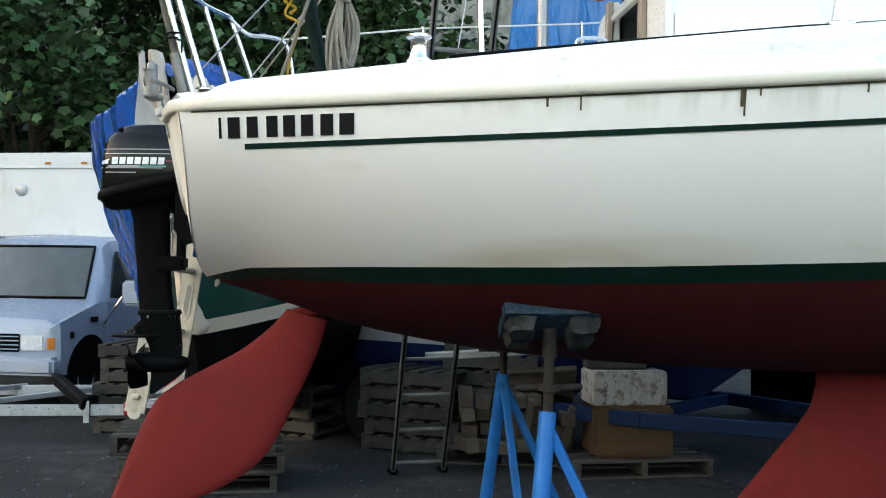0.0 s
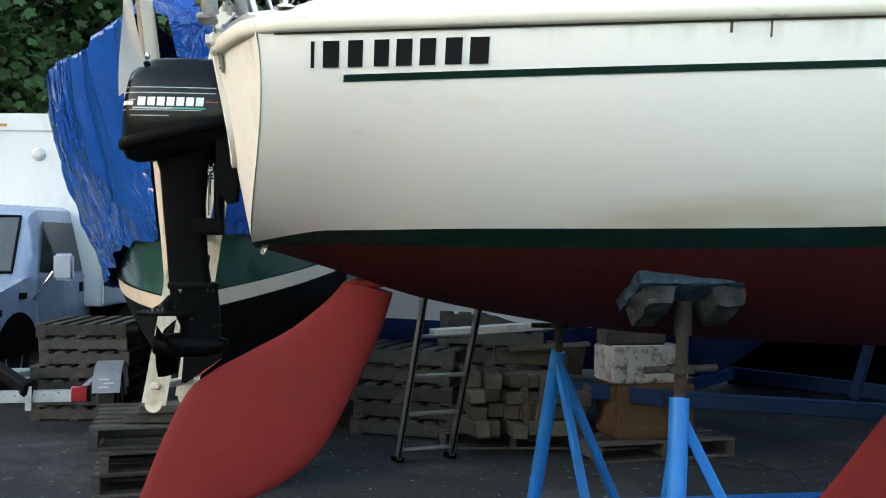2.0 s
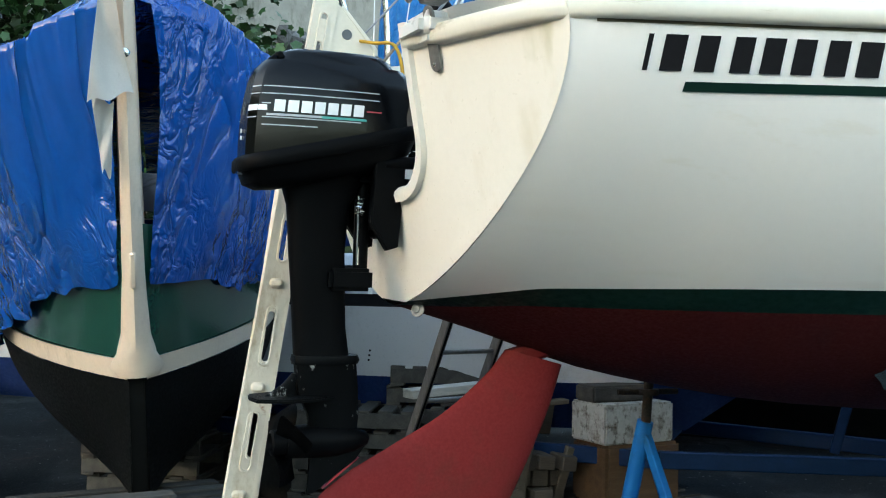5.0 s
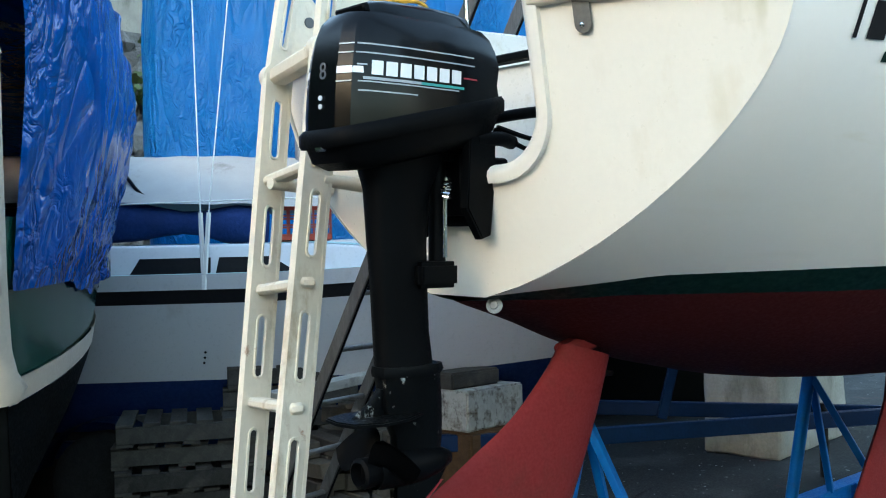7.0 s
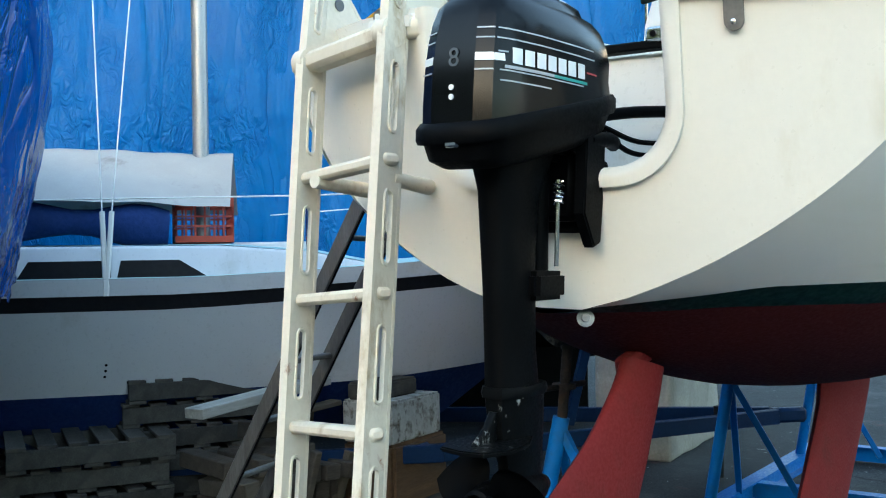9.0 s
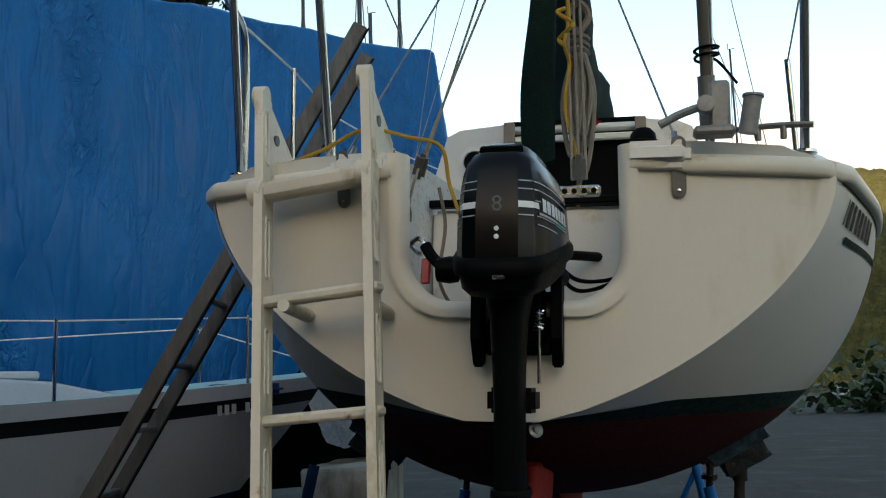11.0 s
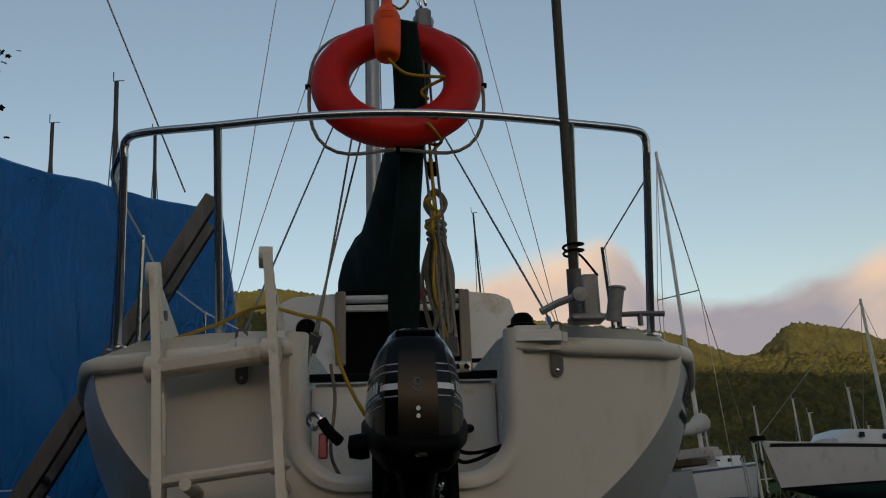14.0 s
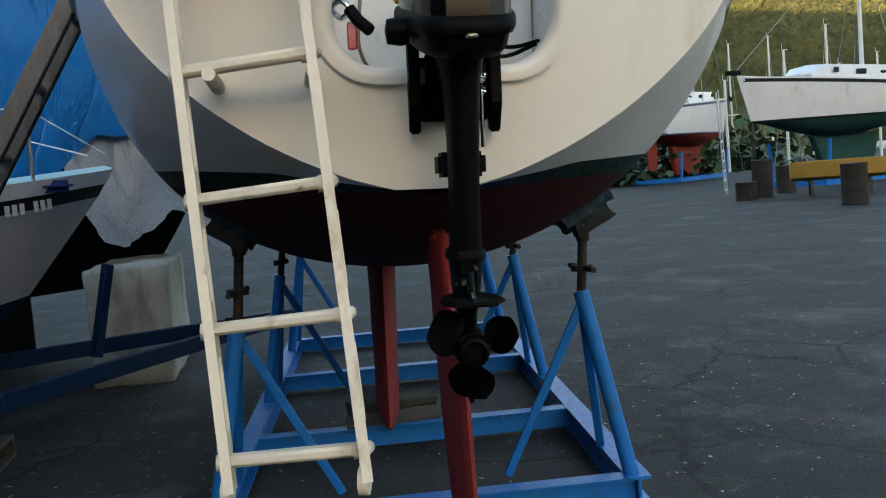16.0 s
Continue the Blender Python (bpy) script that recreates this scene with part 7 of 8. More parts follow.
def tree(name, base, height, spread, crown_z, leaves, leaf, seed, label, trunk_r=0.22, mt="leaf", tight=0.2):
    rg = random.Random(seed)
    t = thing(name, Matrix.Translation(base), label, "tree")
    bm = empty_bm()
    tube(smooth_path([(0, 0, -0.3), (0.1, 0.05, height * 0.3), (-0.1, 0.1, height * 0.6), (0.1, -0.1, height * 0.92)], 24), [trunk_r * (1 - 0.85 * k / 24) for k in range(25)], 8, bm=bm)
    clumps = []
    for k in range(36):
        a, h = rg.uniform(0, 6.28), rg.uniform(crown_z, height)
        r = spread * math.sqrt(max(0.05, 1 - ((h - (crown_z + height) / 2) / ((height - crown_z) / 1.8)) ** 2)) * rg.uniform(0.45, 1.0)
        tip = Vector((r * math.cos(a), r * math.sin(a), h))
        root = Vector((0, 0, max(crown_z * 0.6, h - r * 0.8)))
        mid = root.lerp(tip, 0.5) + Vector((0, 0, 0.15 * r))
        tube(smooth_path([root, mid, tip], 8), [0.05 * trunk_r / 0.22 * (1 - 0.1 * i) for i in range(9)], 5, bm=bm)
        clumps += [tip, mid.lerp(tip, 0.5)]
    part("trunk", bm, M["bark"], t)
    bm = empty_bm()
    for k in range(leaves):
        c = clumps[k % len(clumps)]
        d = Vector((rg.gauss(0, 1), rg.gauss(0, 1), rg.gauss(0, 0.7))) * spread * tight
        q = Euler((rg.uniform(-1.0, 1.0) + 0.5, rg.uniform(-0.9, 0.9), rg.uniform(0, 6.28))).to_quaternion()
        maple_leaf(bm, c + d, leaf * rg.uniform(0.6, 1.15), q)
    part("crown", bm, M[mt], t, "", 180)
    return t


tree("maple_tree", (-5.6, 13.2, -0.2), 9.0, 4.6, 0.9, 40000, 0.105, 21, "dense green maple tree with broad leaves", tight=0.13)
tree("maple_tree", (-1.2, 14.2, -0.2), 10.0, 4.0, 0.9, 40000, 0.1, 22, "tall dark maple tree behind the truck", tight=0.13)
tree("maple_tree", (-11.5, 14.5, -0.2), 10.0, 4.8, 0.8, 24000, 0.13, 23, "broad green maple at the yard's edge", tight=0.14)
tree("dark_tree", (13.2, 9.1, 0.0), 14.5, 2.25, 7.0, 26000, 0.085, 24, "dark leafy tree behind the shrouded boat", 0.25, "leafdark", 0.13)


def bush(name, c, r, n, leaf, seed, label, mt="shrub"):
    rg = random.Random(seed)
    bm = empty_bm()
    for k in range(n):
        d = Vector((rg.gauss(0, 0.5) * r[0], rg.gauss(0, 0.5) * r[1], abs(rg.gauss(0, 0.5)) * r[2]))
        maple_leaf(bm, d, leaf * rg.uniform(0.6, 1.2), Euler((rg.uniform(-1, 1), rg.uniform(-1, 1), rg.uniform(0, 6))).to_quaternion())
    return single(name, bm, M[mt], Matrix.Translation(c), label, "bush", kind="stuff", sharp=180)


bush("shrubs", (3.6, 16.2, 1.8), (1.2, 0.6, 1.3), 700, 0.14, 31, "green shrubs on the rock bank")
bush("shrubs", (7.5, 18.0, 5.2), (2.2, 0.6, 0.8), 600, 0.14, 32, "weeds on the rock bank")
bush("shrubs", (46, -12.5, 0), (3.0, 4.0, 2.2), 900, 0.28, 33, "low scrub at the edge of the yard", "leafdark")
bush("shrubs", (60, -22, 0), (5.0, 9.0, 3.0), 1000, 0.4, 34, "low scrub by the harbour", "leafdark")

# ---- yard boats in the distance ----
def far_boat(name, m, length, beam_, deck, water, bottom_mt, hull_mt, label, keel, extra=0.25, stripe=None):
    b = thing(name, m, label, "sailboat", "boats laid up in the yard")

    def hb(y, s):
        t = y / length
        w = beam_ / 2 * (math.sin(min(1.0, t * 1.25) * math.pi / 2) ** 0.8) * (1 - 0.32 * max(0, t - 0.6) / 0.4)
        return w * (1 - (1 - s) ** 2.2) ** (1 / 2.0)

    def band(z0, z1, low, high, n, mt, nm, off=0.0):
        bm = empty_bm()
        for side in (-1, 1):
            rows = []
            for i in range(22):
                y = length * i / 21
                row = []
                for k in range(n + 1):
                    s = low + (high - low) * k / n
                    row.append(Vector((side * (hb(y, s) + off), y + 1.0 * (1 - s) * (1 - i / 21) - 0.9 * (1 - s) * (i / 21), z0(y) + (z1(y) - z0(y)) * k / n)))
                rows.append(row)
            loft(rows, False, False, bm)
        part(nm, bm, M[mt], b, "", 60)

    def dk(y):
        return deck + extra * (1 - y / length)
    band(lambda y: water - 0.6 * math.sin(math.pi * min(1, max(0, y / length))), lambda y: water, 0.0, 0.45, 6, bottom_mt, "bottom")
    band(lambda y: water, lambda y: water + 0.07, 0.45, 0.5, 1, "letter" if stripe is None else stripe, "boot_stripe", 0.004)
    band(lambda y: water + 0.07, dk, 0.5, 1.0, 6, hull_mt, "hull_side")
    bm = empty_bm()
    loft([[Vector((k * hb(length * i / 21, 1.0), length * i / 21, dk(length * i / 21) + 0.05 * (1 - abs(k)))) for k in (-1, -0.5, 0, 0.5, 1)] for i in range(22)], False, False, bm)
    part("deck", bm, M["whitehull"], b, "", 60)
    tr_ = [Vector((k * hb(length, s), length - 0.9 * (1 - s), (water + 0.07) + (dk(length) - water - 0.07) * (s - 0.5) * 2)) for s, k in ((1, -1), (0.9, -1), (0.75, -1), (0.6, -1), (0.5, -1), (0.5, 1), (0.6, 1), (0.75, 1), (0.9, 1), (1, 1))]
    bm = empty_bm()
    bm.faces.new([bm.verts.new(p) for p in tr_])
    part("transom", bm, M[hull_mt], b)
    band(lambda y: dk(y) - 0.16, lambda y: dk(y) - 0.05, 0.93, 0.97, 1, stripe or "letter", "sheer_stripe", 0.006)
    c0, c1 = length * 0.3, length * 0.68
    part("cabin", loft([[Vector((-w, y, z)), Vector((-w * 0.88, y, t)), Vector((0, y, t + 0.06)), Vector((w * 0.88, y, t)), Vector((w, y, z))] for y, w, z, t in ((c0, beam_ * 0.2, dk(c0), dk(c0) + 0.15), (c0 + 0.5, beam_ * 0.26, dk(c0), dk(c0) + 0.42), (c1, beam_ * 0.3, dk(c1), dk(c1) + 0.55))], True, True), M["whitehull"], b, "", 40)
    for side in (-1, 1):
        for k in range(3):
            yy = c0 + 0.8 + (c1 - c0 - 1.0) * k / 2
            part("window", box((side * beam_ * 0.275, yy, dk(yy) + 0.27), (0.03, 0.5 if k else 0.25, 0.17), (0, side * 8, side * -1), 0.02), M["glassdark"], b)
    part("keel", prism([(length * 0.35, water - 0.5), (length * 0.42, keel), (length * 0.68, keel), (length * 0.72, water - 0.5)], "x", -0.12, 0.12, 0.03), M[bottom_mt], b)
    part("rudder", prism([(length * 0.86, water - 0.1), (length * 0.88, keel + 0.35), (length * 0.96, keel + 0.35), (length * 0.97, water)], "x", -0.04, 0.04, 0.01), M[bottom_mt], b)
    return b, dk


def far_cradle(m, w, l, mt="blue_steel", label="blue steel cradle under a far boat"):
    c = thing("boat_cradle", m, label, "boat cradle", "far cradles")
    for side in (-1, 1):
        part("side_rail", beam((side * w, 0, 0.15), (side * w, l, 0.15), 0.12, 0.2), M[mt], c)
        for y in (0.2, l - 0.2):
            part("post", beam((side * w, y, 0.2), (side * (w + 0.1), y, 1.5), 0.09, 0.09), M[mt], c)
    for y in (0.0, l / 2, l):
        part("cross_beam", beam((-w, y, 0.15), (w, y, 0.15), 0.12, 0.2), M[mt], c)
    return c


# ketch with a red bottom, stern towards the camera
rm = pose(48.5, -19.6, 0, 0, 0, 45.5)
rb, _ = far_boat("red_bottom_sailboat", rm, 9.6, 3.3, 3.65, 2.3, "redbottom", "whitehull", "white sailboat with blue stripes and red bottom laid up ashore", 0.35, 0.5, "bluestripe")
MY2 = 6.0
part("mast", tube([(0, MY2, 4.0), (0, MY2, 20.6)], [0.12, 0.08], 10), M["farmast"], rb)
part("spreader", tube([(-1.2, MY2, 12.6), (1.2, MY2, 12.6)], 0.035, 6), M["farmast"], rb)
for sx in (-1, 1):
    part("shroud", tube([(sx * 1.5, MY2 + 0.1, 3.8), (sx * 1.2, MY2, 12.6), (0, MY2, 20.4)], 0.022, 4), M["wire"], rb)
part("backstay", tube([(0, 9.5, 3.7), (0, MY2, 20.5)], 0.022, 4), M["wire"], rb)
part("forestay", tube([(0, 0.1, 4.2), (0, MY2, 20.0)], 0.022, 4), M["wire"], rb)
part("boom_cover", tube(smooth_path([(0, 5.6, 6.1), (0, 7.0, 5.7), (0, 9.2, 5.5)], 12), [0.5, 0.48, 0.42, 0.36, 0.34, 0.33, 0.32, 0.3, 0.28, 0.25, 0.22, 0.2, 0.18], 10), M["canvas"], rb, "grey sail cover")
part("dodger", box((0, 6.3, 4.5), (1.9, 1.3, 0.6), (0, 0, 0), 0.15, 2), M["canvas"], rb)
part("teak_rail", box((0, 8.4, 4.05), (2.0, 1.6, 0.3), (0, 0, 0), 0.03), M["brownwood"], rb)
far_cradle(rm @ pose(0, 3.0, 0), 1.2, 5.5)

wm_ = pose(26.3, -11.4, 0, 0, 0, 205)
wb2, _ = far_boat("teal_bottom_sailboat", wm_, 9.0, 3.1, 3.05, 2.15, "tealbottom", "whitehull", "white sailboat with black stripe and teal bottom laid up ashore", 0.45, 0.55)
part("anchor_roller", box((0, -0.15, 3.72), (0.2, 0.5, 0.14), (0, 0, 0), 0.02), M["blackdull"], wb2)
part("mast", tube([(0, 5.9, 3.7), (0, 5.9, 8.4)], [0.08, 0.05], 10), M["farmast"], wb2)
for sx in (-1, 1):
    part("shroud", tube([(sx * 1.3, 6.1, 3.2), (sx * 0.5, 6.0, 6.2), (0, 5.9, 8.3)], 0.012, 4), M["wire"], wb2)
part("forestay", tube([(0, 0.0, 3.8), (0, 5.9, 8.3)], 0.012, 4), M["wire"], wb2)
far_cradle(wm_ @ pose(0, 2.4, 0), 1.1, 4.5)
ld = thing("far_ladder", pose(25.6, -10.6, 0, 0, -12, -30), "aluminium ladder against a far hull", "ladder")
for dx in (-0.2, 0.2):
    part("rail", beam((dx, 0, 0), (dx, 0, 3.2), 0.06, 0.03), M["farmast"], ld)
for k in range(10):
    part("rung", beam((-0.2, 0, 0.2 + 0.3 * k), (0.2, 0, 0.2 + 0.3 * k), 0.03, 0.03), M["farmast"], ld)
dg = thing("yellow_dinghy", pose(21.6, -12.1, 0.42, 0, 0, 68), "old yellow dinghy on trestles", "dinghy")
part("hull", loft([[Vector((x, y * w, z)) for y, z in ((-1, 0.5), (-0.85, 0.1), (0, 0), (0.85, 0.1), (1, 0.5))] for x, w in ((-1.1, 0.45), (-0.4, 0.6), (0.4, 0.6), (1.2, 0.25))], False, False), M["yellowpaint"], dg, "", 60)
for q in (-0.7, 0.7):
    tp = pose(21.6, -12.1, 0, 0, 0, 68) @ pose(q, 0, 0)
    tr_ = thing("trestle", tp, "rough timber trestle under the yellow dinghy", "trestle", "trestles")
    part("bar", box((0, 0, 0.38), (0.1, 1.0, 0.08), (0, 0, 0), 0.008), M["greywood"], tr_)
    for yy in (-0.4, 0.4):
        part("leg", beam((0, yy, 0.36), (0.0, yy * 1.15, 0.0), 0.07, 0.07), M["greywood"], tr_)


def drum(x, y, h, label, group=""):
    d = thing("oil_drum", pose(x, y, 0), label, "drum", group)
    part("body", lathe([(0, 0), (0.28, 0), (0.29, 0.02), (0.28, h * 0.06), (0.28, h * 0.94), (0.29, h * 0.98), (0.28, h), (0, h * 0.985)], 20), M["rusty"], d)
    for q in (0.34, 0.66):
        part("hoop", lathe([(0.27, h * q - 0.015), (0.292, h * q), (0.27, h * q + 0.015)], 20), M["rusty"], d)
    part("lid", lathe([(0, h * 0.985), (0.26, h * 0.985), (0.26, h * 0.995), (0, h * 0.995)], 20), M["rusty"], d)
    return d


drum(0.85, 4.42, 0.86, "rusty orange steel drum under the green boat")
for x, y, h in ((23.4, -10.8, 1.05), (22.6, -10.0, 0.5), (17.6, -10.4, 0.9), (25.0, -12.2, 0.8)):
    drum(x, y, h, "rusty brown drum on the yard", "drums in the yard")


def far_mast(x, y, z0, h, r, mt, sp=True, label="thin sailboat mast in the harbour"):
    t = thing("mast", Matrix.Translation((x, y, z0)), label, "mast", "masts beyond the yard")
    part("pole", tube([(0, 0, 0), (0, 0, h)], [r, r * 0.75], 8), M[mt], t)
    if sp:
        part("spreader", tube([(0, -0.8, h * 0.62), (0, 0.8, h * 0.62)], r * 0.4, 5), M[mt], t)
    part("stay", tube([(0, -0.9, 0), (0, 0, h * 0.97)], 0.02, 4), M["wire"], t)
    part("stay", tube([(0, 0.9, 0), (0, 0, h * 0.97)], 0.02, 4), M["wire"], t)
    part("mast_head", tube([(0, -0.25, h + 0.02), (0, 0.1, h + 0.02), (0, 0.1, h + 0.35)], 0.02, 4), M[mt], t)
    return t


for az, el, d, r in ((16.1, 27.0, 30, 0.1), (19.7, 24.4, 34, 0.09), (13.7, 24.3, 36, 0.09), (15.6, 22.6, 40, 0.12), (-6.2, 19.0, 52, 0.07)):
    far_mast(-2.57 + d * math.cos(radians(az)), -0.13 + d * math.sin(radians(az)), 0.0, 1.5 + d * math.tan(radians(el)), r, "darkmast", True, "dark mast of a boat laid up behind the tarp")
rg = random.Random(4)
for k in range(18):
    az, d = -17.0 - 0.95 * k + rg.uniform(-0.4, 0.4), rg.uniform(58, 95)
    far_mast(-2.5 + d * math.cos(radians(az)), d * math.sin(radians(az)), 0.0, 1.4 + d * math.tan(radians(rg.uniform(3.2, 6.6))), 0.1, "farmast" if k % 3 else "darkmast", k % 2 == 0, "thin mast of a boat laid up by the harbour")


def far_hull(x, y, k):
    b = thing("moored_boat", Matrix.Translation((x, y, -1.0)), "small white boat moored in the harbour", "boat", "moored boats")
    part("hull", loft([[Vector((px * 1.0, py * w, z)) for py, z in ((-1, 1.0), (-0.8, 0.0), (0.8, 0.0), (1, 1.0))] for px, w in ((-4, 1.0), (0, 1.3), (3, 0.9), (4.4, 0.1))], True, True), M["whitehull"], b, "", 60)
    part("cabin", box((-0.3, 0, 1.35), (3.2, 1.6, 0.8), (0, 0, 0), 0.2, 2), M["whitehull"], b)
    return b


for k in range(16):
    far_hull(rg.uniform(120, 170), -30 - 5.0 * k + rg.uniform(-2, 2), k)

# ---- stern rail ----
rail = thing("pushpit", HEEL, "polished stainless steel stern rail on four legs", "stern rail")
top = smooth_path([(0.03, 0.805, 2.62), (0.02, 0.8, 2.668), (-0.01, 0.74, 2.68), (-0.065, 0.517, 2.675), (-0.1, 0.25, 2.685), (-0.112, 0.0, 2.688), (-0.1, -0.25, 2.683), (-0.065, -0.514, 2.672), (-0.01, -0.7, 2.676), (0.015, -0.755, 2.664), (0.025, -0.762, 2.61)], 60)
part("top_rail", tube(top, 0.0125, 12), M["stainless"], rail)
for a, b in (((0.03, 0.805, 2.63), (0.22, 0.84, 2.085)), ((0.025, -0.762, 2.62), (0.19, -0.765, 2.08)), ((-0.065, 0.517, 2.672), (0.12, 0.523, 2.085)), ((-0.065, -0.514, 2.67), (0.1, -0.52, 2.085))):
    part("leg", tube([a, b], 0.0125, 12), M["stainless"], rail)
    part("foot_flange", lathe([(0, 0), (0.032, 0), (0.032, 0.006), (0.017, 0.012), (0, 0.012)], 16, Matrix.Translation((b[0], b[1], b[2] - 0.004))), M["stainless"], rail)
part("side_hoop", tube(smooth_path([(0.02, 0.8, 2.66), (0.1, 0.85, 2.6), (0.2, 0.87, 2.595), (0.29, 0.88, 2.56), (0.33, 0.885, 2.4), (0.35, 0.89, 2.11)], 24), 0.0125, 10), M["stainless"], rail)

# ---- life ring with grab line and float ----
RC = Vector((0.5, -0.01, 3.1))
ring_m = HEEL @ Matrix.Translation(RC) @ pose(0, 0, 0, 0, -70, 0)
ring = thing("life_ring", ring_m, "glossy red foam life ring lashed to the stern rail", "life ring")
bm = empty_bm()
maj, mn = 0.24, 0.07
pts = [[Vector(((maj + mn * 1.0 * math.cos(b)) * math.cos(a), (maj + mn * math.cos(b)) * math.sin(a), mn * 0.85 * math.sin(b))) for b in [2 * math.pi * k / 18 for k in range(18)]] for a in [2 * math.pi * k / 48 for k in range(48)]]
loft(pts + [pts[0]], True, False, bm)
bmesh.ops.remove_doubles(bm, verts=bm.verts, dist=0.0005)
part("ring", bm, M["ringred"], ring, "", 180)
gl = []
for k in range(49):
    a = 2 * math.pi * k / 48
    sag = 0.5 - 0.5 * math.cos(a * 4)
    r = 0.315 + 0.035 * sag
    gl.append(Vector((r * math.cos(a) - 0.05 * sag * (math.cos(a) < 0), r * math.sin(a), -0.02)))
part("grab_line", tube(gl[:-1], 0.0065, 6, True), M["rope"], ring, "pale braided grab line")
for k in range(4):
    a = 2 * math.pi * k / 4
    part("line_eye", tube([(0.3 * math.cos(a), 0.3 * math.sin(a), -0.02), (0.33 * math.cos(a), 0.33 * math.sin(a), -0.02)], 0.01, 8), M["blackdull"], ring)
fl = thing("marker_float", HEEL @ pose(0.36, 0.02, 3.12, 0, 14, 0), "bright orange throw float hung on a cord", "float")
part("body", lathe([(0, 0), (0.03, 0.002), (0.042, 0.012), (0.045, 0.03), (0.05, 0.15), (0.049, 0.19), (0.036, 0.225), (0.022, 0.245), (0.02, 0.29), (0.014, 0.3), (0, 0.302)], 24), M["orange"], fl, "", 50)
part("cap", lathe([(0, 0.3), (0.01, 0.3), (0.01, 0.32), (0, 0.322)], 10), M["blackdull"], fl)
part("embossed_frame", tube([(-0.0505, 0.02, 0.15), (-0.0505, -0.02, 0.15), (-0.0505, -0.02, 0.18), (-0.0505, 0.02, 0.18)], 0.0015, 5, True), M["orange"], fl)
part("cord", tube(smooth_path([(0, 0, 0.0), (0.02, -0.06, -0.05), (0.05, -0.16, -0.04), (0.08, -0.2, -0.02), (0.1, -0.12, -0.06), (0.1, -0.14, -0.1)], 24), 0.006, 6), M["yellowrope"], fl, "yellow cord")
part("cord_loop", tube(smooth_path([(0, 0, 0.32), (0.0, -0.04, 0.34), (0.02, -0.08, 0.31), (0.03, -0.05, 0.27), (0.02, -0.02, 0.28)], 18), 0.005, 6), M["yellowrope"], fl)
lash = thing("lashing", HEEL, "yellow and pale rope lashing on the life ring", "rope")
part("rope", tube(smooth_path([(0.42, -0.1, 2.9), (0.35, -0.12, 2.86), (0.4, -0.16, 2.82), (0.48, -0.12, 2.85), (0.4, -0.08, 2.88), (0.36, -0.14, 2.9), (0.44, -0.17, 2.86), (0.42, -0.12, 2.78)], 48), 0.0055, 6), M["yellowrope"], lash)
part("tail", tube(smooth_path([(0.42, -0.12, 2.8), (0.44, -0.13, 2.6), (0.4, -0.12, 2.5), (0.46, -0.13, 2.45), (0.42, -0.12, 2.3), (0.4, -0.16, 2.1), (0.38, -0.15, 1.9)], 40), 0.006, 6), M["yellowrope"], lash)
part("knot", tube(smooth_path([(0.42, -0.12, 2.62), (0.4, -0.1, 2.6), (0.44, -0.14, 2.58), (0.4, -0.14, 2.55), (0.44, -0.1, 2.53), (0.42, -0.12, 2.5)], 30), 0.007, 6), M["yellowrope"], lash)

# ---- mast, boom and rigging ----
MX, MY = 3.35, 0.12
rig = thing("mast", HEEL, "grey aluminium mast with wire rigging", "mast")
part("spar", tube([(MX, MY, 2.6), (MX, MY, 9.3)], 0.05, 14), M["mast"], rig)
part("spreader", tube([(MX, MY - 0.55, 6.2), (MX, MY + 0.55, 6.2)], 0.018, 8), M["mast"], rig)
JN = (1.6, 0.06, 4.0)
for y in (-0.435, 0.435):
    part("backstay_leg", tube([(-0.02, y, 2.06), JN], 0.0035, 6), M["wire"], rig)
    part("turnbuckle", tube([(-0.015, y, 2.0), (0.05, y * 0.985, 2.11)], 0.009, 8), M["stainless"], rig)
part("backstay", tube([JN, (MX - 0.05, MY, 9.2)], 0.0035, 6), M["wire"], rig)
for s in (-1, 1):
    part("upper_shroud", tube([(MX + 0.1, s * 1.18, 2.3), (MX, MY + s * 0.55, 6.2), (MX, MY, 9.1)], 0.003, 6), M["wire"], rig)
    part("lower_shroud", tube([(MX - 0.35, s * 1.15, 2.28), (MX, MY, 6.1)], 0.003, 6), M["wire"], rig)
part("halyard", tube([(MX - 0.09, MY + 0.05, 2.8), (MX - 0.07, MY + 0.02, 9.0)], 0.004, 6), M["rope"], rig)
part("halyard", tube([(MX - 0.1, MY - 0.07, 2.8), (MX - 0.07, MY - 0.02, 9.0)], 0.004, 6), M["rope"], rig)
BT = Vector((0.62, -0.12, 3.42))
GN = Vector((3.28, 0.1, 3.02))
part("topping_lift", tube([BT + Vector((0.02, 0, 0.02)), (MX - 0.06, MY - 0.02, 9.1)], 0.003, 5), M["wire"], rig)
boom = thing("boom", HEEL, "boom wrapped in a dark green sail cover", "boom")
part("spar", tube([BT, GN], 0.042, 12), M["mast"], boom)
part("end_fitting", box(tuple(BT), (0.06, 0.06, 0.1), (0, 8, 0), 0.012), M["alu"], boom)
part("shackle", tube(smooth_path([BT + Vector((0, 0, 0.04)), BT + Vector((-0.012, 0.012, 0.08)), BT + Vector((0, 0, 0.12)), BT + Vector((0.012, -0.012, 0.08)), BT + Vector((0.02, 0, 0.15))], 16), 0.006, 6), M["stainless"], boom)


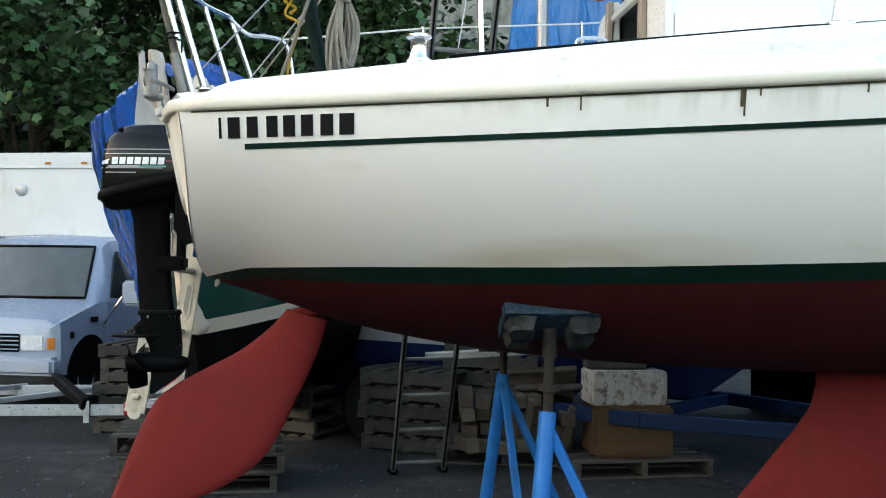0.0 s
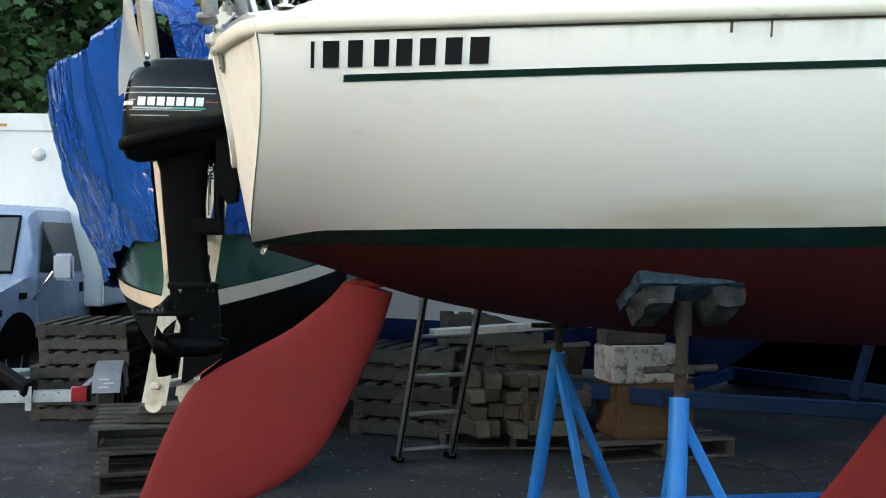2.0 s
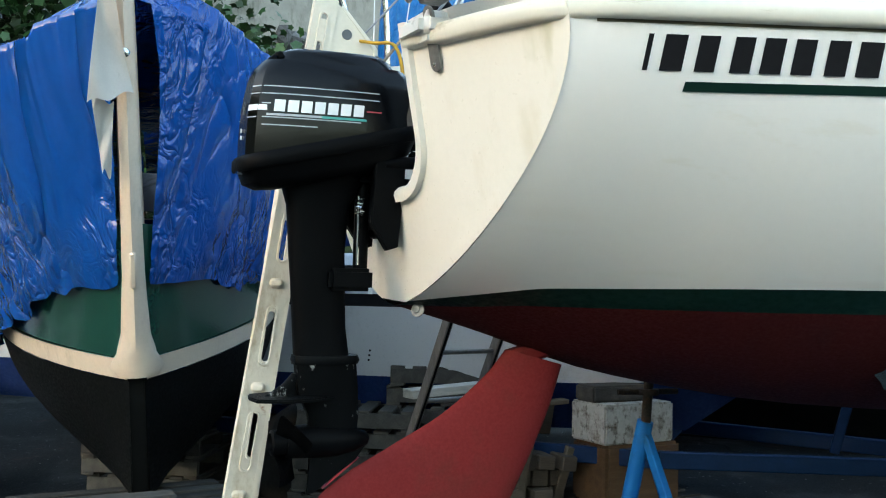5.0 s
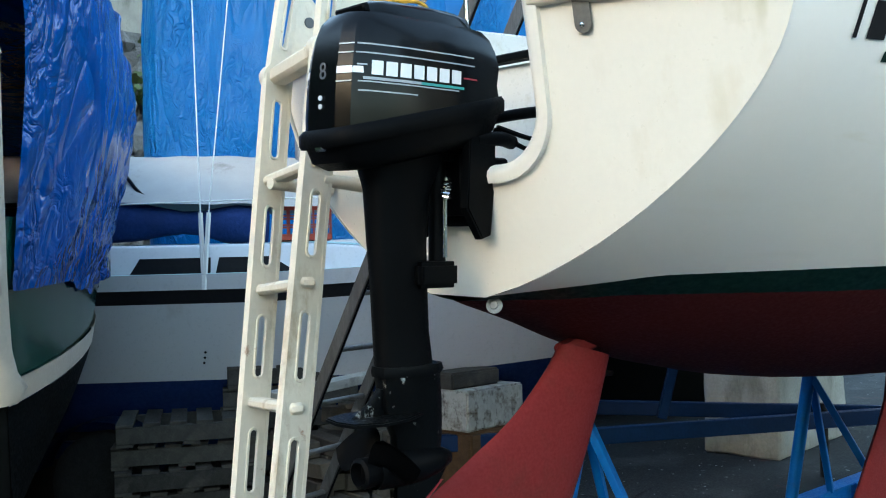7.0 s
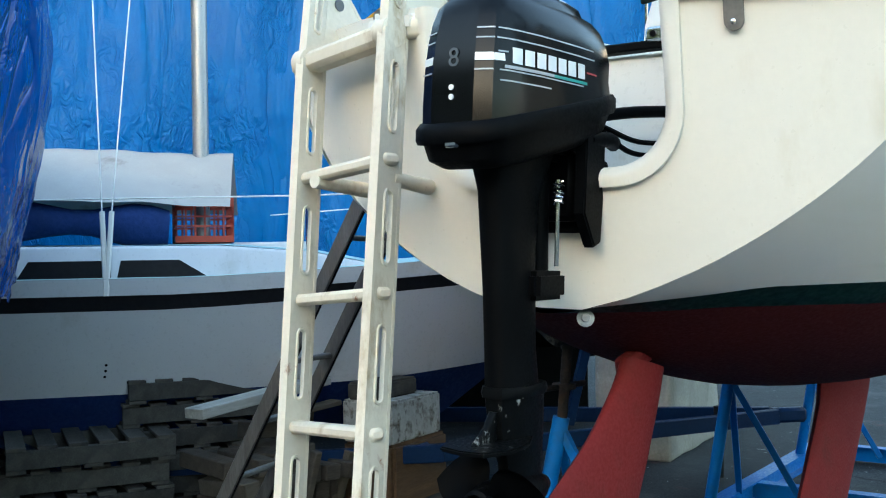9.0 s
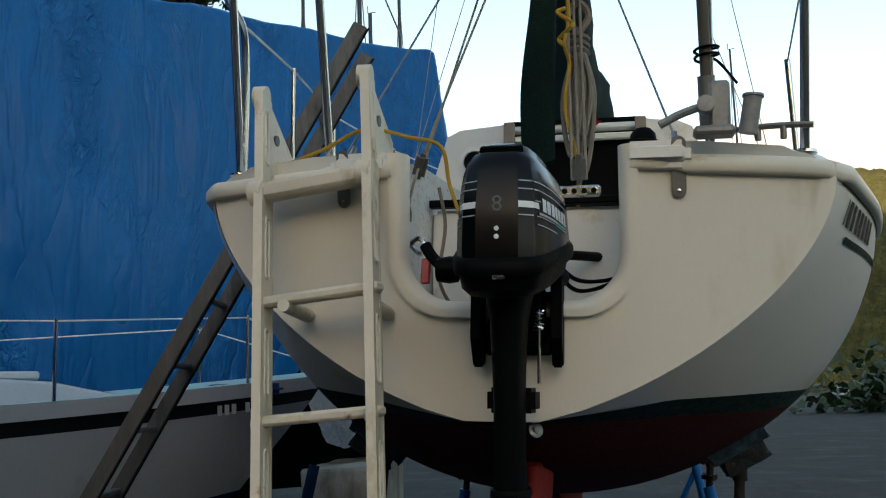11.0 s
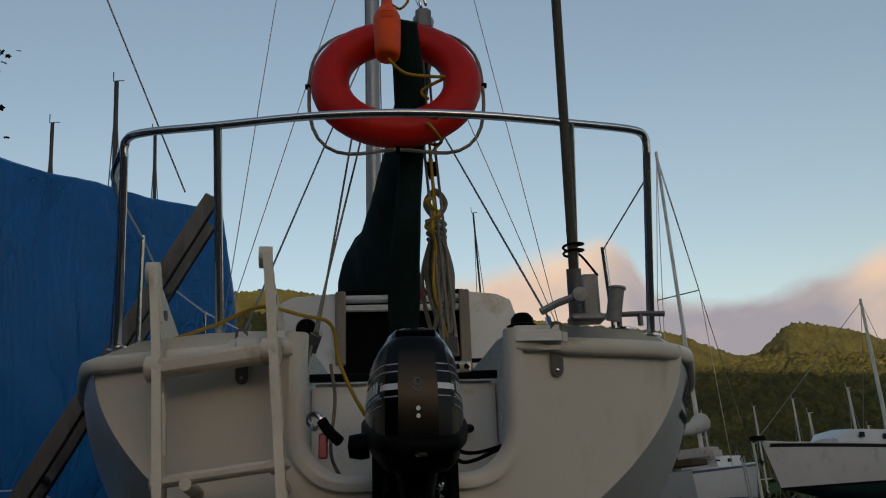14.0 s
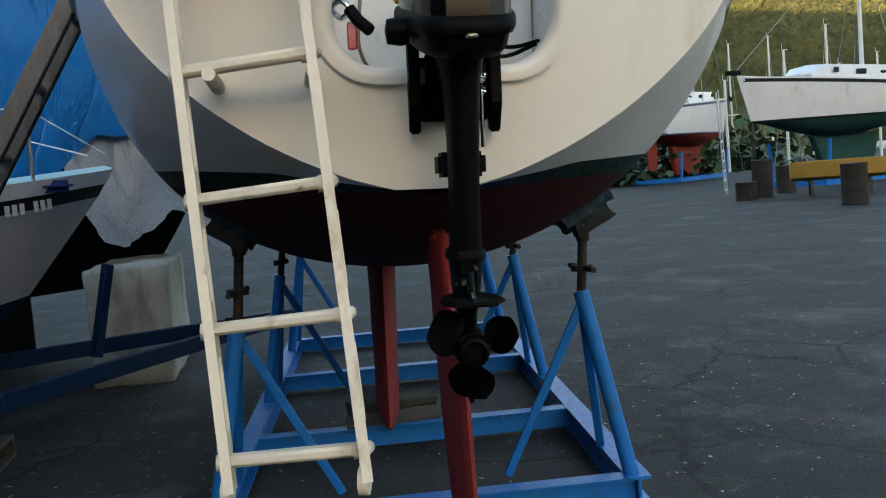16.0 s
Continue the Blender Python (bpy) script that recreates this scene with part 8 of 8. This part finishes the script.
def cover_ring(k, n=22):
    t = 0.06 + 0.94 * k
    c = BT.lerp(GN, t)
    w = 0.06 + 0.15 * k ** 1.5 + 0.07 * math.exp(-((k - 0.93) / 0.08) ** 2)
    up, dn = 0.06 + 0.34 * k ** 2, 0.1 + 0.2 * k
    out = []
    for i in range(n):
        a = 2 * math.pi * i / n
        yy = math.sin(a) * w
        zz = math.cos(a) * (up if math.cos(a) > 0 else dn)
        q = 1 + 0.1 * noise.noise((c.x * 4, a * 2, 1)) + 0.06 * noise.noise((c.x * 11, a * 4, 2))
        out.append(Vector((c.x, c.y + yy * q, c.z + zz * q)))
    return out


part("sail_cover", loft([cover_ring(k / 30) for k in range(31)]), M["sailcover"], boom, "dark green canvas sail cover", 60)


def tail_ring(k, n=14):
    z = 3.3 - 1.12 * k
    c = Vector((0.44 + 0.13 * k + 0.03 * math.sin(k * 7), -0.04 - 0.02 * math.sin(k * 5), z))
    w = 0.05 + 0.006 * math.sin(k * 9)
    return [c + Vector((math.cos(2 * math.pi * i / n) * 0.03, math.sin(2 * math.pi * i / n) * w, 0.01 * math.sin(3 * 2 * math.pi * i / n))) * (1 + 0.12 * noise.noise((k * 5, i * 0.9, 3))) for i in range(n)]


part("hanging_tail", loft([tail_ring(k / 26) for k in range(27)]), M["sailcover"], boom, "loose end of the cover hanging down", 60)
part("red_patch", box((1.75, -0.1, 2.63), (0.12, 0.12, 0.05), (0, 0, 20), 0.025, 2), M["ringred"], boom, "red cloth bundle")

sheet = thing("mainsheet", HEEL, "pale mainsheet tackle with a hanging rope coil", "rope")
blk = Vector((0.6, -0.13, 2.8))
for dy in (-0.02, 0.0, 0.02):
    part("fall", tube([BT + Vector((0.12, dy, -0.1)), blk + Vector((0, dy, 0.05)), Vector((0.335, -0.165 + dy, 2.06))], 0.005, 6), M["rope"], sheet)
part("upper_block", box(tuple(blk), (0.03, 0.04, 0.08), (0, 0, 0), 0.012, 2), M["blackdull"], sheet)
part("lower_block", box((0.335, -0.165, 2.09), (0.035, 0.04, 0.085), (0, -8, 0), 0.012, 2), M["stainless"], sheet)
rg = random.Random(8)
CO = Vector((0.645, -0.145, 2.6))
for k in range(9):
    o, q = rg.uniform(-0.025, 0.025), rg.uniform(-0.03, 0.03)
    drop = rg.uniform(0.3, 0.46)
    part("coil_loop", tube(smooth_path([CO + Vector((0, o * 0.3, 0)), CO + Vector((q - 0.03, -0.03 + o, -drop * 0.55)), CO + Vector((q * 1.5 - 0.01, o, -drop)), CO + Vector((q + 0.04, 0.03 + o, -drop * 0.5)), CO + Vector((0.01, o * 0.3, -0.01))], 32), 0.008, 6), M["rope"], sheet)
part("coil_wrap", tube(smooth_path([CO + Vector((0.03 * math.cos(k * 1.6), 0.032 * math.sin(k * 1.6), 0.02 - 0.006 * k)) for k in range(14)], 56), 0.009, 6), M["rope"], sheet)
part("coil_eye", tube(smooth_path([CO + Vector((0, 0, 0.02)), CO + Vector((0, -0.035, 0.08)), CO + Vector((0, 0, 0.13)), CO + Vector((0, 0.035, 0.08)), CO + Vector((0, 0, 0.02))], 24), 0.012, 6), M["rope"], sheet)
part("port_fall", tube(smooth_path([(0.06, 0.27, 1.9), (0.1, 0.25, 2.08), (0.9, 0.12, 3.1)], 12), 0.004, 5), M["rope"], sheet)
part("port_fall", tube([(0.1, 0.24, 2.08), (0.95, 0.15, 3.2)], 0.004, 5), M["rope"], sheet)
part("port_block", box((0.09, 0.25, 2.06), (0.03, 0.035, 0.075), (20, -30, 0), 0.01, 2), M["alu"], sheet)
line = thing("mooring_line", HEEL, "yellow rope trailing from the port deck", "rope")
part("rope", tube(smooth_path([(0.12, 0.66, 2.085), (0.08, 0.52, 2.12), (0.05, 0.4, 2.16), (0.08, 0.28, 2.14), (0.12, 0.2, 2.12), (0.14, 0.18, 2.02), (0.1, 0.14, 1.92), (0.02, 0.1, 1.84)], 48), 0.0055, 6), M["yellowrope"], line)
part("tail", tube(smooth_path([(0.1, 0.2, 2.0), (0.14, 0.19, 1.9), (0.12, 0.2, 1.75), (0.14, 0.16, 1.66)], 20), 0.005, 6), M["rope"], line)
key = thing("snap_hook", HEEL, "black snap hook with red tag in the cockpit", "hook")
part("eye", tube(smooth_path([(0.06, 0.27, 1.84), (0.04, 0.24, 1.85), (0.03, 0.22, 1.83), (0.05, 0.24, 1.81), (0.06, 0.27, 1.84)], 20), 0.007, 6), M["stainless"], key)
part("hook", tube(smooth_path([(0.03, 0.22, 1.83), (0.02, 0.2, 1.8), (0.0, 0.17, 1.77)], 12), 0.016, 8), M["blackdull"], key)
part("tag", box((0.02, 0.215, 1.76), (0.012, 0.025, 0.07), (0, 10, 0), 0.004), M["red_bar"], key)

# ---- fittings on the stern deck ----
brk = thing("rod_bracket", HEEL @ pose(-0.05, -0.5, 2.07), "grey cast bracket clamped on the starboard quarter", "bracket")
part("base", box((0.0, -0.02, 0.012), (0.06, 0.1, 0.024), (0, 0, 0), 0.008), M["cast"], brk)
part("plate", box((0.0, -0.035, 0.075), (0.03, 0.05, 0.13), (0, 0, -4), 0.008), M["cast"], brk)
part("arm", tube(smooth_path([(-0.02, 0.11, 0.03), (-0.02, 0.06, 0.055), (-0.02, 0.0, 0.075)], 10), 0.0105, 8), M["cast"], brk)
part("pivot", lathe([(0, -0.02), (0.021, -0.018), (0.021, 0.018), (0, 0.02)], 18, Matrix.Translation((-0.02, 0.0, 0.075)) @ pose(0, 0, 0, 0, 90, 0)), M["cast"], brk)
hold = part("rod_holder", tube([(0.02, -0.1, 0.01), (0.01, -0.115, 0.1)], 0.022, 16), M["cast"], brk)
part("holder_lip", tube([(0.01, -0.115, 0.098), (0.01, -0.1155, 0.104)], 0.026, 16), M["cast"], hold)
whip = thing("whip_pole", HEEL, "tall slender pole lashed to the stern rail", "pole")
part("pole", tube([(0.06, -0.515, 2.12), (-0.55, -0.42, 4.6)], 0.0145, 10), M["pole"], whip)
part("socket", tube([(0.062, -0.515, 2.1), (0.028, -0.51, 2.25)], 0.022, 12), M["alu"], whip)
part("lashing", tube(smooth_path([(0.02 + 0.025 * math.cos(k), -0.512 + 0.03 * math.sin(k), 2.29 + 0.003 * k) for k in range(14)], 60), 0.004, 5), M["blackdull"], whip)
part("lash_tail", tube(smooth_path([(0.04, -0.53, 2.3), (0.06, -0.55, 2.29), (0.07, -0.59, 2.24)], 8), 0.004, 5), M["blackdull"], whip)
cl = thing("cleat", HEEL @ pose(0.02, -0.66, 2.075, 0, 0, 82), "grey metal horn cleat on the stern deck", "cleat")
part("horn", tube(smooth_path([(-0.1, 0, 0.03), (-0.04, 0, 0.034), (0.04, 0, 0.034), (0.1, 0, 0.03)], 12), 0.008, 8), M["alu"], cl)
for x in (-0.03, 0.03):
    part("post", tube([(x, 0, 0), (x, 0, 0.034)], 0.008, 8), M["alu"], cl)
single("vent_dome", lathe([(0, 0), (0.045, 0), (0.045, 0.008), (0.034, 0.012), (0.032, 0.03), (0.02, 0.044), (0, 0.048)], 20), M["blackdull"], HEEL @ pose(0.03, -0.35, 2.075), "small black rubber vent dome", "vent")
for y in (-0.38, 0.38):
    single("corner_pad", box((0, 0, 0), (0.1, 0.17, 0.07), (0, 0, 0), 0.022, 3), M["gelcoat_top"], HEEL @ pose(-0.012, y, 2.035), "white moulded corner block beside the notch", "moulding", "corner blocks")
st = thing("stanchion", HEEL @ pose(1.05, 1.0, 2.14), "chrome stanchion at the deck edge", "stanchion", "stanchions")
part("post", tube([(0, 0, 0), (-0.03, 0, 0.56)], 0.01, 10), M["stainless"], st)
part("base", lathe([(0, 0), (0.028, 0), (0.026, 0.008), (0.012, 0.02), (0, 0.02)], 14), M["stainless"], st)
st2 = thing("stanchion", HEEL @ pose(1.17, -0.9, 2.16), "tall chrome stanchion beside the cockpit coaming", "stanchion", "stanchions")
part("post", tube([(0, 0, 0), (-0.02, 0.03, 0.5)], 0.011, 10), M["stainless"], st2)
part("base", lathe([(0, 0), (0.028, 0), (0.026, 0.008), (0.012, 0.02), (0, 0.02)], 14), M["stainless"], st2)
copy_thing(st, HEEL @ pose(1.95, 1.14, 2.22))
copy_thing(st, HEEL @ pose(3.1, 1.15, 2.33))
lf = thing("lifeline", HEEL, "white plastic coated lifeline", "lifeline")
part("line", tube([(0.27, 0.88, 2.585), (1.02, 1.0, 2.69), (1.92, 1.14, 2.77), (3.07, 1.15, 2.88), (4.5, 0.95, 2.98)], 0.005, 6), M["whitewire"], lf)
part("line", tube([(0.02, -0.765, 2.55), (1.15, -0.87, 2.65)], 0.003, 6), M["wire"], lf)
wn_ = thing("winch", HEEL @ pose(0.95, -0.88, 2.15), "chromed sheet winch on the coaming", "winch")
part("base", lathe([(0, 0), (0.052, 0), (0.052, 0.012), (0.046, 0.02), (0.046, 0.032), (0, 0.032)], 24), M["stainless"], wn_)
part("drum", lathe([(0, 0.03), (0.04, 0.032), (0.033, 0.045), (0.03, 0.08), (0.034, 0.1), (0.046, 0.108), (0.046, 0.116), (0.03, 0.122), (0, 0.122)], 24), M["stainless"], wn_)
bl = thing("fairlead", HEEL @ pose(1.55, -0.92, 2.205), "chrome bail on the genoa track", "fairlead")
part("bail", tube(smooth_path([(-0.055, 0, 0), (-0.053, 0, 0.045), (-0.03, 0, 0.058), (0.03, 0, 0.058), (0.053, 0, 0.045), (0.055, 0, 0)], 24), 0.007, 8), M["stainless"], bl)
trk = thing("genoa_track", HEEL, "black genoa track along the coaming", "track")
part("track", tube([(1.05, -1.0, deck_top(1.05) + 0.008), (1.6, -1.06, deck_top(1.6) + 0.008), (2.2, -1.1, deck_top(2.2) + 0.008), (2.75, -1.12, deck_top(2.75) + 0.008)], 0.009, 8), M["blackdull"], trk)
part("track_block", box((2.35, -1.1, 2.34), (0.05, 0.04, 0.1), (0, 8, 0), 0.012, 2), M["stainless"], trk)
part("track_slider", box((2.35, -1.1, 2.295), (0.09, 0.04, 0.02), (0, 0, 0), 0.005), M["stainless"], trk)
